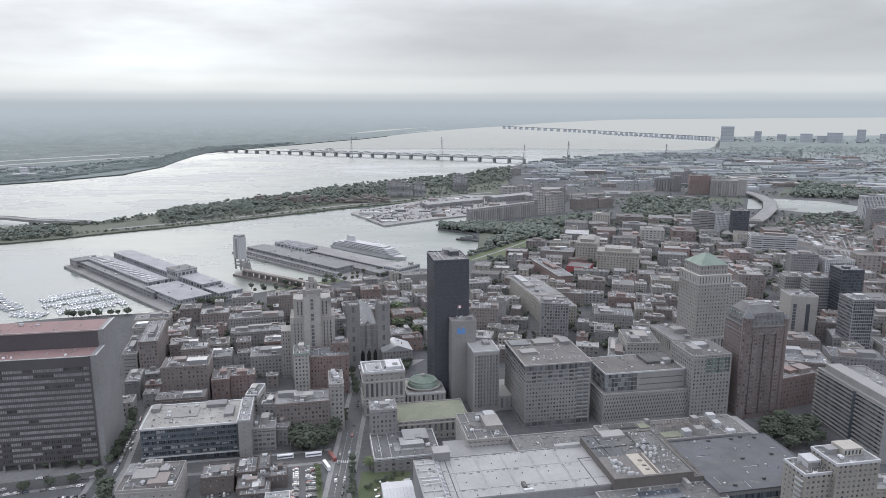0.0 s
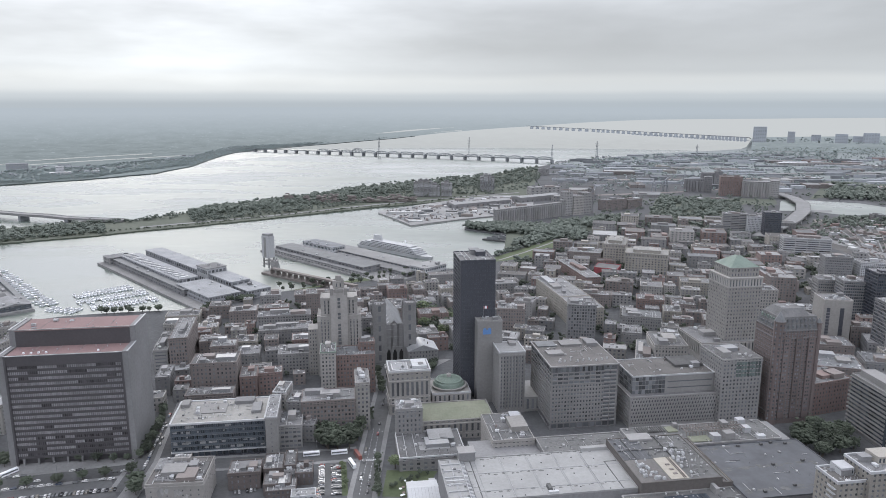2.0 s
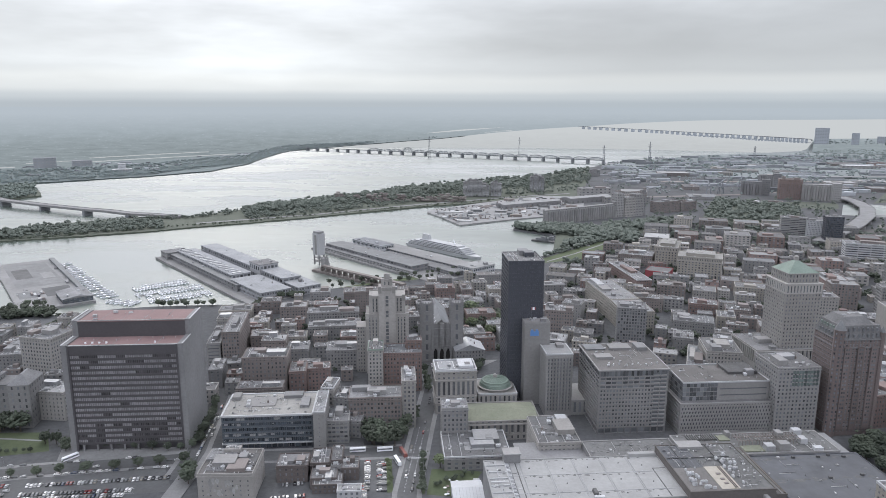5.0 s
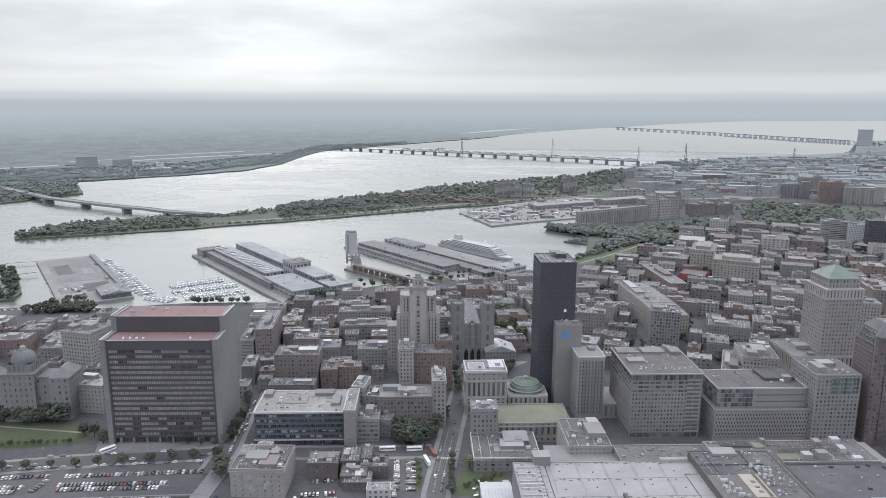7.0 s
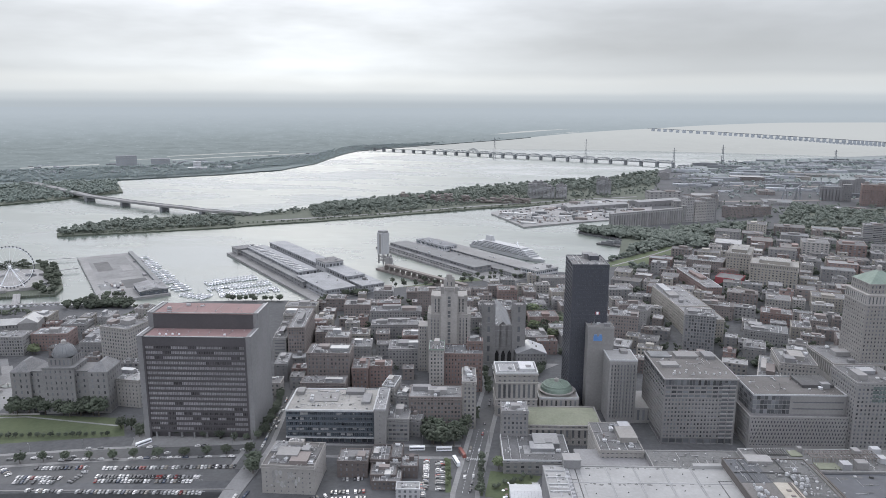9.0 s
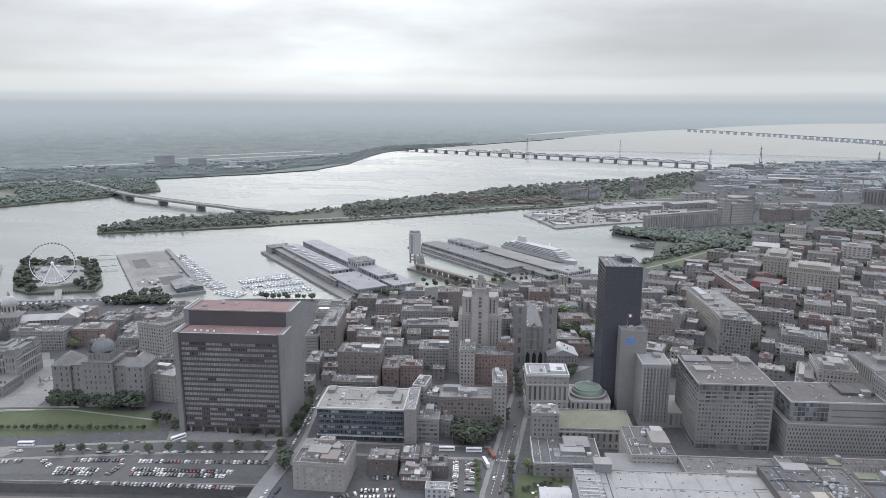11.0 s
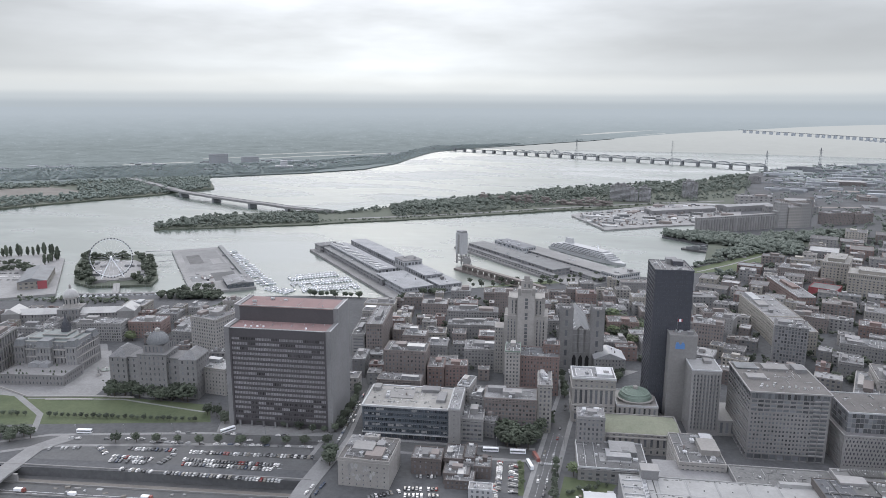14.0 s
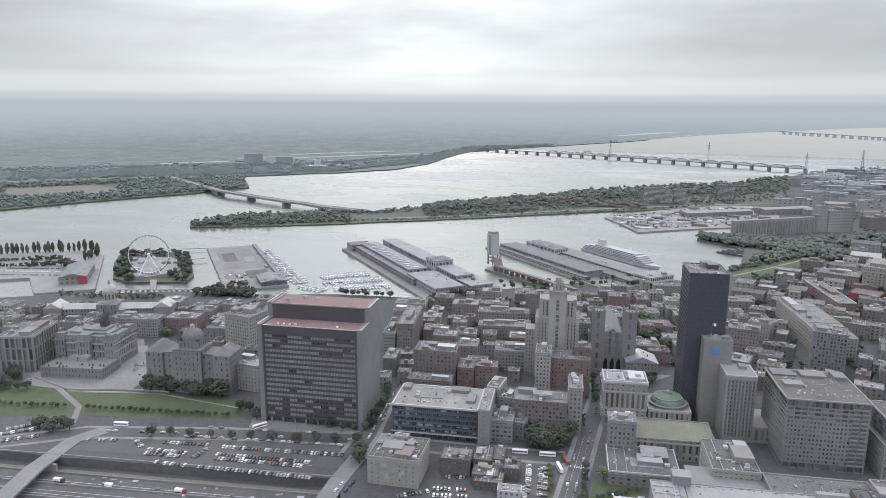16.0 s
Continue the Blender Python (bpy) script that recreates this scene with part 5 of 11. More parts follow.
    for sx, r, top in ((-1, 4.2, h + 8.0), (1, 2.0, h + 5.5)):
        g = Geo()
        cx, cy = sx * (w / 2 - r * 0.45), -d / 2 + r * 0.45
        g.tube(cx, cy, 0, top, r, r, 8)
        g.tube(cx, cy, top - 0.6, top, r + 0.5, r + 0.5, 8)
        tur = part("turret", g, "brick_dark", ob)
        g = Geo()
        g.tube(cx, cy, top, top + r * 1.9, r + 0.3, 0.15, 8)
        g.tube(cx, cy, top + r * 1.8, top + r * 2.5, 0.15, 0.05, 6)
        part("cone", g, "roof_slate", tur, "slate cone roof")
        if r > 3:
            p = Geo()
            for k in range(int((top - 4) / 3.15)):
                for a in (-1.9, -1.57 + 0.45, -2.75):
                    cxx, cyy = cx + (r - 0.25) * math.cos(a), cy + (r - 0.25) * math.sin(a)
                    p.box(cxx - 0.45, cyy - 0.45, 4.5 + k * 3.15, cxx + 0.45, cyy + 0.45, 6.0 + k * 3.15, bottom=True)
            tagged(part("glazing", p, "glass_dark", tur, "small turret windows"), kind="stuff")
    roof_things(mansard, w - 16, d - 16, h + 15, 2)


mansard_tower(259.8, 556.0, 10.5, 36.5, 30.0, 79.0)


def pyramid_tower(x, y, rot, w, d, h):
    ob = sited("building", "tall white stone tower with green copper pyramid roof", "office tower", x, y, rot, w, d)
    walls, panes = Geo(), Geo()
    facades(walls, panes, w, d, 0, h - 9, 3.7, 3.3, 0.4, 0.5)
    part("wall", walls, "limestone", ob)
    tagged(part("glazing", panes, "glass_dark", ob, "small dark window panes"), kind="stuff")
    walls, panes = Geo(), Geo()
    facades(walls, panes, w + 0.2, d + 0.2, h - 9, h, 9, 3.3, 0.4, 0.75)
    walls.box(-w / 2 - 0.7, -d / 2 - 0.7, h - 0.01, w / 2 + 0.7, d / 2 + 0.7, h + 1.0, bottom=True)
    part("loggia", walls, "limestone", ob)
    tagged(part("glazing", panes, "glass_dark", ob, "tall dark openings"), kind="stuff")
    walls, panes = Geo(), Geo()
    facades(walls, panes, w - 6, d - 6, h + 1, h + 10, 4.5, 3.3, 0.4, 0.6)
    walls.box(-w / 2 + 2.6, -d / 2 + 2.6, h + 10, w / 2 - 2.6, d / 2 - 2.6, h + 10.7, bottom=True)
    part("attic", walls, "limestone", ob)
    tagged(part("glazing", panes, "glass_dark", ob, "small dark window panes"), kind="stuff")
    g = Geo()
    g.box(-w / 2 + 3, -d / 2 + 3, h + 10.7, w / 2 - 3, d / 2 - 3, h + 20.5, taper=min(w, d) / 2 - 5)
    r = part("pyramid_roof", g, "copper_green", ob, "green copper pyramid roof")
    g = Geo()
    g.tube(0, 0, h + 20.5, h + 24, 2.2, 2.0, 8)
    g.tube(0, 0, h + 24, h + 26, 2.4, 0.3, 8)
    part("lantern", g, "limestone", r)


pyramid_tower(273.6, 708.5, 10.5, 37.0, 37.0, 84.0)
building("broad stone podium of the copper-roofed tower", 262.0, 709.0, 10.5, 66, 52, 19.5, wall="limestone", bay=4, wf=0.42, hf=0.8, floor_h=12, base=4, things=6, roof="roof_gravel", deep=1.0)


def block(ob, name, u0, v0, u1, v1, z0, z1, mat, label="", taper=0.0):
    g = Geo()
    g.box(u0, v0, z0, u1, v1, z1, taper=taper, bottom=True)
    return part(name, g, mat, ob, label)


def roof_litter(ob, u0, u1, v0, v1, z, n, seed):
    """Small vents, drains, pipes and boxes past counting."""
    rnd = random.Random(seed)
    g = Geo()
    for _ in range(n):
        u, v, k = rnd.uniform(u0, u1), rnd.uniform(v0, v1), rnd.random()
        if k < 0.45:
            a, b = rnd.uniform(0.25, 0.9), rnd.uniform(0.25, 0.9)
            g.box(u - a, v - b, z, u + a, v + b, z + rnd.uniform(0.3, 1.2), taper=0.05)
        elif k < 0.75:
            g.tube(u, v, z, z + rnd.uniform(0.5, 1.8), 0.2, 0.2, 6)
        else:
            a = rnd.uniform(1.5, 5)
            if rnd.random() < 0.5:
                g.box(u, max(v - a, v0), z + 0.1, u + 0.22, min(v + a, v1), z + 0.4, bottom=True)
            else:
                g.box(max(u - a, u0), v, z + 0.1, min(u + a, u1), v + 0.22, z + 0.4, bottom=True)
    tagged(part("roof_clutter", g, "clutter", ob, "small pipes, vents and boxes"), kind="stuff")


# ---- large blocks along the hall's far side ----
material("spandrel_blue", *grey(0.085, 0.12, (0.84, 0.98, 1.12)), rough=0.4, vary=0.05)


def tiered(ob, w, d, tiers):
    """Stacked storeys, each tier with its own window grid: z0, z1, floor, bay, share wide, share high, wall, glass."""
    for z0, z1, fh, bay, wf, hf, wall, glass, deep in tiers:
        walls, panes = Geo(), Geo()
        facades(walls, panes, w, d, z0, z1, fh, bay, wf, hf, deep, 0, 0.9)
        t = part("storey_tier", walls, wall, ob)
        tagged(part("glazing", panes, glass, t, "window panes"), kind="stuff")


def deck(ob, w, d, h, roof, rim, high=0.8):
    g = Geo()
    g.quad((-w / 2, -d / 2, h), (w / 2, -d / 2, h), (w / 2, d / 2, h), (-w / 2, d / 2, h))
    part("roof", g, roof, ob)
    g = Geo()
    parapet(g, w, d, h, high, 0.6, 0.25)
    part("parapet", g, rim, ob)


def hotel(x, y, rot, w, d, h):
    ob = sited("building", "pale concrete hotel block with window grid and dark glazed top", "hotel", x, y, rot, w, d)
    tiered(ob, w, d, ((0, 5, 5, 5.4, 0.86, 0.8, "concrete_dark", "glass_dark", 1.2), (5, 37.5, 3.25, 2.55, 0.54, 0.52, "concrete", "glass_dark", 0.35),
                      (37.5, 47.6, 3.3, 4.4, 0.86, 0.6, "concrete", "glass_dark", 0.4), (47.6, h, h - 47.6, 2.2, 0.95, 0.84, "concrete_dark", "glass_dark", 0.3)))
    g = Geo()
    g.box(-w / 2 - 0.8, -d / 2 - 0.8, h, w / 2 + 0.8, d / 2 + 0.8, h + 0.7, bottom=True)
    part("fascia", g, "concrete", ob)
    deck(ob, w + 1.2, d + 1.2, h + 0.72, "roof_brown", "concrete", 0.4)
    # bay of wide windows and shallow balconies up the corner
    u0, u1 = w / 2 - 11.5, w / 2 - 1.5
    for k in range(14):
        z = 5.4 + k * 3.25
        for a, b in ((u0, u0 + 4.6), (u0 + 5.4, u1)):
            g = Geo()
            g.box(a, -d / 2 - 0.9, z, b, -d / 2, z + 1.0, bottom=True)
            bal = part("balcony", g, "concrete", ob)
            g = Geo()
            g.box(a + 0.2, -d / 2 - 0.12, z + 1.0, b - 0.2, -d / 2 - 0.02, z + 2.7, bottom=True)
            part("pane", g, "glass_dark", bal)
    for k in range(9):
        g = Geo()
        u = -w / 2 + 9 + k * (w - 14) / 8
        g.tube(u, -d / 2 + 9 + (k % 3) * 1.4, h + 0.7, h + 2.0, 0.75, 0.6, 10)
        part("roof_cowl", g, "white_panel", ob, "white roof cowl")
    for a, b, c, e, t, m in ((-w * 0.42, -d * 0.10, -w * 0.18, d * 0.05, 1.6, "concrete"), (-w * 0.1, d * 0.24, w * 0.22, d * 0.44, 1.6, "concrete"), (w * 0.30, d * 0.2, w * 0.45, d * 0.42, 2.6, "concrete_dark"), (-w * 0.47, d * 0.26, -w * 0.18, d * 0.46, 0.8, "roof_slate")):
        g = Geo()
        g.box(a, b, h + 0.7, c, e, h + 0.7 + t)
        g.box(a - 0.2, b - 0.2, h + 0.7 + t, c + 0.2, e + 0.2, h + 1.0 + t, bottom=True)
        part("penthouse", g, m, ob)
    roof_litter(ob, -w * 0.44, w * 0.44, -d * 0.4, d * 0.44, h + 0.75, 46, 41)
    return ob


hotel(86.7, 554.7, 10.5, 55.1, 59.2, 52.5)


def pier_tower(x, y, rot, w, d, h):
    ob = sited("building", "pale concrete office tower with tall vertical piers and white roof", "office tower", x, y, rot, w, d)
    walls, panes, sp = Geo(), Geo(), Geo()
    facades(walls, panes, w, d, 0, h, h, w / 8.4, 0.46, 0.86, 0.8, 0, 0.9)
    part("wall", walls, "concrete", ob)
    tagged(part("glazing", panes, "glass_dark", ob, "tall dark window strips"), kind="stuff")
    n = 8
    for c in range(n):
        u = -w / 2 + 0.9 + (c + 0.5) * (w - 1.8) / n
        for k in range(15):
            z = h * 0.07 + k * 3.3
            sp.box(u - 0.62, -d / 2 + 0.35, z, u + 0.62, -d / 2 + 0.75, z + 1.35, bottom=True)
        g = Geo()
        g.box(u + 0.80, -d / 2 - 0.45, 4, u + 1.75, -d / 2 + 0.05, h - 2.4, bottom=True)
        part("pier", g, "concrete", ob)
    tagged(part("spandrel", sp, "concrete_dark", ob, "grey panels between windows"), kind="stuff")
    deck(ob, w, d, h, "roof_white", "white_panel", 0.6)
    g = Geo()
    g.box(w * 0.05, d * 0.1, h, w * 0.3, d * 0.4, h + 2.5)
    part("roof_hut", g, "concrete", ob)
    walls, panes = Geo(), Geo()
    facades(walls, panes, w + 14, d + 10, 0, 13, 13, 4.5, 0.5, 0.7, 0.6)
    walls.quad((-w / 2 - 7, -d / 2 - 5, 13), (w / 2 + 7, -d / 2 - 5, 13), (w / 2 + 7, d / 2 + 5, 13), (-w / 2 - 7, d / 2 + 5, 13))
    t = part("podium", walls, "concrete", ob)
    t.location = (8, 6, 0)
    tagged(part("glazing", panes, "glass_dark", t, "tall dark windows"), kind="stuff")


pier_tower(33.9, 563.3, 10.5, 22.2, 25.7, 54.0)


def honeycomb(g, back, u0, u1, z0, z1, at, cw=2.4, rowh=3.2, deep=0.7):
    """A pierced screen of tall six-sided openings in staggered rows; at(u, z, depth) gives the point."""
    cols, rows = int(round((u1 - u0) / cw)), int(round((z1 - z0) / rowh))
    cw, rowh = (u1 - u0) / cols, (z1 - z0) / rows
    for r in range(rows + 1):
        for c in range(cols + (r % 2)):
            cu, cz = u0 + (c + (0.5 if r % 2 == 0 else 0.0)) * cw, z0 + r * rowh
            k = 2 / 3 * rowh
            ring = [(0, k), (cw / 2, k / 2), (cw / 2, -k / 2), (0, -k), (-cw / 2, -k / 2), (-cw / 2, k / 2)]
            clip = lambda a, b: (min(max(cu + a, u0), u1), min(max(cz + b, z0), z1))
            i = len(g.v)
            for f, dp in ((1.0, 0.0), (0.66, 0.0), (0.60, deep)):
                g.v += [at(*clip(a * f * (0.86 if f < 1 else 1), b * f), dp) for a, b in ring]
            for o in (0, 6):
                g.f += [(i + o + j, i + o + (j + 1) % 6, i + o + 6 + (j + 1) % 6, i + o + 6 + j) for j in range(6)]
            back.poly([at(*clip(a * 0.6 * 0.86, b * 0.6), deep) for a, b in ring])


def screen_block(x, y, rot, w, d, h):
    ob = sited("building", "pale office block behind a pierced honeycomb concrete screen", "office block", x, y, rot, w, d)
    g, p = Geo(), Geo()
    honeycomb(g, p, -w / 2 + 1, w / 2 - 1, 2.5, h - 1.2, lambda u, z, q: (u, -d / 2 + q, z))
    honeycomb(g, p, -d / 2 + 1, d / 2 - 1, 2.5, h - 1.2, lambda u, z, q: (-w / 2 + q, -u, z))
    part("screen", g, "concrete", ob, "pierced concrete screen")
    tagged(part("glazing", p, "glass_black", ob, "dark openings of the screen"), kind="stuff")
    g = Geo()
    g.box(-w / 2 - 0.15, -d / 2 - 0.15, 0, w / 2, d / 2, 2.5)
    g.box(-w / 2 - 0.15, -d / 2 - 0.15, h - 1.2, w / 2, d / 2, h)
    for u in (-w / 2 - 0.15, w / 2 - 1):
        g.box(u, -d / 2 - 0.15, 2.5, u + 1.15, -d / 2 + 1, h - 1.2)
    g.box(-w / 2 - 0.15, d / 2 - 1.2, 2.5, -w / 2 + 1, d / 2, h - 1.2)
    g.box(w / 2 - 0.6, -d / 2 + 1, 2.5, w / 2, d / 2, h - 1.2)
    g.box(-w / 2 + 1, d / 2 - 0.6, 2.5, w / 2, d / 2, h - 1.2)
    part("frame", g, "concrete", ob)
    deck(ob, w, d, h + 0.02, "roof_dark", "concrete", 0.5)


screen_block(162.3, 555.7, 10.5, 76.1, 45.0, 25.8)


def louvre_block(x, y, rot, w, d, h):
    ob = sited("building", "long office building with white horizontal sun louvres", "office building", x, y, rot, w, d)
    g = Geo()
    g.box(-w / 2, -d / 2, 0, w / 2, d / 2, h - 0.05)
    part("wall", g, "concrete_dark", ob)
    n = 12
    for k in range(n):
        z = 3 + k * (h - 4) / n
        p = Geo()
        for c in range(26):
            u = -w / 2 + 0.5 + c * (w - 1) / 26
            p.box(u + 0.1, -d / 2 - 0.06, z + 0.7, u + (w - 1) / 26 - 0.1, -d / 2, z + 2.5, bottom=True)
        for c in range(12):
            v = -d / 2 + 0.5 + c * (d - 1) / 12
            p.box(-w / 2 - 0.06, v + 0.1, z + 0.7, -w / 2, v + (d - 1) / 12 - 0.1, z + 2.5, bottom=True)
        tagged(part("glazing", p, "glass_blue", ob, "ribbon of office panes"), kind="stuff")
        for o, t in ((2.7, 0.28), (0.15, 0.22)):
            g = Geo()
            g.box(-w / 2 - 1.1, -d / 2 - 1.1, z + o, w / 2 + 0.5, -d / 2, z + o + t, bottom=True)
            g.box(-w / 2 - 1.1, -d / 2, z + o, -w / 2, d / 2, z + o + t, bottom=True)
            part("louvre", g, "concrete", ob, "pale sun louvre")
    g = Geo()
    g.box(w * 0.08, -d / 2 - 1.4, 0, w * 0.11, -d / 2, h - 1, bottom=True)
    part("glazed_joint", g, "glass_blue", ob)
    deck(ob, w, d, h, "roof_gravel", "concrete", 0.8)
    g = Geo()
    g.box(-w / 2 + 4, -d / 2 + 4, h, w / 2 - 4, -d / 2 + 16, h + 5)
    part("penthouse", g, "concrete", ob)
    roof_things(ob, w - 6, d - 6, h, 8)
    roof_litter(ob, -w * 0.46, w * 0.46, -d * 0.1, d * 0.46, h, 60, 42)


louvre_block(330.4, 503.2, -83.8, 76.4, 40.0, 44.0)


def customs_block(label, x, y, rot, w, d, h):
    """Arcaded base, tall middle storeys under a cornice, and a set-back attic."""
    ob = sited("building", label, "customs house", x, y, rot, w, d)
    tiered(ob, w, d, ((0, 8.5, 8.5, 4.6, 0.5, 0.72, "brick_buff", "glass_dark", 0.8), (8.5, h - 6, 3.9, 4.6, 0.42, 0.55, "brick_buff", "glass_dark", 0.5), (h - 6, h, 5, 2.3, 0.4, 0.5, "brick_buff", "glass_dark", 0.4)))
    for z, lip in ((8.5, 0.5), (h - 6, 1.1), (h, 0.7)):
        g = Geo()
        parapet(g, w + lip, d + lip, z - 0.3, 0.5, 0.8)
        part("cornice", g, "limestone", ob)
    deck(ob, w, d, h, "roof_cream", "brick_buff", 1.0)
    g = Geo()
    g.box(-w * 0.32, -d * 0.32, h, w * 0.32, d * 0.32, h + 4.5)
    attic = part("attic", g, "brick_buff", ob)
    g = Geo()
    g.box(-w * 0.33, -d * 0.33, h + 4.5, w * 0.33, d * 0.33, h + 4.9, bottom=True)
    part("roof", g, "roof_cream", attic)
    roof_litter(ob, -w * 0.45, w * 0.45, -d * 0.46, -d * 0.34, h, 26, int(x))
    roof_litter(ob, -w * 0.3, w * 0.3, -d * 0.3, d * 0.3, h + 4.9, 26, int(y))


customs_block("large beige stone customs block with arcade", 272.9, 1063.2, -16.0, 62.4, 42.0, 33.0)
customs_block("beige stone customs warehouse with attic storey", 241.1, 1138.5, -16.0, 34.0, 70.0, 35.0)


def blank_tower(x, y, rot, w, d, h):
    """Plain concrete slab with two dark window strips up the front."""
    ob = sited("building", "plain beige concrete slab tower with dark window strips", "office tower", x, y, rot, w, d)
    g = Geo()
    g.box(-w / 2, -d / 2, 0, w / 2, d / 2, h - 0.2)
    shell = part("wall", g, "limestone", ob)
    for u, a in ((-0.40, 3.6), (0.08, 4.2)):
        g = Geo()
        g.box(u * w, -d / 2 - 0.06, 2, u * w + a, -d / 2, h - 8, bottom=True)
        strip = part("window_strip", g, "glass_black", shell, "dark vertical strip of windows")
        for k in range(int((h - 12) / 3.4)):
            g = Geo()
            g.box(u * w, -d / 2 - 0.14, 4.4 + k * 3.4, u * w + a, -d / 2 - 0.05, 5.3 + k * 3.4, bottom=True)
            part("spandrel", g, "concrete_dark" if u < 0 else "dark_panel", strip)
    for k in range(6):
        g = Geo()
        g.box(-w / 2 - 0.05, -d / 2 + 0.1, 6 + k * 7.4, w / 2 + 0.05, -d / 2 - 0.03, 6.12 + k * 7.4, bottom=True)
        part("joint", g, "concrete_dark", shell)
    deck(ob, w, d, h, "roof_dark", "limestone", 1.0)
    roof_things(ob, w - 3, d - 3, h, 9)


blank_tower(390.6, 739.6, -4.0, 28.4, 28.0, 52.0)


def dome_shell(g, r, z, rise, sides=24, n=9):
    """One closed skin of rings from the springing line to the crown."""
    for k in range(n):
        a = k / n * math.pi / 2
        g.v += [(r * math.cos(a) * math.cos(j * 2 * math.pi / sides), r * math.cos(a) * math.sin(j * 2 * math.pi / sides), z + rise * math.sin(a)) for j in range(sides)]
    g.f += [(k * sides + j, k * sides + (j + 1) % sides, (k + 1) * sides + (j + 1) % sides, (k + 1) * sides + j) for k in range(n - 1) for j in range(sides)]
    g.f.append(tuple((n - 1) * sides + j for j in range(sides)))


def terrace_flats(label, x, y, rot, w, d, h, roof, balconies):
    ob = sited("building", label, "apartment block", x, y, rot, w, d)
    tiered(ob, w, d, ((0, h, 2.95, 3.1, 0.46, 0.48, "brick_buff", "glass_dark", 0.3),))
    deck(ob, w, d, h, roof, "white_panel", 1.0)
    for k in range(int(h / 2.95) - 1 if balconies else 0):
        z = 3 + k * 2.95
        g = Geo()
        g.box(-w / 2 - 1.4, -d / 2 + 0.5, z, -w / 2, -d / 2 + 6, z + 0.25, bottom=True)
        g.box(-w / 2 - 1.4, -d / 2 + 0.5, z + 0.25, -w / 2 - 1.3, -d / 2 + 6, z + 1.2)
        part("balcony", g, "white_panel", ob, "white balcony")
    g = Geo()
    g.box(-w * 0.1, -d * 0.1, h, w * 0.35, d * 0.4, h + 4.2)
    pent = part("penthouse", g, "white_panel" if balconies else "brick_buff", ob)
    g = Geo()
    for k in range(5):
        g.box(-w * 0.08 + k * w * 0.085, -d * 0.1 - 0.05, h + 0.8, -w * 0.08 + k * w * 0.085 + 1.0, -d * 0.1, h + 3.2)
    part("glazing", g, "glass_blue", pent)
    roof_litter(ob, -w * 0.45, w * 0.45, -d * 0.45, d * 0.45, h, 26, 43)
    roof_things(ob, w - 3, d - 3, h, 5)


terrace_flats("beige apartment block with balconies and roof terrace", 201.0, 352.0, 10.5, 17.2, 17.3, 60.0, "roof_brown", True)
terrace_flats("pale brick apartment tower beside a terrace block", 221.8, 354.3, 10.5, 26.5, 20.1, 66.0, "roof_gravel", False)
building("low white-roofed block at the corner", 243.8, 363.3, 0.0, 32.0, 16.0, 44.0, wall="brick_buff", roof="roof_white", things=8)


def glazed_office(x, y, rot, w, d, h):
    ob = sited("building", "low office block with white roof and blue glass front", "office block", x, y, rot, w, d)
    tiered(ob, w, d, ((0, 5.5, 5.5, 4.5, 0.86, 0.75, "dark_panel", "glass_blue", 1.6), (5.5, h, 4.2, 1.55, 0.92, 0.62, "spandrel_blue", "glass_blue", 0.18)))
    for k in range(15):
        g = Geo()
        u = -w / 2 + 0.9 + k * (w - 1.8) / 14
        g.box(u - 0.07, -d / 2 - 0.25, 5.5, u + 0.07, -d / 2 + 0.02, h, bottom=True)
        part("mullion", g, "spandrel_blue", ob)
    for k in range(5):
        g = Geo()
        g.box(-w / 2, -d / 2 - 0.12, 5.5 + 4.2 * k + 3.6, w / 2, -d / 2 + 0.02, 5.5 + 4.2 * k + 3.8, bottom=True)
        part("storey_line", g, "steel", ob, "thin pale metal line between storeys")
    rnd = random.Random(19)
    for k in range(34):
        g = Geo()
        u, z = -w / 2 + 1.6 + rnd.randrange(41) * 1.55, 5.5 + 4.2 * rnd.choice((0, 0, 1, 1, 1, 2, 3, 4)) + 0.75
        g.box(u, -d / 2 - 0.03, z + rnd.uniform(0.2, 1.4), u + rnd.choice((1.3, 2.9)), -d / 2 + 0.02, z + 2.3, bottom=True)
        part("blind", g, "roof_white", ob, "pale drawn blind")
    for z, t in ((5.0, 0.5), (h - 0.1, 0.9)):
        g = Geo()
        parapet(g, w + 0.8, d + 0.8, z, t, 0.8)
        part("edge_band", g, "white_panel", ob, "white roof edge")
    deck(ob, w, d, h + 0.05, "roof_cream", "white_panel", 0.6)
    roof_litter(ob, -w * 0.45, w * 0.45, -d * 0.42, d * 0.42, h + 0.05, 120, 61)
    for a, b, c, e, t, m in ((-0.47, 0.2, -0.38, 0.44, 3.0, "concrete"), (0.12, 0.24, 0.34, 0.46, 2.6, "concrete_dark"), (-0.3, -0.1, 0.05, 0.3, 0.7, "concrete"), (0.34, -0.2, 0.44, 0.2, 2.2, "concrete_dark")):
        g = Geo()
        g.box(a * w, b * d, h, c * w, e * d, h + t)
        part("penthouse", g, m, ob)
    roof_things(ob, w - 4, d - 4, h, 8)


glazed_office(-187.1, 488.1, 10.5, 67.1, 40.5, 27.0)


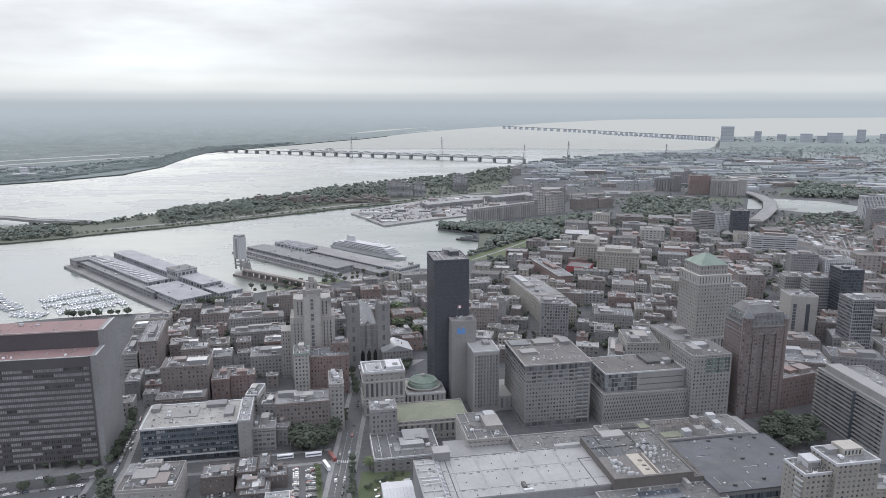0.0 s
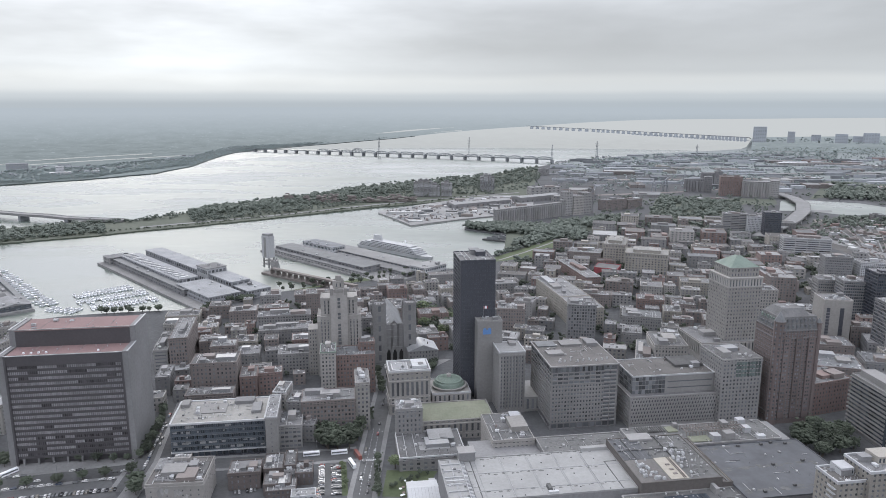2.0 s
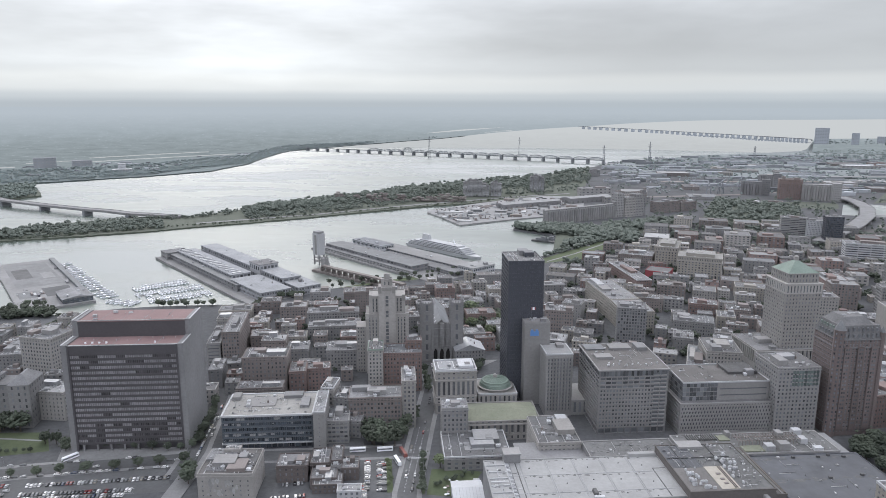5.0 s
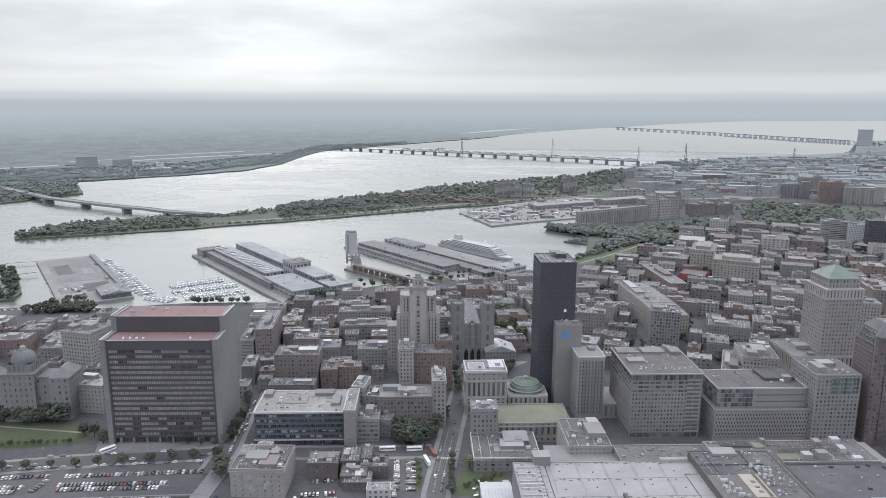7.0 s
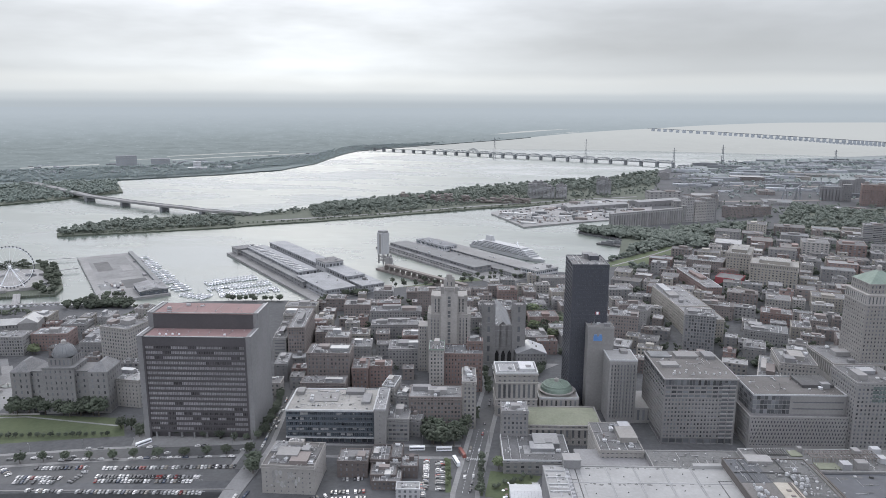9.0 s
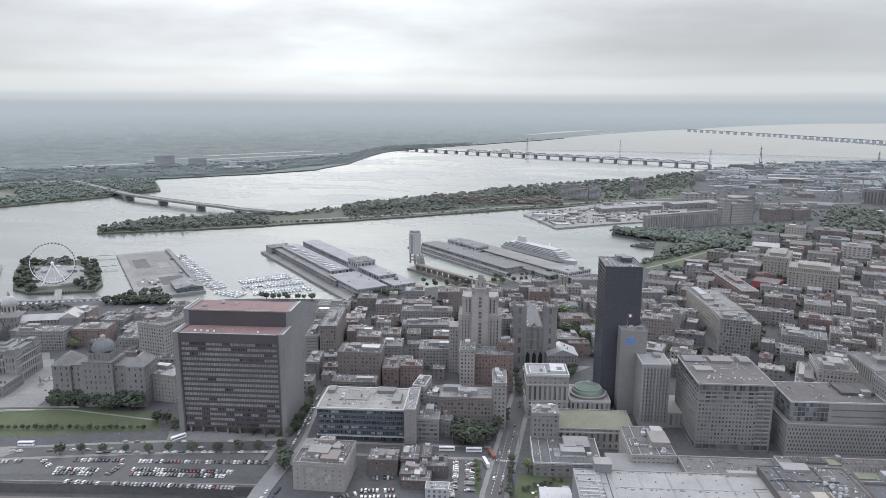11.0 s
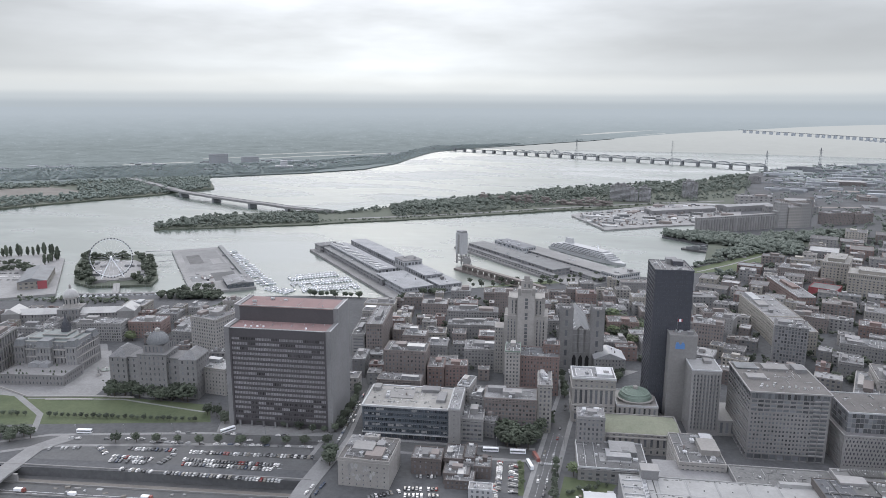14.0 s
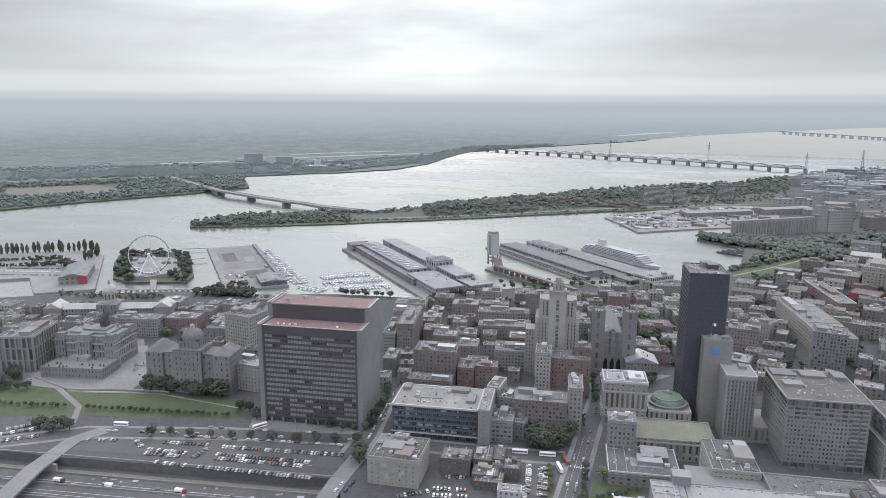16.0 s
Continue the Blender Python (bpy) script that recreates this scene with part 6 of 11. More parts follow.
def stone_bank(x, y, rot, w, d, h):
    ob = sited("building", "white stone bank building with tall windows and light parapet", "bank", x, y, rot, w, d)
    tiered(ob, w, d, ((0, 9, 9, 4.2, 0.4, 0.6, "limestone", "glass_dark", 0.5), (9, 15, 3, 4.2, 0.42, 0.5, "limestone", "glass_dark", 0.4), (15, 29.5, 14.5, 4.2, 0.52, 0.84, "limestone", "glass_dark", 0.9), (29.5, h, 4, 4.2, 0.4, 0.42, "limestone", "glass_dark", 0.4)))
    for z in (9.0, 15.0, 29.8, h - 1.2):
        g = Geo()
        parapet(g, w + 1.0, d + 1.0, z, 0.4, 0.8)
        part("cornice", g, "limestone", ob)
    deck(ob, w, d, h, "roof_gravel", "white_panel", 1.2)
    for a, b, c, e, t, m in ((-0.42, -0.35, -0.02, 0.3, 0.9, "white_panel"), (0.08, -0.3, 0.44, 0.35, 2.4, "unit_grey")):
        g = Geo()
        g.box(a * w, b * d, h, c * w, e * d, h + t)
        light = part("roof_light" if t < 1 else "plant", g, m, ob)
        if t < 1:
            g = Geo()
            g.box(a * w + 0.8, b * d + 0.8, h + t, c * w - 0.8, e * d - 0.8, h + t + 0.06)
            part("pane", g, "glass_dark", light)
    roof_litter(ob, -w * 0.45, w * 0.45, -d * 0.42, d * 0.42, h, 24, 44)
    roof_things(ob, w - 4, d - 4, h, 7)


stone_bank(-51.2, 557.7, 12.0, 34.4, 25.0, 38.0)


def banking_hall(x, y, rot, w, d, h, ridge):
    """Stone hall: tall windows between pilasters, an attic row, and a shallow mossy copper roof behind a parapet."""
    ob = sited("bank", "long stone banking hall under a mossy green copper roof", "bank", x, y, rot, w, d)
    tiered(ob, w, d, ((0, 4.5, 4.5, 4.6, 0.3, 0.5, "limestone", "glass_dark", 0.3), (4.5, 13.5, 9, 4.6, 0.4, 0.72, "limestone", "glass_dark", 0.8), (13.5, h, h - 13.5, 4.6, 0.42, 0.4, "limestone", "glass_dark", 0.3)))
    for z, lip in ((4.5, 0.4), (13.2, 1.4), (h, 0.8)):
        g = Geo()
        parapet(g, w + lip, d + lip, z, 0.45, 0.8)
        part("cornice", g, "limestone", ob)
    for k in range(13):
        g = Geo()
        u = -w / 2 + 0.9 + k * (w - 1.8) / 12
        g.box(u - 0.5, -d / 2 - 0.5, 4.9, u + 0.5, -d / 2 + 0.05, 13.2)
        part("pilaster", g, "limestone", ob)
    g = Geo()
    g.gable(-w / 2 + 1.2, -d / 2 + 1.2, w / 2 - 1.2, d / 2 - 1.2, h + 0.2, ridge, over=0)
    roof = part("roof", g, "roof_moss", ob, "mossy green copper roof")
    for k in range(1, 16):
        g = Geo()
        u = -w / 2 + 1.2 + k * (w - 2.4) / 16
        g.beam((u, -d / 2 + 1.2, h + 0.22), (u, 0, ridge + 0.02), 0.14)
        part("standing_seam", g, "roof_moss", roof)


banking_hall(-10.9, 519.3, 10.5, 57, 34, 16, 19)



# ---- convention hall: a spread of low roofs ----
g = Geo()
g.box(-98, -50, 0, 130, 44, 22)
hall_base = tagged(place("hall", g.mesh("hall", "concrete_dark"), at=(104, 430, 0), rot=10.5), "grey plinth under the convention hall roofs", "convention hall")
material("membrane", *grey(0.24, 0.31, (1, 0.99, 0.955)), rough=0.85, grain=0.35, blotch=0.05, vary=0.05)
material("hall_grey", *grey(0.088, 0.15, (1.0, 0.99, 0.96)), rough=0.95, grain=0.4, blotch=0.05, vary=0.12)
material("hall_slate", *grey(0.068, 0.108, (0.95, 0.98, 1.06)), rough=0.75, grain=0.12, blotch=0.04, vary=0.05)
material("beige_deck", *grey(0.27, 0.36, (1.04, 0.95, 0.80)), rough=0.9, grain=0.5, blotch=0.1, vary=0.05)


def wing(label, u0, u1, v0, v1, h, roof, wall="concrete_dark", rim="concrete", high=0.6):
    """One wing of the hall, in the hall's own grid; parts are placed in that grid too."""
    ob = tagged(empty("hall", 0, 0, 0, 10.5), label, "convention hall")
    c, e = math.cos(radians(10.5)), math.sin(radians(10.5))
    cu, cv = (u0 + u1) / 2, (v0 + v1) / 2
    claim(cu * c - cv * e, cu * e + cv * c, 10.5, u1 - u0, v1 - v0)
    g = Geo()
    g.box(u0, v0, 0, u1, v1, h - 0.01)
    part("wall", g, wall, ob)
    g = Geo()
    g.quad((u0, v0, h), (u1, v0, h), (u1, v1, h), (u0, v1, h))
    part("roof", g, roof, ob)
    g = Geo()
    parapet(g, u1 - u0, v1 - v0, h, high, 0.5)
    p = part("parapet", g, rim, ob)
    p.location = (cu, cv, 0)
    return ob


def pools(ob, u0, u1, bands, z, mat, seed, size=(1.5, 5.5)):
    """Ragged dark marks left by standing water, along the low lines of a roof."""
    g = Geo()
    rnd = random.Random(seed)
    for v0 in bands:
        u = u0
        while u < u1 - size[1]:
            a, c = rnd.uniform(*size), rnd.uniform(0.4, 1.5) * (1.0 if size[1] < 4 else 1.7)
            cu, cv = u + a, v0 + rnd.uniform(-1.3, 1.3)
            g.poly([(cu + a * math.cos(k * 2 * math.pi / 13) * rnd.uniform(0.5, 1.0), cv + c * math.sin(k * 2 * math.pi / 13) * rnd.uniform(0.3, 1.0), z + 0.002 * rnd.random()) for k in range(13)])
            u += a * 2 + rnd.uniform(-0.2, 3.5)
    tagged(part("stain", g, mat, ob, "dark ragged water stains"), kind="stuff")


def white_hall():
    ob = wing("long exhibition hall with white membrane roof in large bays", 57, 172, 363, 413, 28, "membrane", rim="membrane", high=0.5)
    for u in (78.5, 96.3, 114, 132, 150):
        for o in (0, 1.1):
            block(ob, "seam", u + o, 363.6, u + o + 0.22, 412.4, 28.0, 28.2, "sheet_metal")
    for v in (372.5, 393):
        block(ob, "seam", 72, v, 171.5, v + 0.35, 28.0, 28.18, "sheet_metal")
    for u in (76.6, 163.0):
        block(ob, "gutter", u, 363.6, u + 0.7, 397.0 if u > 100 else 412.4, 28.0, 28.1, "stain", "dark roof gutter")
    block(ob, "gutter", 163.0, 396.3, 172, 397.0, 28.0, 28.1, "stain", "dark roof gutter")
    # ribbed strip of vents and walkways along the end
    for k in range(30):
        block(ob, "rib", 70.4, 364.5 + k * 1.55, 72.6, 365.1 + k * 1.55, 28.0, 28.7, "white_panel")
    block(ob, "rail", 69.9, 363.5, 70.3, 412, 28.0, 28.9, "white_panel")
    block(ob, "rail", 72.8, 363.5, 73.1, 412, 28.0, 28.9, "concrete_dark")
    for k in range(6):
        block(ob, "rib", 58, 366 + k * 8, 69.5, 366.6 + k * 8, 28.0, 28.8, "white_panel")
    block(ob, "walkway", 63.6, 363.5, 65.0, 412, 28.0, 28.35, "sheet_metal")
    block(ob, "walkway", 58, 384, 69, 385.2, 29.4, 29.8, "white_panel")
    block(ob, "roof_hut", 70, 409, 80.5, 417.5, 10, 34.0, "concrete_dark")
    block(ob, "hut_roof", 69.6, 408.6, 80.9, 417.9, 34.0, 34.5, "concrete")
    block(ob, "air_unit", 117.5, 367, 120, 373, 28.0, 30.2, "hall_grey", "grey duct box", 0.2)
    block(ob, "air_unit", 117, 364.5, 123, 366.5, 28.0, 29.2, "unit_grey")
    rnd = random.Random(31)
    for u in (87.3, 105, 123, 141, 157):
        for v in (402.5, 383, 368):
            g = Geo()
            g.tube(0, 0, 0, 0.5, 0.45, 0.3, 8)
            d = part("roof_drain", g, "stain" if rnd.random() < 0.5 else "hall_grey", ob)
            d.location = (u + rnd.uniform(-3, 3), v + rnd.uniform(-3, 3), 28.0)
    block(ob, "kicker", 152, 411, 172, 416, 26, 30.0, "membrane", "", 0.8)
    pools(ob, 80, 160, (371.5, 392, 411), 28.02, "hall_grey", 5, (0.6, 2.2))
    roof_litter(ob, 58, 76, 364, 412, 28.0, 40, 6)


white_hall()


def plant_hall():
    ob = wing("taller hall wing with a dark roof and white plant", 172, 224, 359, 416, 33, "hall_grey", "rust_wall", "rust_wall", 0.5)
    block(ob, "roof_patch", 172.8, 387, 191.8, 415.4, 33.0, 33.12, "hall_slate", "blue-grey roof membrane")
    block(ob, "roof_patch", 172.8, 359.8, 191.6, 386.6, 33.0, 33.10, "roof_brown", "brown roof membrane")
    block(ob, "roof_patch", 192, 361, 203.5, 387, 33.0, 33.35, "beige_deck", "pale beige roof deck")
    for v in (366, 371, 377):
        block(ob, "hatch", 196, v, 198.5, v + 1.6, 33.35, 33.8, "brick_brown")
    block(ob, "rail", 200.4, 361.5, 200.8, 386.5, 33.35, 34.0, "rust_steel")
    block(ob, "rail", 201.6, 361.5, 201.9, 386.5, 33.35, 34.0, "rust_steel")
    rnd = random.Random(12)
    spots = [(rnd.uniform(177, 190), rnd.uniform(362, 374)) for _ in range(14)] + [(rnd.uniform(178, 186), rnd.uniform(374, 386)) for _ in range(7)] + [(rnd.uniform(204, 214), rnd.uniform(366, 402)) for _ in range(15)]
    for u, v in spots:
        e = rnd.uniform(0.7, 1.35)
        g = Geo()
        g.box(-e, -e * 0.7, 0, e, e * 0.7, e * 1.3, taper=0.15)
        g.tube(0, 0, e * 1.3, e * 1.6, e * 0.5, e * 0.4, 8)
        o = part("fan_unit", g, "white_panel", ob, "white roof fan unit")
        o.location, o.rotation_euler = (u, v, 33.1), (0, 0, rnd.choice((0, 1.57)))
    for k in range(6):
        block(ob, "seam", 176 + k * 2.8, 387.2, 176.2 + k * 2.8, 415, 33.12, 33.3, "roof_slate")
    block(ob, "pipe", 173, 398, 214, 398.5, 33.3, 33.8, "stain", "dark pipe run")
    block(ob, "pipe", 181, 388, 181.5, 415, 33.3, 33.8, "stain", "dark pipe run")
    block(ob, "pipe", 204.5, 388, 205.0, 415, 33.3, 33.9, "stain", "dark pipe run")
    block(ob, "roof_hut", 186, 410, 202, 419, 29, 34.6, "concrete")
    roof_litter(ob, 205, 222, 362, 414, 33.0, 70, 8)
    roof_litter(ob, 174, 204, 388, 414, 33.2, 45, 9)
    pools(ob, 206, 222, (372, 385, 398, 408), 33.02, "stain", 3, (0.5, 1.8))
    # side ramp with rails down to the slate roof
    side = wing("narrow service roof between two hall wings", 224, 231, 359, 416, 29.5, "hall_grey", "rust_wall", "rust_wall", 0.4)
    for u in (225.2, 227.4, 229.6):
        block(side, "rail", u, 360, u + 0.3, 415, 29.5, 30.2, "rust_steel")
    front = wing("low front deck of the hall over a glazed strip", 160, 236, 339, 359, 26, "hall_grey")
    block(front, "stair", 216, 352, 219, 366, 26, 30, "concrete", "concrete roof stair", 0.3)
    for k in range(18):
        block(front, "pane", 184 + k * 1.5, 344, 185.3 + k * 1.5, 354, 26.1, 26.6, "glass_blue")
    roof_litter(front, 162, 234, 341, 358, 26.0, 60, 14)


material("rust_wall", *grey(0.085, 0.125, (1.0, 0.90, 0.84)), rough=0.9, grain=0.5, vary=0.1)
plant_hall()


def slate_hall():
    ob = wing("hall wing with slate-blue roof and ragged stain lines", 231, 306, 342, 407, 28, "hall_slate", "concrete_dark", "hall_slate", 0.4)
    pools(ob, 233, 303, (349.5, 351, 375.5, 377, 403), 28.02, "hall_grey", 8)
    pools(ob, 233, 303, (350, 376.5, 402), 28.04, "stain_wet", 18, (0.8, 3.8))
    for u, v in ((276, 402), (293, 401), (259, 402), (284, 403.5), (268, 376), (290, 378), (244, 347), (266, 351)):
        block(ob, "roof_hatch", u, v, u + 2.2, v + 1.4, 28.0, 29.3, "stain", "dark roof hatch", 0.1)
    roof_litter(ob, 233, 304, 344, 405, 28.0, 34, 15)
    p = Geo()
    for k in range(36):
        for r in range(4):
            p.box(232 + k * 2.04, 341.9, 8 + r * 4.6, 233.8 + k * 2.04, 342.0, 11.6 + r * 4.6, bottom=True)
    tagged(part("glazing", p, "glass_blue", ob, "glazed wall panes"), kind="stuff")


material("stain_wet", *grey(0.040, 0.060, (0.98, 0.99, 1.04)), rough=0.5, vary=0.1)
slate_hall()


def frame_hall():
    ob = wing("hall wing with steel roof frames, planting and grey deck", 190.5, 296, 408, 437, 29, "hall_grey")
    for k in range(19):
        g = Geo()
        u = 232 + k * 2.4
        g.beam((u, 420, 32.4), (u, 430, 32.4), 0.3)
        g.beam((u, 420, 29.0), (u, 420, 32.5), 0.3)
        g.beam((u, 430, 29.0), (u, 430, 32.5), 0.3)
        g.beam((u, 420, 30.6), (u, 425, 32.4), 0.2)
        g.beam((u, 430, 30.6), (u, 425, 32.4), 0.2)
        part("roof_frame", g, "rust_steel", ob, "rusty steel roof frame")
    for v in (420, 425, 430):
        g = Geo()
        g.beam((232, v, 32.5), (275.5, v, 32.5), 0.3)
        part("roof_beam", g, "rust_steel", ob)
    block(ob, "planter", 222, 427, 229.5, 435, 29.0, 29.7, "roof_moss", "mossy roof planter")
    block(ob, "planter", 232, 411, 246, 419, 29.0, 29.5, "roof_moss", "mossy roof planter")
    for k in range(13):
        block(ob, "louvre", 200.5 + k * 1.6, 428, 201.2 + k * 1.6, 436, 29.0, 30.4, "hall_grey")
    for u, v, a, b, t, m in ((246, 409.5, 6, 6, 4.2, "sheet_metal"), (256, 411, 7, 6, 4.6, "concrete"), (262, 426, 4.5, 6, 5.0, "concrete"), (276, 430, 6, 5, 4.5, "white_panel"), (275, 419, 5, 6, 3.5, "white_panel"), (279, 409, 6, 4, 2.2, "white_panel"), (228.5, 432, 3, 4, 3.5, "concrete")):
        block(ob, "plant_box", u, v, u + a, v + b, 29.0, 29.0 + t, m, "roof plant housing", 0.1)
    roof_litter(ob, 193, 294, 410, 435, 29.0, 80, 16)
    pools(ob, 266, 292, (412, 416, 422, 428), 29.02, "stain", 23, (0.8, 2.8))
    link = wing("link hall with flat grey roof behind the white hall", 129, 190.5, 413, 438.5, 26, "hall_grey")
    pools(link, 131, 188, (417, 424, 430), 26.02, "stain", 24, (0.6, 2.6))
    roof_litter(link, 131, 188, 415, 436, 26.0, 45, 17)


frame_hall()


def garden_pavilion():
    ob = tagged(empty("pavilion", 0, 0, 0.1, 10.5), "white glasshouse pavilion in the hall garden", "pavilion")
    g = Geo()
    g.box(37, 403, 0, 56.8, 424.8, 7.6)
    part("wall", g, "white_panel", ob)
    g = Geo()
    g.gable(37, 403, 56.8, 424.8, 7.6, 9.4, over=0.4)
    roof = part("roof", g, "membrane_bright", ob, "white fabric roof")
    for k in range(1, 9):
        g = Geo()
        u = 37 + k * 2.2
        g.beam((u, 403, 7.65), (u, 413.9, 9.45), 0.15)
        part("rib", g, "sheet_metal", roof)
    block(ob, "porch", 52, 424.8, 57, 429, 0, 7.0, "white_panel", "", 0.4)


material("membrane_bright", *grey(0.42, 0.52), rough=0.8, vary=0.05)
garden_pavilion()
rnd = random.Random(77)
for k in range(14):
    g = Geo()
    g.tube(0, 0, 0, 0.75, 0.1, 0.1, 6)
    g.tube(0, 0, 0.75, 0.85, 1.1, 1.1, 10)
    top = rnd.choice(("white_paint", "brick_red", "brick_red"))
    x, y = -41 + rnd.uniform(-7, 5) + 1.5, 425 + rnd.uniform(-7, 14)
    tagged(place("garden_table", g.mesh("garden_table", top), at=(x, y, 0.1)), "round terrace table on the paved hall garden", "table", "garden tables")


def screen_block_top(x, y, rot, w, d, z, h):
    """The set-back upper storeys over the pierced screen, with a glass corner."""
    ob = sited("building", "white metal upper block with dark glass corner", "office block", x, y, rot, w, d)
    ob.location.z = z
    g = Geo()
    g.box(-w / 2, -d / 2, 0, w / 2, d / 2, h)
    part("wall", g, "concrete", ob)
    for zz in (h * 0.25, h * 0.6):
        g = Geo()
        g.box(-w / 2 + 30, -d / 2 - 0.06, zz, w / 2 - 2, -d / 2, zz + 0.9, bottom=True)
        part("window_band", g, "glass_dark", ob)
    p = Geo()
    for r in range(4):
        g2 = h * r / 4
        for c in range(10):
            p.box(-w / 2 - 0.08 + c * 2.8, -d / 2 - 0.1, g2 + 0.2, -w / 2 + c * 2.8 + 2.5, -d / 2, g2 + h / 4 - 0.3, bottom=True)
            p.box(-w / 2 - 0.1, -d / 2 + c * 2.8, g2 + 0.2, -w / 2, -d / 2 + c * 2.8 + 2.5, g2 + h / 4 - 0.3, bottom=True)
    tagged(part("glazing", p, "glass_dark", ob, "dark corner glazing"), kind="stuff")
    g = Geo()
    parapet(g, w, d, h)
    part("parapet", g, "white_panel", ob)
    g = Geo()
    g.quad((-w / 2, -d / 2, h + 0.02), (w / 2, -d / 2, h + 0.02), (w / 2, d / 2, h + 0.02), (-w / 2, d / 2, h + 0.02))
    part("roof", g, "roof_brown", ob)
    g = Geo()
    g.box(w * 0.12, -d * 0.1, h, w / 2 - 2, d * 0.44, h + 2.2)
    part("penthouse", g, "roof_dark", ob)
    roof_litter(ob, -w * 0.45, w * 0.45, -d * 0.4, d * 0.42, h + 0.03, 30, 45)
    roof_things(ob, w - 4, d - 4, h, 7)


screen_block_top(162.5, 558.0, 10.5, 70, 38, 25.8, 15)


def glass_crown(x, y, rot, w, d, h):
    ob = tagged(empty("glass_crown", x, y, h, rot), "green glazed top storeys of the pale hotel tower", "glazing")
    for r in range(4):
        g = Geo()
        z = -14.5 + r * 3.3
        for k in range(9):
            g.box(-w / 2 + 12 + k * (w - 13) / 9, -d / 2 - 0.18, z, -w / 2 + 12 + (k + 0.86) * (w - 13) / 9, -d / 2 - 0.02, z + 2.3, bottom=True)
        tagged(part("glazed_band", g, "glass_green", ob), kind="stuff")


material("glass_green", (0.09, 0.115, 0.115), (0.15, 0.18, 0.18), rough=0.15, grain=0.15, vary=0.4, bump=0, spec=0.8, island=True)
glass_crown(216.3, 556.2, 10.5, 34.4, 35.5, 55.0)


# ---- civic buildings by the park ----
def city_hall(x, y, rot, w, d, h):
    """Second-empire block: terrace wing in front, stone storeys, slate mansard with copper decks, clock turret. Origin: middle of the main block."""
    ob = sited("city_hall", "grey stone city hall with copper-decked mansard and clock turret", "city hall", x, y, rot, w + 4, d + 60)
    g, p = Geo(), Geo()
    facades(g, p, w + 1, 31, 0, 9.5, 4.7, 3.4, 0.36, 0.5, 0.4)
    g.quad((-w / 2 - 0.5, -15.5, 9.5), (w / 2 + 0.5, -15.5, 9.5), (w / 2 + 0.5, 15.5, 9.5), (-w / 2 - 0.5, 15.5, 9.5))
    parapet(g, w + 1, 31, 9.5, 1.0)
    t = part("terrace_wing", g, "greystone", ob)
    t.location = (4, -d / 2 - 15.6, 0)
    tagged(part("glazing", p, "glass_dark", t, "small dark window panes"), kind="stuff")
    for u in (-7, 3):
        g = Geo()
        g.box(u - 4.6, -d / 2 - 11, 9.5, u + 4.6, -d / 2 - 3, 13.0)
        g.gable(u - 4.6, -d / 2 - 11, u + 4.6, -d / 2 - 3, 13.0, 14.6, along="y", over=0.2)
        part("terrace_pavilion", g, "sheet_metal", ob, "pale glazed terrace pavilion")
    rnd = random.Random(6)
    for k in range(16):
        g = Geo()
        g.tube(0, 0, 0, 0.8, 0.6, 0.7, 8)
        g.tube(0, 0, 0.8, 2.2, 0.9, 0.3, 8)
        o = part("planter", g, "leaf", t, "clipped shrub in a tub")
        o.location = (-w / 2 + 3 + k * (w - 6) / 15, rnd.choice((-13, -6, 10)), 9.5)
    # main block in three bands of windows
    for z0, z1, hf in ((0, 8, 0.5), (8, 16, 0.68), (16, h, 0.62)):
        g, p = Geo(), Geo()
        facades(g, p, w, d, z0, z1, z1 - z0, 3.3, 0.40, hf, 0.5)
        b = part("storey", g, "greystone", ob)
        tagged(part("glazing", p, "glass_dark", b, "tall dark window panes"), kind="stuff")
    for z, lip in ((8, 0.5), (16, 0.6), (h - 0.4, 1.4)):
        g = Geo()
        parapet(g, w + lip, d + lip, z, 0.5, 0.8)
        part("cornice", g, "limestone", ob)
    for k in range(16):
        u = -w / 2 + 1 + k * (w - 2) / 15
        g = Geo()
        g.box(u - 0.35, -d / 2 - 0.4, 8.4, u + 0.35, -d / 2 + 0.05, h - 0.6)
        part("pilaster", g, "greystone", ob)
    g = Geo()
    g.box(-w / 2 + 0.4, -d / 2 + 0.4, h + 0.1, w / 2 - 0.4, d / 2 - 0.4, h + 6.5, taper=2.2)
    roof = part("mansard_roof", g, "roof_slate", ob, "dark slate mansard roof")
    for u0, u1, v0, v1, z in ((-0.5, 0.5, -0.5, 0.5, 6.5), (-0.34, 0.36, -0.30, 0.34, 8.4), (-0.16, 0.24, -0.18, 0.26, 10.2)):
        g = Geo()
        k = 2.4 if z < 7 else 0
        g.box(u0 * w + k, v0 * d + k, h + z - 2.2, u1 * w - k, v1 * d - k, h + z + 0.25, taper=0.4)
        deck_part = part("roof_deck", g, "copper_grey", roof, "flat green-grey copper roof deck")
        rim = Geo()
        parapet(rim, (u1 - u0) * w - 2 * k, (v1 - v0) * d - 2 * k, h + z + 0.3, 0.35, 0.5)
        r = part("deck_rim", rim, "limestone", deck_part)
        r.location = ((u0 + u1) / 2 * w, (v0 + v1) / 2 * d, 0)
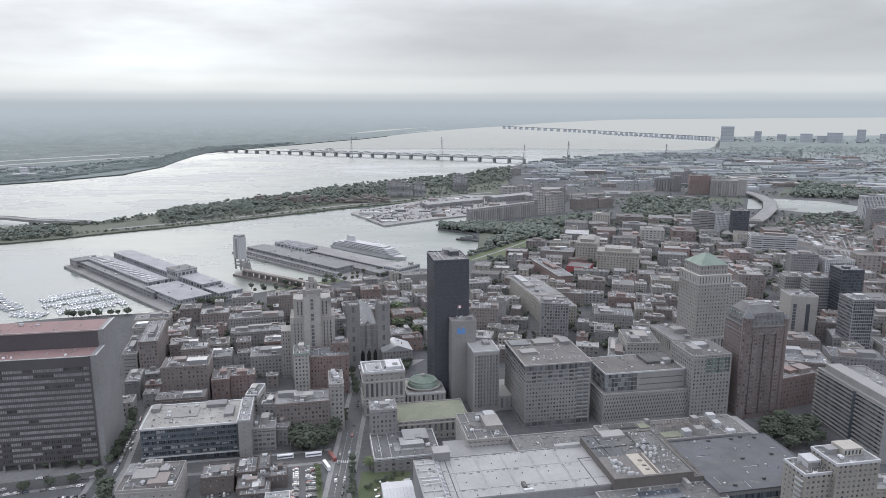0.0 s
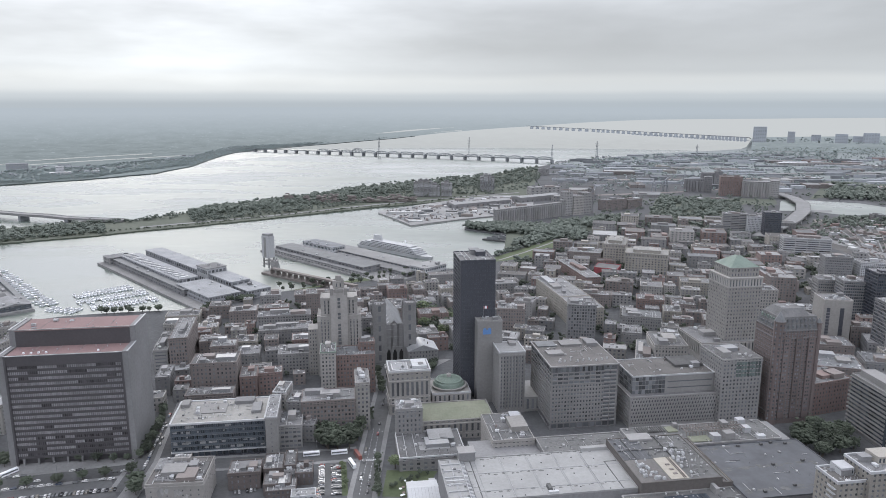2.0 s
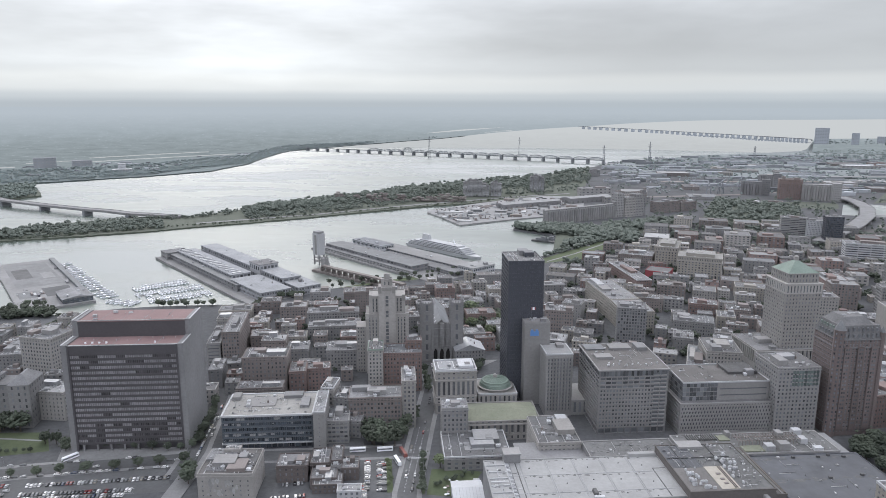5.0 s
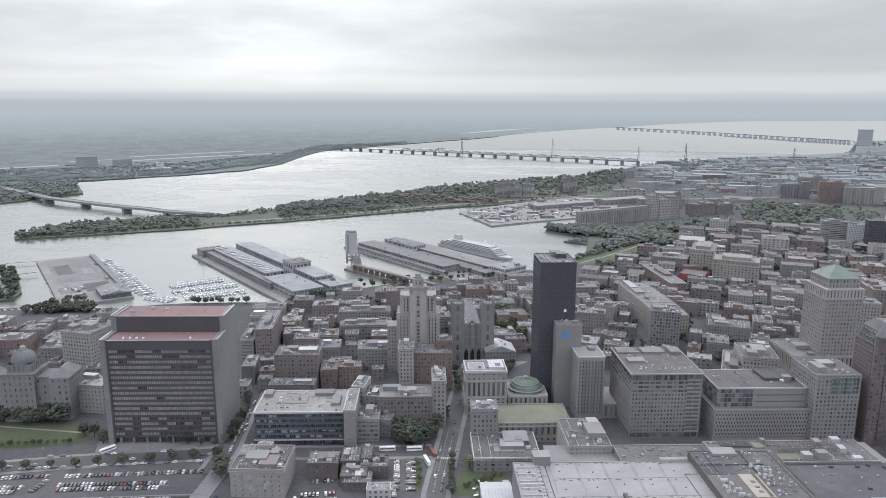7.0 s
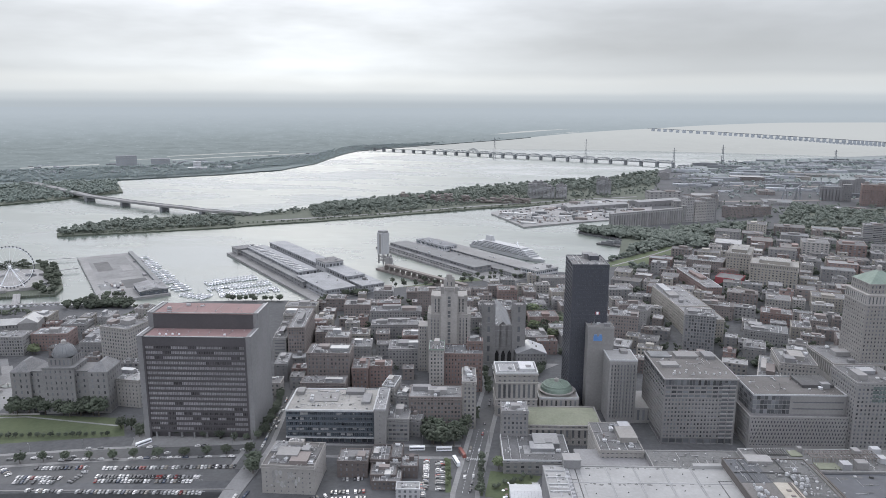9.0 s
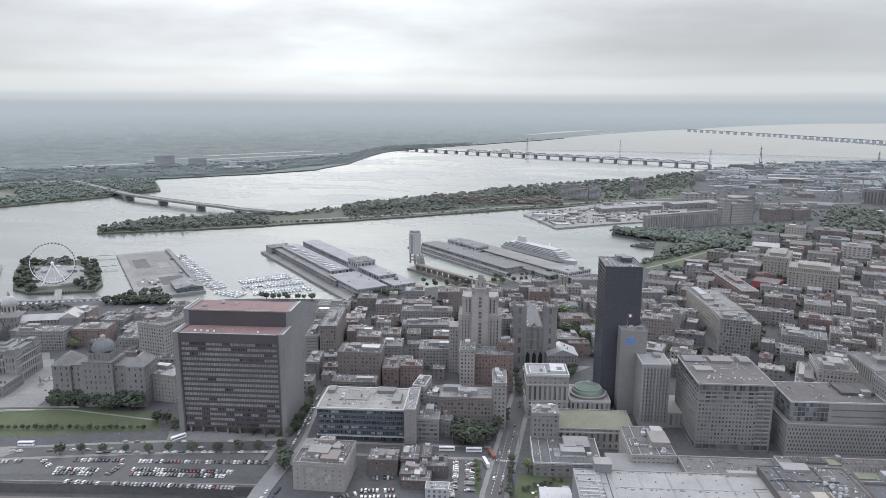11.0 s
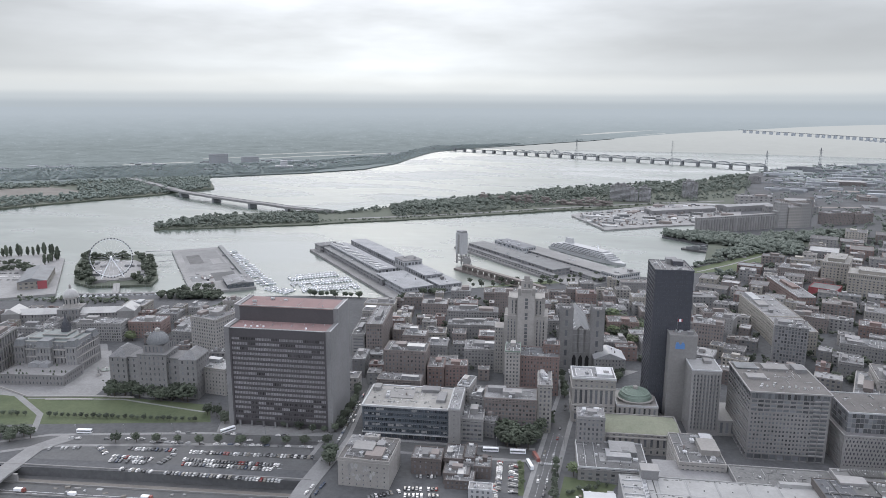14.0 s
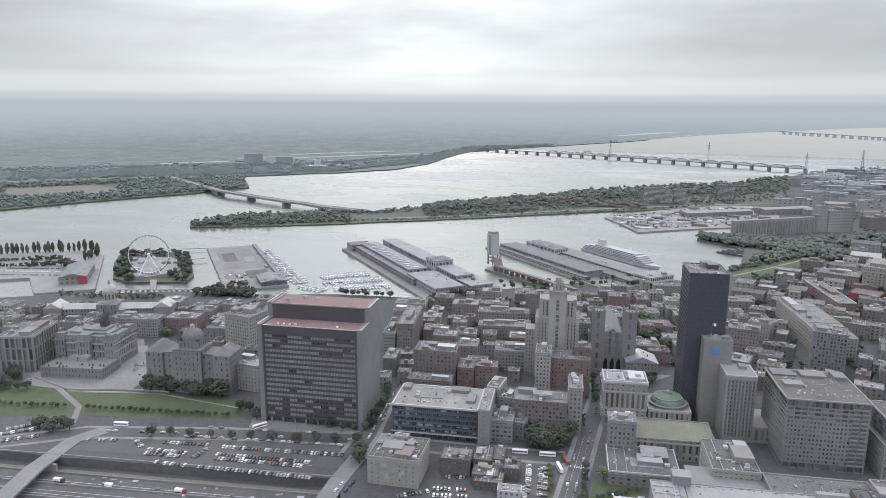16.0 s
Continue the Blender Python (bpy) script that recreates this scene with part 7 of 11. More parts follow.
    for k in range(12):
        for face in (0, 1):
            L = w if face == 0 else d
            if face and k > 6:
                continue
            n = 11 if face == 0 else 6
            u = -L / 2 + 6 + k * (L - 12) / n
            g, q = Geo(), Geo()
            if face == 0:
                g.box(u - 0.9, -d / 2 + 0.3, h + 0.6, u + 0.9, -d / 2 + 2.8, h + 3.6)
                g.gable(u - 0.9, -d / 2 + 0.3, u + 0.9, -d / 2 + 2.8, h + 3.6, h + 4.6, along="y", over=0.2)
                q.box(u - 0.5, -d / 2 + 0.24, h + 1.1, u + 0.5, -d / 2 + 0.3, h + 3.2)
            else:
                g.box(w / 2 - 2.8, u - 0.9, h + 0.6, w / 2 - 0.3, u + 0.9, h + 3.6)
                q.box(w / 2 - 0.3, u - 0.5, h + 1.1, w / 2 - 0.24, u + 0.5, h + 3.2)
            dm = part("dormer", g, "greystone", roof)
            part("pane", q, "glass_dark", dm)
    for cx, cy, a in ((-w / 2 + 5, -d / 2 + 4, 5.2), (w / 2 - 5, -d / 2 + 4, 5.2), (-w / 2 + 5, d / 2 - 4, 5.2), (w / 2 - 5, d / 2 - 4, 5.2), (0, -d / 2 + 3, 7.0)):
        g, p, r = Geo(), Geo(), Geo()
        facades(g, p, 2 * a, 2 * a, 0, h + 2.5, 6.6, 3.0, 0.42, 0.6, 0.4)
        g.box(-a - 0.5, -a - 0.5, h + 2.5, a + 0.5, a + 0.5, h + 3.2, bottom=True)
        r.box(-a, -a, h + 3.2, a, a, h + 8.6, taper=1.7)
        r.box(-a + 1.4, -a + 1.4, h + 8.6, a - 1.4, a - 1.4, h + 9.1, bottom=True)
        o = part("corner_pavilion", g, "greystone", ob)
        o.location = (cx, cy - 0.7 if cy < 0 else cy + 0.7, 0)
        tagged(part("glazing", p, "glass_dark", o, "tall dark window panes"), kind="stuff")
        part("pavilion_roof", r, "roof_slate", o, "steep slate pavilion roof")
    for u in (-w * 0.30, -w * 0.12, w * 0.14, w * 0.33):
        g = Geo()
        g.box(u - 0.9, 5, h + 5, u + 0.9, 6.6, h + 12.5)
        g.box(u - 1.1, 4.8, h + 12.5, u + 1.1, 6.8, h + 13.2, bottom=True)
        part("chimney", g, "greystone", ob)
    g = Geo()
    cx, cy, b = w * 0.12, d * 0.12, h + 9
    g.box(cx - 3.2, cy - 3.2, b, cx + 3.2, cy + 3.2, b + 6)
    g.box(cx - 3.7, cy - 3.7, b + 6, cx + 3.7, cy + 3.7, b + 6.6, bottom=True)
    g.box(cx - 2.5, cy - 2.5, b + 6.6, cx + 2.5, cy + 2.5, b + 11.5, taper=0.5)
    g.tube(cx, cy, b + 11.5, b + 15, 2.3, 1.2, 8)
    g.tube(cx, cy, b + 15, b + 18, 0.9, 0.7, 8)
    g.tube(cx, cy, b + 18, b + 22, 0.7, 0.05, 8)
    for sx in (-3.0, 3.0):
        for sy in (-3.0, 3.0):
            g.tube(cx + sx, cy + sy, b + 6, b + 10, 0.5, 0.05, 6)
    part("clock_turret", g, "dark_panel", ob, "dark pointed clock turret")


material("copper_grey", *grey(0.16, 0.23, (0.93, 1.02, 0.98)), rough=0.7, grain=0.5, blotch=0.08, vary=0.1)
city_hall(-565.0, 506.0, 14.5, 61, 38, 24)


def domed_civic(x, y, rot, w, d, h):
    """Long stone building, projecting centre with drum and dome, hipped end wings."""
    ob = sited("civic_building", "long grey stone civic building with central ribbed dome", "civic building", x, y, rot, w, d)
    def block(cx, cw, cd, ch, ridge, front=0.0):
        g, p = Geo(), Geo()
        facades(g, p, cw, cd, 0, ch, 5.2, 4.2, 0.3, 0.5)
        o = part("wing", g, "greystone", ob)
        o.location = (cx, front, 0)
        tagged(part("glazing", p, "glass_dark", o, "dark window panes"), kind="stuff")
        r = Geo()
        if ridge:
            r.box(-cw / 2 - 0.4, -cd / 2 - 0.4, ch, cw / 2 + 0.4, cd / 2 + 0.4, ch + ridge, taper=min(cw, cd) / 2 - 0.6)
        else:
            r.box(-cw / 2 - 0.4, -cd / 2 - 0.4, ch, cw / 2 + 0.4, cd / 2 + 0.4, ch + 1.0, bottom=True)
        part("wing_roof", r, "roof_gravel", o, "grey sheet-metal roof")
    block(-w / 2 + 8, 16, d, h, 7)
    block(w / 2 - 8, 16, d, h, 7)
    block(-w / 4 + 1, w / 2 - 24, d - 6, h - 1, 0)
    block(w / 4 - 1, w / 2 - 24, d - 6, h - 1, 0)
    block(0, 26, d - 2, h + 3, 0, -2)
    g, p = Geo(), Geo()
    facades(g, p, 19, 19, h + 3, h + 11, 8, 3.2, 0.4, 0.6)
    o = part("drum", g, "greystone", ob)
    tagged(part("glazing", p, "glass_dark", o, "dark drum windows"), kind="stuff")
    g = Geo()
    dome_shell(g, 9.7, h + 11, 10)
    dome = part("dome", g, "roof_slate", ob, "dark ribbed metal dome")
    for k in range(20):
        g = Geo()
        a = 2 * math.pi * k / 20
        for j in range(5):
            b0, b1 = j / 5 * 1.4, (j + 1) / 5 * 1.4
            g.beam((9.7 * math.cos(b0) * math.cos(a), 9.7 * math.cos(b0) * math.sin(a), h + 11 + 10 * math.sin(b0)), (9.7 * math.cos(b1) * math.cos(a), 9.7 * math.cos(b1) * math.sin(a), h + 11 + 10 * math.sin(b1)), 0.35)
        part("rib", g, "roof_slate", dome)
    g = Geo()
    g.tube(0, 0, h + 20.5, h + 23, 2.2, 2.0, 10)
    g.tube(0, 0, h + 23, h + 24.5, 2.3, 0.2, 10)
    part("lantern", g, "limestone", dome)


domed_civic(-425, 485, 12.5, 80, 26, 36.4)


material("silver_roof", *grey(0.32, 0.42, (1.0, 0.985, 0.95)), rough=0.6, grain=0.5, blotch=0.06, vary=0.05)


def market_hall(x, y, rot, w, d, h):
    """Long market with silver roof, end pavilions and a tall silver dome."""
    ob = sited("market_hall", "long stone market hall with silver roof and dome", "market hall", x, y, rot, w, d)
    g, p = Geo(), Geo()
    facades(g, p, w, d, 0, h, 5, 3.6, 0.4, 0.55)
    part("wall", g, "greystone", ob)
    tagged(part("glazing", p, "glass_dark", ob, "dark window panes"), kind="stuff")
    g = Geo()
    g.gable(-w / 2, -d / 2, w / 2, d / 2, h, h + 5, over=0.8)
    part("roof", g, "silver_roof", ob, "pale silver sheet roof")
    for s in (-1, 1):
        g, p = Geo(), Geo()
        g.box(s * (w / 2 - 9) - 10, -d / 2 - 3, 0, s * (w / 2 - 9) + 10, d / 2 + 3, h + 2)
        part("end_pavilion", g, "greystone", ob)
        g = Geo()
        g.gable(s * (w / 2 - 9) - 10, -d / 2 - 3, s * (w / 2 - 9) + 10, d / 2 + 3, h + 2, h + 8, along="y")
        part("pavilion_roof", g, "silver_roof", ob)
    g, p = Geo(), Geo()
    facades(g, p, 24, d + 8, 0, h + 6, 7, 4, 0.35, 0.6)
    g.quad((-12, -d / 2 - 4, h + 6), (12, -d / 2 - 4, h + 6), (12, d / 2 + 4, h + 6), (-12, d / 2 + 4, h + 6))
    part("centre", g, "greystone", ob)
    tagged(part("glazing", p, "glass_dark", ob, "dark window panes"), kind="stuff")
    g = Geo()
    g.tube(0, 0, h + 6, h + 9, 9.5, 9.2, 20)
    g.tube(0, 0, h + 9, h + 18, 8.0, 8.0, 20)
    g.tube(0, 0, h + 18, h + 19, 8.6, 8.6, 20)
    drum = part("drum", g, "limestone", ob)
    p = Geo()
    for k in range(12):
        a = 2 * math.pi * (k + 0.5) / 12
        c, s = math.cos(a), math.sin(a)
        p.beam((8.05 * c, 8.05 * s, h + 11), (8.05 * c, 8.05 * s, h + 16.5), 1.3)
    tagged(part("glazing", p, "glass_dark", drum, "tall dark drum windows"), kind="stuff")
    g = Geo()
    dome_shell(g, 8.3, h + 19, 9)
    dome = part("dome", g, "silver_roof", ob, "smooth silver dome")
    g = Geo()
    g.tube(0, 0, h + 27.8, h + 31.5, 1.5, 1.3, 8)
    g.tube(0, 0, h + 31.5, h + 33.5, 1.6, 0.1, 8)
    part("lantern", g, "limestone", dome)


market_hall(-661, 617, 25, 145, 18, 15)


# ---- streets, park, car parks ----
def ribbon(name, label, category, pts, width, mat, z=0.03, kind="structure", thick=0.0):
    g = Geo()
    left, right = [], []
    for i, p in enumerate(pts):
        a, b = Vector(pts[max(0, i - 1)]), Vector(pts[min(len(pts) - 1, i + 1)])
        d = (b - a).to_2d().normalized()
        n = Vector((-d.y, d.x)) * width / 2
        zz = p[2] if len(p) > 2 else z
        left.append(far(p[0] + n.x, p[1] + n.y, zz))
        right.append(far(p[0] - n.x, p[1] - n.y, zz))
    for i in range(len(pts) - 1):
        g.quad(right[i], right[i + 1], left[i + 1], left[i])
        if thick:
            lo = lambda q: (q[0], q[1], q[2] - thick)
            g.quad(lo(right[i]), lo(right[i + 1]), right[i + 1], right[i])
            g.quad(left[i], left[i + 1], lo(left[i + 1]), lo(left[i]))
            g.quad(lo(left[i]), lo(left[i + 1]), lo(right[i + 1]), lo(right[i]))
    ob = place(name, g.mesh(name, mat))
    return tagged(ob, label, category, kind=kind)


def patch(name, label, category, pts, mat, z=0.02, kind="structure", thick=0.0):
    g = Geo()
    g.poly([(x, y, z) for x, y in pts])
    if thick:
        for (x0, y0), (x1, y1) in zip(pts, pts[1:] + pts[:1]):
            g.quad((x0, y0, z - thick), (x1, y1, z - thick), (x1, y1, z), (x0, y0, z))
    return tagged(place(name, g.mesh(name, mat)), label, category, kind=kind)


def kerbed_street(pts, width, lift):
    ribbon("pavement", "pale concrete footways along a street", "pavement", pts, width + 7, "pavement", 0.12 + lift, thick=0.12)
    ribbon("road", "grey asphalt street between pale footways", "road", pts, width, "asphalt", 0.15 + lift)


STREET_LEFT = [(-231.0, 418.7), (-235.5, 456.7), (-267.2, 585.2), (-309.6, 738.8), (-333.8, 852.1)]
STREET_MID = [(-55.1, 306.5), (-70.0, 420.1), (-73.3, 518.8), (-75.6, 611.1), (-90.9, 669.4)]
BOULEVARD = [(-536.0, 309.1), (-445.7, 379.2), (-340.2, 417.6), (-236.3, 448.2), (-140.2, 464.5), (-82.7, 476.0)]
for k, (street, wide) in enumerate(((BOULEVARD, 15), (STREET_LEFT, 14), (STREET_MID, 13))):
    kerbed_street(street, wide, 0.06 * k)
patch("pavement_court", "pale paved forecourt of the courthouse", "pavement", [(-330.2, 433.2), (-235.6, 456.6), (-256.4, 487.1), (-344.3, 464.3)], "pavement", 0.06)
patch("pavement_hall", "pale paved terrace round the city hall", "pavement", [(-566.7, 421.8), (-474.7, 455.5), (-483.3, 486.7), (-569.6, 572.5), (-615.6, 554.1), (-610.1, 456.6)], "pavement", 0.05)
patch("park_lawn", "sloping green lawn of the park behind the city hall", "lawn", [(-571.0, 363.0), (-345.3, 446.2), (-366.2, 474.4), (-467.2, 461.2), (-540.5, 435.0), (-642.5, 423.6)], "grass", 0.09)
ribbon("park_path", "pale gravel path across the lawn", "path", [(-551.9, 441.8), (-489.2, 413.2), (-467.4, 386.8)], 5, "pavement", 0.12)
ribbon("park_path", "pale gravel path along the lawn", "path", [(-526.7, 434.9), (-446.4, 459.8), (-362.0, 461.0)], 2.2, "pavement", 0.12)
def fountain(x, y, r):
    ob = tagged(empty("fountain", x, y, 0.06), "round pale stone fountain basin on a square", "fountain")
    g = Geo()
    g.tube(0, 0, 0, 0.8, r, r, 24, cap=False)
    g.tube(0, 0, 0, 0.8, r - 0.5, r - 0.5, 24, cap=False)
    part("basin", g, "limestone", ob)
    g = Geo()
    g.tube(0, 0, 0, 0.55, r - 0.5, r - 0.5, 24)
    part("pool", g, "river_water", ob)
    g = Geo()
    g.tube(0, 0, 0.5, 3.4, 0.6, 0.4, 10)
    g.tube(0, 0, 2.2, 2.5, 1.6, 1.8, 12)
    part("spout", g, "limestone", ob)


def monument(x, y, h, mat="copper_green"):
    ob = tagged(empty("monument", x, y, 0.06), "tall stone column monument on a square", "monument")
    g = Geo()
    g.box(-1.8, -1.8, 0, 1.8, 1.8, 2.6, taper=0.3)
    part("plinth", g, "limestone", ob)
    g = Geo()
    g.tube(0, 0, 2.6, h, 0.9, 0.7, 14)
    g.box(-1.1, -1.1, h, 1.1, 1.1, h + 0.6, bottom=True)
    part("column", g, "greystone", ob)
    g = Geo()
    g.tube(0, 0, h + 0.6, h + 3.4, 0.5, 0.3, 8)
    part("finial", g, mat, ob)


fountain(-512.6, 511.8, 6)
monument(-508.4, 497.0, 6)
monument(-600.7, 585.5, 15)
monument(-54.3, 651.2, 7)
ribbon("terrace_wall", "low pale stone wall of the terrace", "wall", [(-582.4, 447.4, 1.4), (-528.8, 436.8, 1.4), (-467.6, 458.3, 1.4), (-438.9, 465.5, 1.4)], 0.7, "limestone", thick=1.4)
for k in range(3):
    ribbon("terrace_step", "pale stone steps down to the lawn", "steps", [(-510.4, 438.6, 0.9 - 0.2 * k), (-470.8, 451.5, 0.9 - 0.2 * k)], 1.6 + 1.2 * k, "limestone", thick=0.2)
patch("side_square", "pale paved square between two civic buildings", "pavement", [(-511.6, 475.5), (-481.3, 484.5), (-549.1, 556.7), (-558.7, 552.9)], "pavement", 0.09)
patch("square_paving", "pale paved square before the church", "pavement", [(-91.1, 640.6), (-36.4, 649.6), (-18.1, 676.0), (-94.4, 663.4)], "pavement", 0.05)
LOT = [(-434.7, 353.6), (-226.9, 403.7), (-249.4, 436.0), (-407.4, 387.0), (-428.5, 368.6)]
patch("car_park", "grey asphalt car park with rows of cars", "car park", LOT, "asphalt", 0.05)
patch("car_park", "small asphalt car park by the street", "car park", [(-100.4, 418.8), (-79.8, 418.8), (-91.4, 463.2), (-109.1, 459.9)], "asphalt", 0.05)
ribbon("planting_strip", "planted verge between lot and street", "verge", [(-81.3, 418.8), (-91.6, 468.9)], 4, "grass", 0.1)
ribbon("planting_strip", "planted verge along the hall garden", "verge", [(-60.4, 418.8), (-66.3, 464.8)], 5, "grass", 0.1)
patch("hall_garden", "planted garden beside the hall", "garden", [(-56.7, 418.8), (-31.3, 418.8), (-21.5, 452.9), (-57.6, 452.9)], "grass", 0.08)

def street_lamp_meshes():
    g = Geo()
    g.tube(0, 0, 0, 8.5, 0.11, 0.07, 6)
    g.beam((0, 0, 8.4), (1.8, 0, 8.8), 0.1)
    h = Geo()
    h.box(1.3, -0.18, 8.72, 2.2, 0.18, 8.9, bottom=True)
    return g.mesh("pole", "steel"), h.mesh("lamp_head", "unit_grey")


LAMP_POLE, LAMP_HEAD = street_lamp_meshes()


def lamp_row(pts, gap, side):
    for (x0, y0), (x1, y1) in zip(pts, pts[1:]):
        n = int(math.hypot(x1 - x0, y1 - y0) / gap)
        a = math.atan2(y1 - y0, x1 - x0)
        for k in range(n):
            f = (k + 0.5) / n
            ob = place("street_lamp", LAMP_POLE, at=(x0 + (x1 - x0) * f - math.sin(a) * side, y0 + (y1 - y0) * f + math.cos(a) * side, 0.2), rot=math.degrees(a) + (-90 if side > 0 else 90))
            place("lamp_head", LAMP_HEAD, ob)
            tagged(ob, "tall grey steel street lamp on a footway", "street lamp", "street lamps")


lamp_row(BOULEVARD, 34, 9)
lamp_row(STREET_LEFT[1:], 36, 8.5)
lamp_row(STREET_MID[1:], 36, -8.5)
# lane lines, stop lines and a crossing
for k in range(22):
    p = Vector(STREET_MID[1]).lerp(Vector(STREET_MID[2]), k / 22)
    q = Vector(STREET_MID[1]).lerp(Vector(STREET_MID[2]), (k + 0.45) / 22)
    for off in (-2.2, 2.2):
        ribbon("lane_line", "short white lane line on the street", "marking", [(p.x + off, p.y, 0.30), (q.x + off, q.y, 0.30)], 0.25, "road_paint")
for k in range(9):
    c = Vector((-72.3, 466.4))
    ribbon("crossing_bar", "white bar of a street crossing", "marking", [(c.x - 6 + k * 1.5, c.y - 1.5, 0.31), (c.x - 6 + k * 1.5, c.y + 1.8, 0.31)], 0.6, "road_paint")
patch("park_green", "green park by the canal mouth", "lawn", [(384.7, 1534.7), (622.3, 1615.7), (716.9, 1869.2), (514.0, 1938.4)], "bank_green", 0.05)
patch("waste_ground", "bare ground and scrub by the canal", "ground", [(633.4, 1289.2), (850.8, 1317.5), (1109.8, 1477.2), (946.4, 1616.4), (775.8, 1591.0)], "soil", 0.04)
patch("promontory_green", "rough green under the silo", "lawn", [(62.3, 1235.6), (199.1, 1375.7), (372.1, 1534.6), (281.0, 1589.9), (78.1, 1440.3)], "bank_green", 0.05)
ribbon("road", "curving quay road by the canal lock", "road", [(127.5, 1277.4, 0.12), (127.4, 1333.5, 0.12), (119.2, 1394.4, 0.12)], 8, "pavement")
patch("canal_lawn", "green lawn strip along the old canal mouth", "lawn", [(44.0, 1130.0), (120.0, 1172.0), (205.0, 1330.0), (160.0, 1335.0), (88.4, 1230.0), (40.0, 1160.0)], "grass", 0.06)
ribbon("road", "pale path along the canal park", "road", [(48.0, 1140, 0.12), (96, 1205, 0.12), (168, 1318.0, 0.12)], 4, "pavement")
ribbon("road", "wide motorway between blocks", "road", [(682.5, 1346.3, 0.12), (710.8, 1236.7, 0.12), (759.0, 1121.8, 0.12)], 22, "pavement")

# sunken motorway with retaining walls, and the overpass over it
tagged(place("motorway_floor", mesh_from("motorway_floor", [(-900, -100, -7), (-100, 60, -7), (-150, 470, -7), (-900, 470, -7)], [(0, 1, 2, 3)], "asphalt")), "sunken motorway lanes of worn grey asphalt", "road", kind="structure")
for off in (10, 24, 40):
    ribbon("motorway_wall", "low concrete barrier between sunken lanes", "barrier", [(-560 + off * 0.22, 314 - off, -6), (-222 + off * 0.22, 390 - off, -6)], 0.7, "concrete", thick=1.0)
ribbon("retaining_wall", "concrete retaining wall above the motorway", "wall", [(-640, 297.5, 0.8), (-224, 392, 0.8)], 0.9, "concrete", thick=8)
ribbon("overpass", "concrete road overpass across the sunken motorway", "overpass", [(-412.1, 274.1, 0.6), (-432.4, 323.1, 0.7), (-442.1, 365.3, 0.6), (-433.0, 389.4, 0.3)], 14, "pavement", thick=1.4, kind="")
for k in range(3):
    g = Geo()
    g.box(-5, -0.8, 0, 5, 0.8, 6.0)
    ob = place("overpass_pier", g.mesh("overpass_pier", "concrete"), at=(-432 + k * 1.2, 300 + k * 17, -7), rot=12)
    tagged(ob, "concrete pier under the road overpass", "pier")


def site_truck(x, y, rot, z, cab="red_paint"):
    ob = tagged(empty("truck", x, y, z, rot), "tipper truck standing in the sunken motorway", "truck")
    g = Geo()
    g.box(1.6, -1.2, 0.6, 3.8, 1.2, 3.0, taper=0.2, bottom=True)
    part("cab", g, cab, ob)
    g = Geo()
    g.box(-4, -1.25, 1.0, 1.4, 1.25, 2.9, bottom=True)
    part("bed", g, "white_paint", ob)
    for u in (-3, -1.6, 2.7):
        for s in (-1.2, 0.9):
            g = Geo()
            g.box(u - 0.5, s, 0, u + 0.5, s + 0.3, 1.0, taper=0.12)
            part("wheel", g, "rubber", ob)


ribbon("street_bridge", "grey street carried over the sunken motorway's edge", "overpass", [(-227.7, 441.1, 0.2), (-225.2, 415.4, 0.35), (-223.1, 386.6, 0.5), (-217.7, 351.3, 0.5)], 13, "pavement", thick=1.4, kind="")


def wall_mural(x, y, rot, w, d, h):
    """Faded painted figures of no clear meaning, as flat shapes on the house's front wall."""
    ob = tagged(empty("mural", x, y, 0, rot), "faded blue-grey painted mural on a pale wall", "mural")
    rnd = random.Random(4)
    for k in range(22):
        g = Geo()
        cu, cz, a, b = -w * 0.30 + (k % 11) * w * 0.05 + rnd.uniform(-1, 1), rnd.uniform(5, h - 4), rnd.uniform(0.5, 1.9), rnd.uniform(0.8, 3.4)
        g.poly([(cu + a * math.cos(j * 0.5712) * rnd.uniform(0.5, 1), -d / 2 - 0.03 - 0.004 * k, cz + b * math.sin(j * 0.5712) * rnd.uniform(0.5, 1)) for j in range(11)])
        part("painted_shape", g, "mural", ob)


wall_mural(-187.7, 411.7, 8.0, 35.7, 33.6, 20.0)


def stepped_roofs(x, y, rot, w, d, h):
    """Raised roof levels, ducts and pipes on the old apartment house."""
    ob = tagged(empty("roof_level", x, y, h, rot), "raised gravel roof levels with ducts and vents", "roof")
    for u0, v0, u1, v1, t, m in ((-0.47, 0.02, 0.05, 0.47, 1.5, "roof_gravel"), (0.02, -0.2, 0.47, 0.30, 0.7, "roof_dark"), (-0.2, 0.30, 0.1, 0.47, 3.6, "limestone"), (-0.4, -0.36, -0.1, -0.16, 0.5, "roof_gravel")):
        g = Geo()
        g.box(u0 * w, v0 * d, 0, u1 * w, v1 * d, t)
        part("roof_block", g, m, ob)
        roof_litter(ob, u0 * w + 1, u1 * w - 1, v0 * d + 1, v1 * d - 1, t, 22, int(t * 10))
    for k in range(5):
        g = Geo()
        g.box(-w * 0.3 + k * 4.2, -d * 0.1 + (k % 2) * 3, 1.5 * (k < 2), -w * 0.3 + k * 4.2 + 3.6, -d * 0.1 + (k % 2) * 3 + 0.7, 1.5 * (k < 2) + 0.9)
        part("duct", g, "sheet_metal", ob, "galvanised metal air duct")


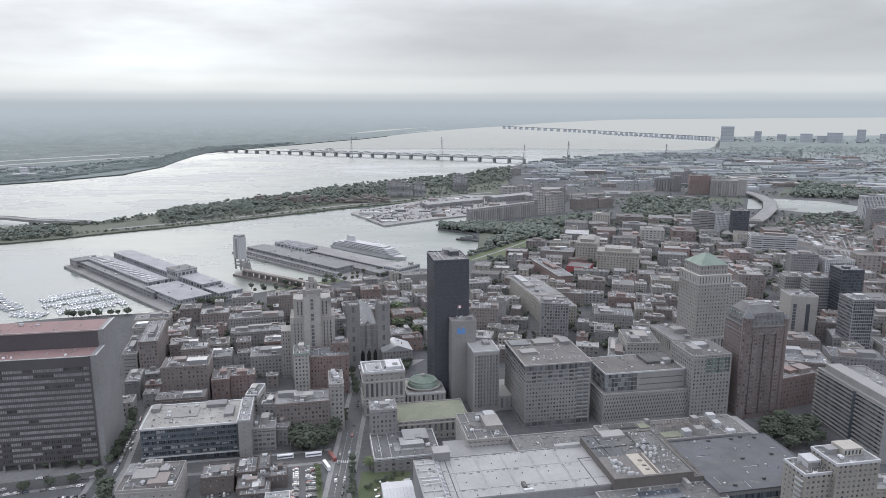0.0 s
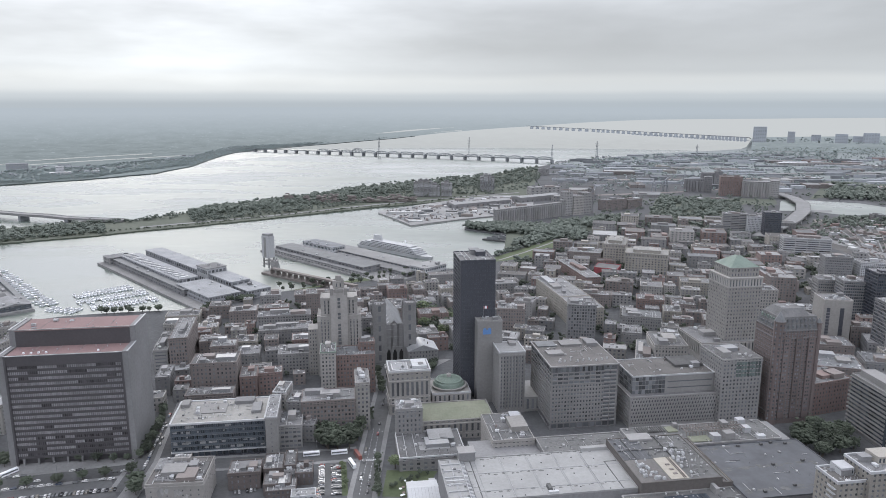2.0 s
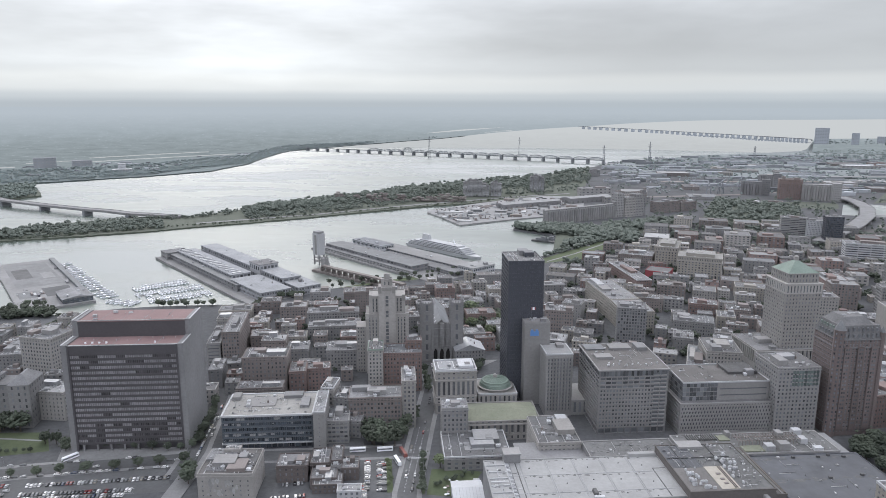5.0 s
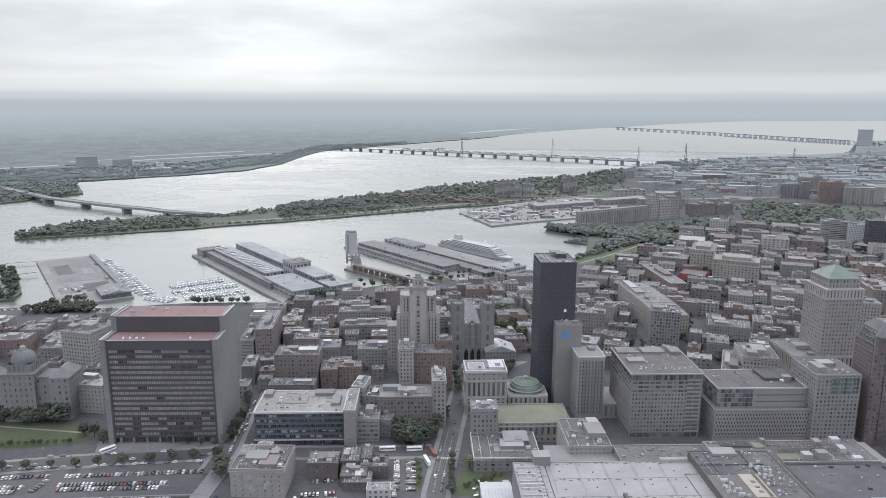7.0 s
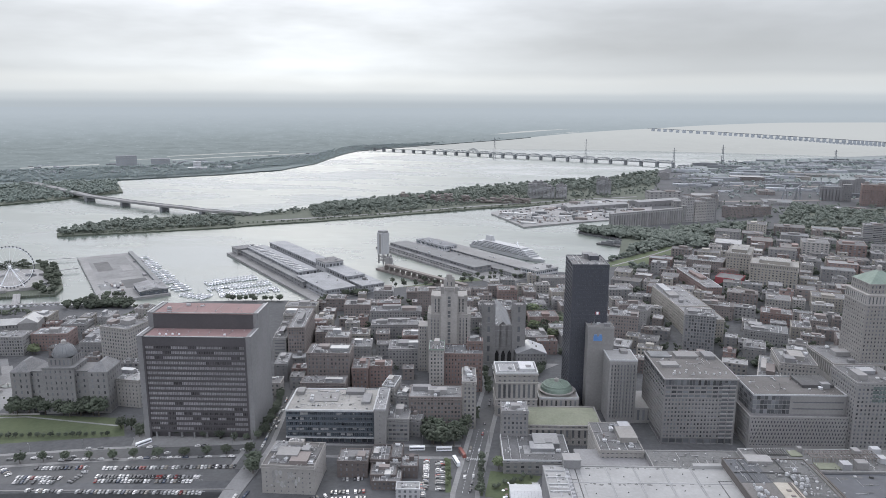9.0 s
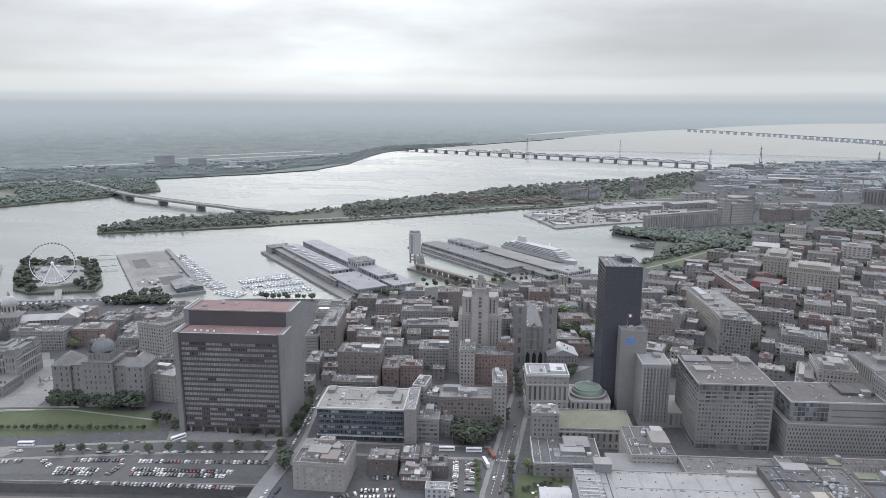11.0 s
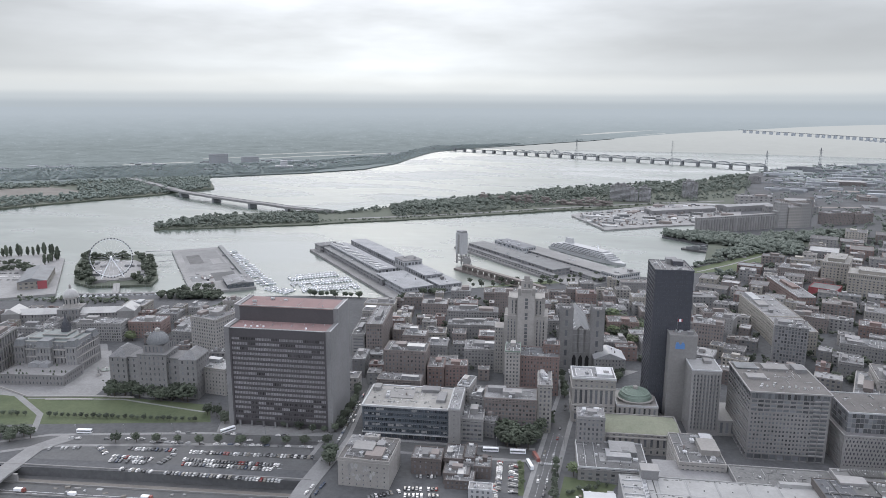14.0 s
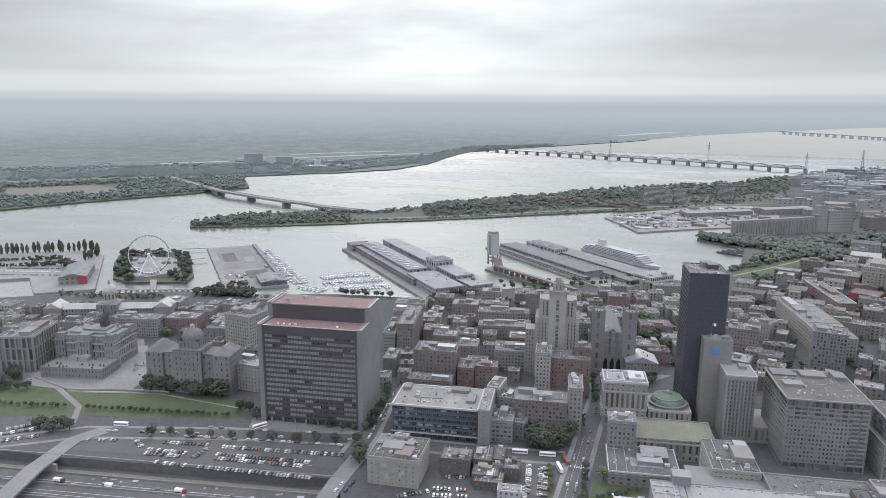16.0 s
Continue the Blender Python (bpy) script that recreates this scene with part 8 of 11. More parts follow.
stepped_roofs(-187.7, 411.7, 8.0, 35.7, 33.6, 20.02)
site_truck(-411.7, 325.4, 12, -7)
site_truck(-322.4, 345.3, 12, -7)
site_truck(-375.0, 332.5, 190, -7, "steel")
for k in range(26):
    g = Geo()
    a, b, c = rng.uniform(0.6, 2.6), rng.uniform(0.5, 1.3), rng.uniform(0.3, 1.2)
    g.box(-a, -b, 0, a, b, c, taper=0.08)
    px, py = (-400 + k * 7.5, 330 + k * 1.7 + rng.uniform(-7, 7))
    tagged(place("building_material", g.mesh("building_material", rng.choice(("concrete", "soil", "sheet_metal", "white_panel"))), at=(px, py, -7), rot=rng.uniform(0, 40)), "stack of building material beside the sunken lanes", "material", "site stacks")
for off in (6, 18, 30, 34, 48):
    ribbon("lane_line", "worn white lane line", "marking", [(-560 + off * 0.22, 312 - off, -6.97), (-222 + off * 0.22, 388 - off, -6.97)], 0.3, "road_paint")
ribbon("motorway_verge", "strip of bare soil beside the sunken lanes", "verge", [(-560, 306, -6.95), (-222, 382, -6.95)], 6, "soil")


# ---- harbour ----
def pier(label, x, y, rot, length, width, mat="quay"):
    """A quay from its seaward left corner; runs towards the town along rot."""
    ob = empty("pier", x, y, 0, rot)
    g = Geo()
    g.box(0, 0, -6, length, width, 0.2)
    part("deck", g, mat, ob)
    g = Geo()
    for v in (0.6, width - 0.6):
        for k in range(int(length / 12)):
            g.box(3 + k * 12, v - 0.25, 0.2, 3.5 + k * 12, v + 0.25, 0.9)
    tagged(part("bollard_row", g, "rust_steel", ob), kind="stuff")
    tagged(ob, label, "pier")
    claim(x + math.cos(radians(rot)) * length / 2, y + math.sin(radians(rot)) * length / 2, rot, length, width * 2)
    c, s = math.cos(radians(rot)), math.sin(radians(rot))
    return lambda u, v: (x + u * c - v * s, y + u * s + v * c)


material("roof_pier", *grey(0.19, 0.29, (0.99, 1.0, 1.01)), rough=0.9, grain=0.4, blotch=0.05, vary=0.15)
material("pier_wall", *grey(0.20, 0.29, (0.99, 1.0, 1.02)), rough=0.8, vary=0.1)


def shed(label, at, u0, u1, v0, v1, h, rot, roof="roof_gravel", wall="concrete_dark", ridge=0.0, teeth=0, category="shed", bays=6.0, glass="glass_dark"):
    w, d = u1 - u0, v1 - v0
    x, y = at((u0 + u1) / 2, (v0 + v1) / 2)
    ob = tagged(empty("shed", x, y, 0.2, rot), label, category)
    g, p = Geo(), Geo()
    facades(g, p, w, d, 0, h, h / 2, bays, 0.7, 0.5, 0.3)
    part("wall", g, wall, ob)
    tagged(part("glazing", p, glass, ob, "dark shed windows and doors"), kind="stuff")
    g = Geo()
    if ridge:
        g.gable(-w / 2, -d / 2, w / 2, d / 2, h, h + ridge, over=1.0)
    else:
        g.box(-w / 2 - 0.6, -d / 2 - 0.6, h, w / 2 + 0.6, d / 2 + 0.6, h + 0.6, bottom=True)
    part("roof", g, roof, ob)
    for k in range(teeth):
        g = Geo()
        u = -w / 2 + (k + 0.5) * w / teeth
        g.box(u - 2.5, -d * 0.38, h + 0.6, u + 1.5, d * 0.1, h + 2.2, taper=0.4)
        part("skylight", g, "sheet_metal", ob)
    if not teeth:
        roof_things(ob, w - 4, d - 4, h + (0.6 if not ridge else ridge * 0.6), 5)
    return ob


ke = pier("long concrete pier with grey harbour sheds", -610, 1095, -44, 372, 104)
shed("long low harbour shed with rows of skylights", ke, 34, 255, 26, 56, 13, -44, teeth=18, roof="roof_pier", wall="pier_wall")
shed("dark quayside flank of the harbour shed", ke, 34, 300, 14, 26, 9, -44, roof="roof_slate", wall="concrete_dark")
shed("tall long harbour shed with grey roof", ke, 30, 330, 68, 96, 16, -44, roof="roof_pier", wall="pier_wall", bays=8)
shed("glazed harbour hall at the pier head", ke, 268, 366, 18, 62, 11, -44, glass="glass_dark", bays=4, roof="roof_pier", wall="pier_wall")
shed("glazed hall with steel frame beside the quay", ke, 316, 372, 70, 104, 11, -44, glass="glass_dark", bays=4, roof="roof_pier", wall="pier_wall")
shed("raised white box on the harbour shed", ke, 228, 262, 66, 96, 23, -44, wall="white_panel", roof="roof_dark")
shed("low stepped block at the pier's seaward end", ke, 6, 34, 8, 44, 11, -44, wall="concrete")
al = pier("broad cruise pier with terminal roofs", -372, 1204, -42, 338, 116)
shed("long terminal shed with dark roof", al, 28, 270, 14, 48, 10, -42, roof="roof_slate", wall="concrete_dark", bays=9)
shed("low quay gallery along the terminal", al, 20, 280, 5, 13, 5, -42, roof="roof_gravel", wall="concrete", bays=9)
shed("cruise terminal with pale roof deck", al, 40, 330, 72, 108, 9, -42, roof="quay", wall="concrete", glass="glass_blue", bays=9)
shed("glass terminal block on the pier", al, 44, 130, 60, 88, 14, -42, roof="roof_blue", wall="white_panel", glass="glass_blue", bays=4)
shed("long open parking deck with stepped levels", al, 140, 330, 48, 72, 6, -42, roof="roof_gravel", wall="concrete_dark")
shed("white terminal pavilion at the quay", al, 318, 352, 66, 112, 13, -42, roof="roof_white", wall="white_panel", glass="glass_blue", bays=4)
patch("pier_lawn", "green lawn at the seaward tip of the cruise pier", "lawn", [al(3, 10), al(3, 70), al(24, 70), al(24, 10)], "grass", 0.26)
cv = pier("narrow old conveyor quay on trestles", -321.7, 1039.6, -34.5, 205, 12, "rust_steel")


def conveyor_tower(x, y, rot, h):
    ob = tagged(empty("conveyor_tower", x, y, 0.2, rot), "tall pale grain conveyor tower on a narrow quay", "tower")
    g = Geo()
    for sx in (-1, 1):
        for sy in (-1, 1):
            g.box(sx * 6 - 1, sy * 5 - 1, 0, sx * 6 + 1, sy * 5 + 1, h * 0.3)
    for z in (h * 0.1, h * 0.2):
        g.box(-7, -6, z, 7, 6, z + 0.8, bottom=True)
    part("leg_frame", g, "concrete", ob)
    g = Geo()
    g.box(-7.5, -6.5, h * 0.3, 7.5, 6.5, h * 0.94)
    part("shaft", g, "white_panel", ob)
    g = Geo()
    g.box(-2.5, -6.8, h * 0.32, 2.5, -6.4, h * 0.9)
    part("front_panel", g, "concrete", ob)
    g = Geo()
    g.box(-6.5, -5.5, h * 0.94, 6.5, 5.5, h)
    part("head_house", g, "concrete_dark", ob)
    g = Geo()
    g.beam((8, 0, h * 0.05), (20, 0, h * 0.33), 1.4)
    g.beam((20, 0, h * 0.33), (26, 0, 0), 1.0)
    g.box(9, -4, 0, 18, 4, 12)
    part("loading_frame", g, "concrete", ob)


conveyor_tower(-319.4, 1075.5, -34.5, 54.6)
g = Geo()
for k in range(14):
    g.box(20 + k * 13, 1.5, 0.2, 20 + k * 13 + 0.8, 10.5, 7)
g.box(20, 2.5, 7, 196, 9.5, 9.5, bottom=True)
tagged(place("conveyor_gallery", g.mesh("conveyor_gallery", "rust_steel"), at=(*cv(0, 0), 0), rot=-34.5), "long rusty conveyor gallery on trestles", "gallery")
material("pier_field", *grey(0.15, 0.22, (1, 0.99, 0.97)), rough=0.95, grain=0.2, blotch=0.04, vary=0.05)
jc = pier("flat open pier with bare asphalt and planters", -835, 1004, -46.5, 318, 88)
shed("low pavilion with a swept grey roof", jc, 262, 312, 50, 86, 6, -46.5, roof="roof_gravel", wall="glass_blue", ridge=3, category="pavilion")
patch("asphalt_field", "dark worn asphalt on the open pier", "asphalt", [jc(20, 12), jc(20, 70), jc(190, 74), jc(190, 12)], "pier_field", 0.24)
patch("asphalt_field", "darker asphalt bays on the open pier", "asphalt", [jc(205, 40), jc(205, 74), jc(258, 74), jc(258, 40)], "asphalt", 0.25)
patch("clock_quay", "long quay with rows of poplars and car parks", "pier", [(-1198.3, 790.0), (-1013.4, 912.6), (-957.6, 889.1), (-790.8, 713.3), (-847.9, 664.3), (-932.6, 726.3), (-1014.7, 663.6)], "quay", 0.2, thick=6)
def clock_quay(u, v):
    return (-1018.4 + u * 0.94 - v * 0.6, 691.3 + u * 0.34 + v * 0.8)
def quay_warehouse(x, y, rot):
    ob = tagged(empty("warehouse", x, y, 0.2, rot), "long quay warehouse with grey pitched roof and red gable", "warehouse")
    g, p = Geo(), Geo()
    facades(g, p, 92, 36, 0, 11, 5.5, 7, 0.5, 0.4)
    part("wall", g, "brick_buff", ob)
    tagged(part("glazing", p, "glass_dark", ob, "dark warehouse windows"), kind="stuff")
    g = Geo()
    g.gable(-46, -18, 46, 18, 11, 16, over=0.8)
    part("roof", g, "roof_slate", ob)
    g = Geo()
    g.box(45.6, 7, 0, 47.2, 18.6, 11.5)
    part("gable_end", g, "red_cloth", ob, "red painted gable end")
quay_warehouse(-869.3, 755.8, -50)
patch("basin_island", "round wooded island in the basin", "island", [(-818.6, 772.7), (-778.6, 759.6), (-701.6, 794.6), (-717.5, 829.2), (-811.7, 934.4), (-853.4, 957.6), (-948.2, 918.4), (-897.3, 852.1)], "bank_green", 0.3, thick=5)
ribbon("footbridge", "slender footbridge to the basin island", "footbridge", [(-792.8, 908.2, 3), (-773.1, 930.5, 3)], 4, "steel", thick=0.8, kind="")
ribbon("footbridge", "low causeway across the basin mouth", "footbridge", [(-868.5, 978.1, 2), (-832.1, 998.6, 2)], 4, "steel", thick=0.8, kind="")
ribbon("jetty", "floating jetty with moored boats", "jetty", [(-761.6, 721.9, 0.6), (-659.9, 763.1, 0.6)], 5, "quay", thick=1, kind="")
ribbon("jetty", "wooden landing stage below the island", "jetty", [(-716.7, 743.4, 0.6), (-752.9, 784.6, 0.6)], 9, "quay", thick=1, kind="")


def big_wheel(x, y, rot, r):
    """An observation wheel: rim, spokes, cabins, hub and two A-frames, on a deck."""
    ob = tagged(empty("observation_wheel", x, y, 0.3, rot), "tall white observation wheel with dark cabins", "ferris wheel")
    hub = r + 4
    n = 42
    for side in (-1.4, 1.4):
        g = Geo()
        for k in range(n):
            a, b = 2 * math.pi * k / n, 2 * math.pi * (k + 1) / n
            g.beam((r * math.cos(a), side, hub + r * math.sin(a)), (r * math.cos(b), side, hub + r * math.sin(b)), 0.42)
        part("rim", g, "white_paint", ob)
    for k in range(n // 2):
        g = Geo()
        a = 4 * math.pi * k / n
        g.beam((0, 0, hub), (r * math.cos(a), 1.4 * (1 if k % 2 else -1), hub + r * math.sin(a)), 0.16)
        part("spoke", g, "white_paint", ob)
    for k in range(n):
        g = Geo()
        a = 2 * math.pi * k / n
        cx, cz = (r + 1.2) * math.cos(a), hub + (r + 1.2) * math.sin(a)
        g.box(cx - 1.0, -1.1, cz - 1.1, cx + 1.0, 1.1, cz + 1.0, taper=0.2, bottom=True)
        part("cabin", g, "dark_panel", ob)
    for sx in (-1, 1):
        for sy in (-1, 1):
            g = Geo()
            g.beam((0, sy * 2.5, hub), (sx * 17, sy * 8, 0), 0.9)
            part("leg", g, "white_paint", ob)
    g = Geo()
    g.beam((0, -3.5, hub), (0, 3.5, hub), 3.2)
    part("hub", g, "white_paint", ob)
    g = Geo()
    g.box(-26, -12, 0, 26, 10, 1.2)
    g.box(-30, -18, 0, -8, -12, 4)
    g.box(8, -16, 0, 32, -11, 4)
    part("boarding_deck", g, "concrete", ob)


big_wheel(-777.9, 804.6, 42, 28)


def cruise_ship(x, y, rot, length):
    ob = tagged(empty("cruise_ship", x, y, -7, rot), "white cruise ship moored at the pier", "ship")
    ob.scale = (1, 0.9, 0.82)
    b = 13.5
    g = Geo()
    outline = [(-0.5, -0.9), (-0.47, -1), (0.25, -1), (0.40, -0.7), (0.5, 0), (0.40, 0.7), (0.25, 1), (-0.47, 1), (-0.5, 0.9)]
    low = [(u * length * 0.96, v * b * 0.85, 0) for u, v in outline]
    top = [(u * length, v * b, 11) for u, v in outline]
    for i in range(len(outline)):
        j = (i + 1) % len(outline)
        g.quad(low[i], low[j], top[j], top[i])
    g.poly(top)
    part("hull", g, "white_panel", ob)
    decks = ((-0.46, 0.36, 13, 11, 14), (-0.45, 0.33, 12.7, 14, 17), (-0.43, 0.31, 12.5, 17, 20), (-0.38, 0.29, 11.5, 20, 23), (-0.3, 0.24, 10, 23, 26))
    for u0, u1, half, z0, z1 in decks:
        g = Geo()
        g.box(u0 * length, -half, z0, u1 * length, half, z1)
        d = part("deck", g, "white_panel", ob)
        w = Geo()
        for s in (-1, 1):
            for k in range(26):
                u = (u0 + 0.01 + (u1 - u0 - 0.02) * k / 26) * length
                w.box(u, s * half - 0.05, z0 + 0.9, u + (u1 - u0) * length / 26 * 0.7, s * half + 0.05, z1 - 0.7, bottom=True)
        tagged(part("glazing", w, "glass_dark", d, "dark cabin windows"), kind="stuff")
    g = Geo()
    g.box(-0.30 * length, -4, 26, -0.20 * length, 4, 37, taper=1.6)
    part("funnel", g, "white_panel", ob)
    g = Geo()
    g.beam((0.15 * length, 0, 26), (0.13 * length, 0, 36), 1.2)
    g.beam((0.13 * length, -4, 32), (0.13 * length, 4, 32), 0.6)
    part("mast", g, "white_paint", ob)
    for s in (-1, 1):
        for k in range(6):
            g = Geo()
            u = (-0.25 + k * 0.085) * length
            g.box(u - 4, s * 13.3 - 1.2, 12.2, u + 4, s * 13.3 + 1.2, 14.6, taper=0.6, bottom=True)
            part("lifeboat", g, "quay", ob)


cruise_ship(-131.1, 1210.3, -40.0, 183.3)


def boat_meshes():
    out = []
    for L, B in ((9, 3.0), (12, 3.6), (7, 2.6)):
        h, c = Geo(), Geo()
        plan = [(-L / 2, -B / 2 * 0.8), (L * 0.15, -B / 2), (L / 2, 0), (L * 0.15, B / 2), (-L / 2, B / 2 * 0.8)]
        lo = [(x * 0.9, y * 0.7, -0.3) for x, y in plan]
        hi = [(x, y, 1.0) for x, y in plan]
        for i in range(5):
            j = (i + 1) % 5
            h.quad(lo[i], lo[j], hi[j], hi[i])
        h.poly(hi)
        c.box(-L * 0.25, -B * 0.33, 1.0, L * 0.18, B * 0.33, 2.3, taper=0.35)
        out.append((h.mesh("hull", "white_paint"), c.mesh("cabin", "white_panel"), L))
    return out


BOATS = boat_meshes()
MAST = Geo()
MAST.tube(0, 0, 1.0, 13, 0.09, 0.05, 5)
MAST.beam((0, 0, 2.2), (-4, 0, 2.2), 0.14)
MAST = MAST.mesh("mast", "steel")


def boat(x, y, rot, sail=False):
    hull, cabin, L = rng.choice(BOATS)
    k = rng.uniform(1.15, 1.5)
    ob = place("boat", hull, at=(x, y, -2.8), rot=rot, scale=(k, k, k))
    place("cabin", cabin, ob)
    if sail:
        place("mast", MAST, ob)
    tagged(ob, "small white sailing boat moored in the harbour" if sail else "small white motor boat moored in the harbour", "boat", "moored boats")


def jetty_row(p, q, count, side=6.0, sail=0.3):
    ribbon("jetty", "narrow floating jetty of the marina", "jetty", [(*p, -2.2), (*q, -2.2)], 2.0, "quay", thick=0.6, kind="")
    p, q = Vector(p), Vector(q)
    d = (q - p).normalized()
    ang = math.degrees(math.atan2(d.y, d.x))
    for k in range(count):
        for s in (-1, 1):
            if rng.random() < 0.12:
                continue
            c = p + (q - p) * ((k + 0.5) / count) + Vector((-d.y, d.x)) * s * side
            boat(c.x, c.y, ang + 90 * s + rng.uniform(-4, 4), rng.random() < sail)


jetty_row((-538.6, 899.8), (-485.1, 953.2), 17, 7.5, 0.1)
jetty_row((-516.2, 868.2), (-449.7, 928.4), 19, 7.5, 0.1)
jetty_row((-488.0, 848.3), (-421.4, 896.0), 17, 7.5, 0.1)
jetty_row((-740.7, 1040.8), (-546.8, 855.7), 20, 6, sail=0.1)
jetty_row((-539.5, 841.1), (-495.1, 832.1), 6, 5, sail=0.3)
jetty_row((-761.1, 721.0), (-659.4, 762.2), 14, 5, sail=0.9)


# ---- grain silos and works ----
def silo_block(label, x, y, rot, count, r, h, rows=2, head=14, mat="concrete"):
    ob = tagged(empty("silo", x, y, 0, rot), label, "silo")
    L = count * 2 * r
    claim(x, y, rot, L + 20, rows * 2 * r + 10)
    for k in range(count):
        for j in range(rows):
            g = Geo()
            g.tube(-L / 2 + r + 2 * r * k, (j - (rows - 1) / 2) * 2 * r, 0, h, r, r, 14)
            part("cylinder", g, mat, ob)
    g, p = Geo(), Geo()
    facades(g, p, L, rows * 2 * r * 0.7, h, h + head * 0.5, head * 0.5, 5, 0.4, 0.4)
    g.quad((-L / 2, -rows * r * 0.7, h + head * 0.5), (L / 2, -rows * r * 0.7, h + head * 0.5), (L / 2, rows * r * 0.7, h + head * 0.5), (-L / 2, rows * r * 0.7, h + head * 0.5))
    part("gallery", g, mat, ob)
    tagged(part("glazing", p, "glass_dark", ob, "small dark windows"), kind="stuff")
    g, p = Geo(), Geo()
    facades(g, p, 22, rows * 2 * r, 0, h + head, 6, 4, 0.4, 0.4)
    g.quad((-11, -rows * r, h + head), (11, -rows * r, h + head), (11, rows * r, h + head), (-11, rows * r, h + head))
    t = part("work_house", g, mat, ob)
    t.location = (L / 2 + 10, 0, 0)
    tagged(part("glazing", p, "glass_dark", t, "small dark windows"), kind="stuff")
    return ob


silo_block("long derelict pale concrete grain silo on the waterfront", 133.5, 1560.5, 38.6, 30, 3.4, 28, head=9, mat="quay")
silo_block("pale concrete mill silos beside a road bridge", 800.0, 1984.0, -12, 11, 3.4, 40, rows=3, head=8, mat="concrete")
silo_block("grey silo block behind the brick mill", 752.0, 2243.0, 0, 7, 3.2, 40, head=8, mat="concrete_dark")
silo_block("grey works with silo block behind the docks", 663.4, 2094.8, -12, 7, 4, 32, mat="concrete_dark")


def brick_mill(x, y, rot, w, d, h):
    ob = sited("mill", "tall red-brown brick mill with rows of windows", "mill", x, y, rot, w, d)
    tiered(ob, w, d, ((0, h * 0.78, 5.2, 4.6, 0.4, 0.55, "brick_red", "glass_dark", 0.4), (h * 0.78, h, 6, 7, 0.3, 0.4, "brick_red", "glass_dark", 0.4)))
    deck(ob, w, d, h, "roof_brown", "brick_red", 1.0)
    for u, v, a, b, t in ((-0.3, 0.1, 10, 8, 7), (0.25, -0.1, 14, 10, 5)):
        g = Geo()
        g.box(u * w - a / 2, v * d - b / 2, h, u * w + a / 2, v * d + b / 2, h + t)
        part("penthouse", g, "brick_brown", ob)


brick_mill(741.0, 2016.0, -14, 58, 38, 54)


def elevator_works(x, y, rot):
    """The open-framed conveyor towers at the silo's end."""
    ob = sited("elevator_works", "derelict concrete elevator works with open frames and conveyors", "works", x, y, rot, 88, 30)
    for u, w, d, h, bay, m in ((-30, 20, 22, 54, 5, "concrete"), (-4, 30, 28, 44, 4, "limestone"), (24, 24, 24, 50, 4.5, "concrete"), (41, 9, 12, 58, 4.5, "concrete_dark")):
        walls, panes = Geo(), Geo()
        facades(walls, panes, w, d, 0, h, 6, bay, 0.5, 0.5, 0.5, 0, 0.9)
        for geo in (walls, panes):
            geo.v[:] = [(px + u, py, pz) for px, py, pz in geo.v]
        body = part("tower", walls, m, ob)
        tagged(part("glazing", panes, "glass_dark", body, "dark broken window openings"), kind="stuff")
        g = Geo()
        g.box(u - w / 2, -d / 2, h, u + w / 2, d / 2, h + 0.6)
        part("roof", g, "roof_gravel", body)
        for k in range(4):
            g = Geo()
            q = u - w / 2 + (k + 0.5) * w / 4
            g.beam((q, -d / 2 + 1, h + 0.6), (q, -d / 2 + 1, h + 5.5), 0.8)
            g.beam((q, -d / 2 + 1, h + 5.5), (q, d / 2 - 1, h + 5.5), 0.8)
            part("frame", g, "rust_steel", body)
    g = Geo()
    g.beam((-44, -6, 34), (46, -6, 47), 3.2)
    part("conveyor", g, "rust_steel", ob, "rusty sloping conveyor gallery")


elevator_works(252.0, 1652.0, 30)
for k, (x, y, w, h) in enumerate(((352.0, 1728.0, 70, 26), (404.0, 1760.0, 52, 22))):
    building("old brown works block beside the silo", x, y, 34, w, 28, h, wall="brick_brown", bay=4, things=5)


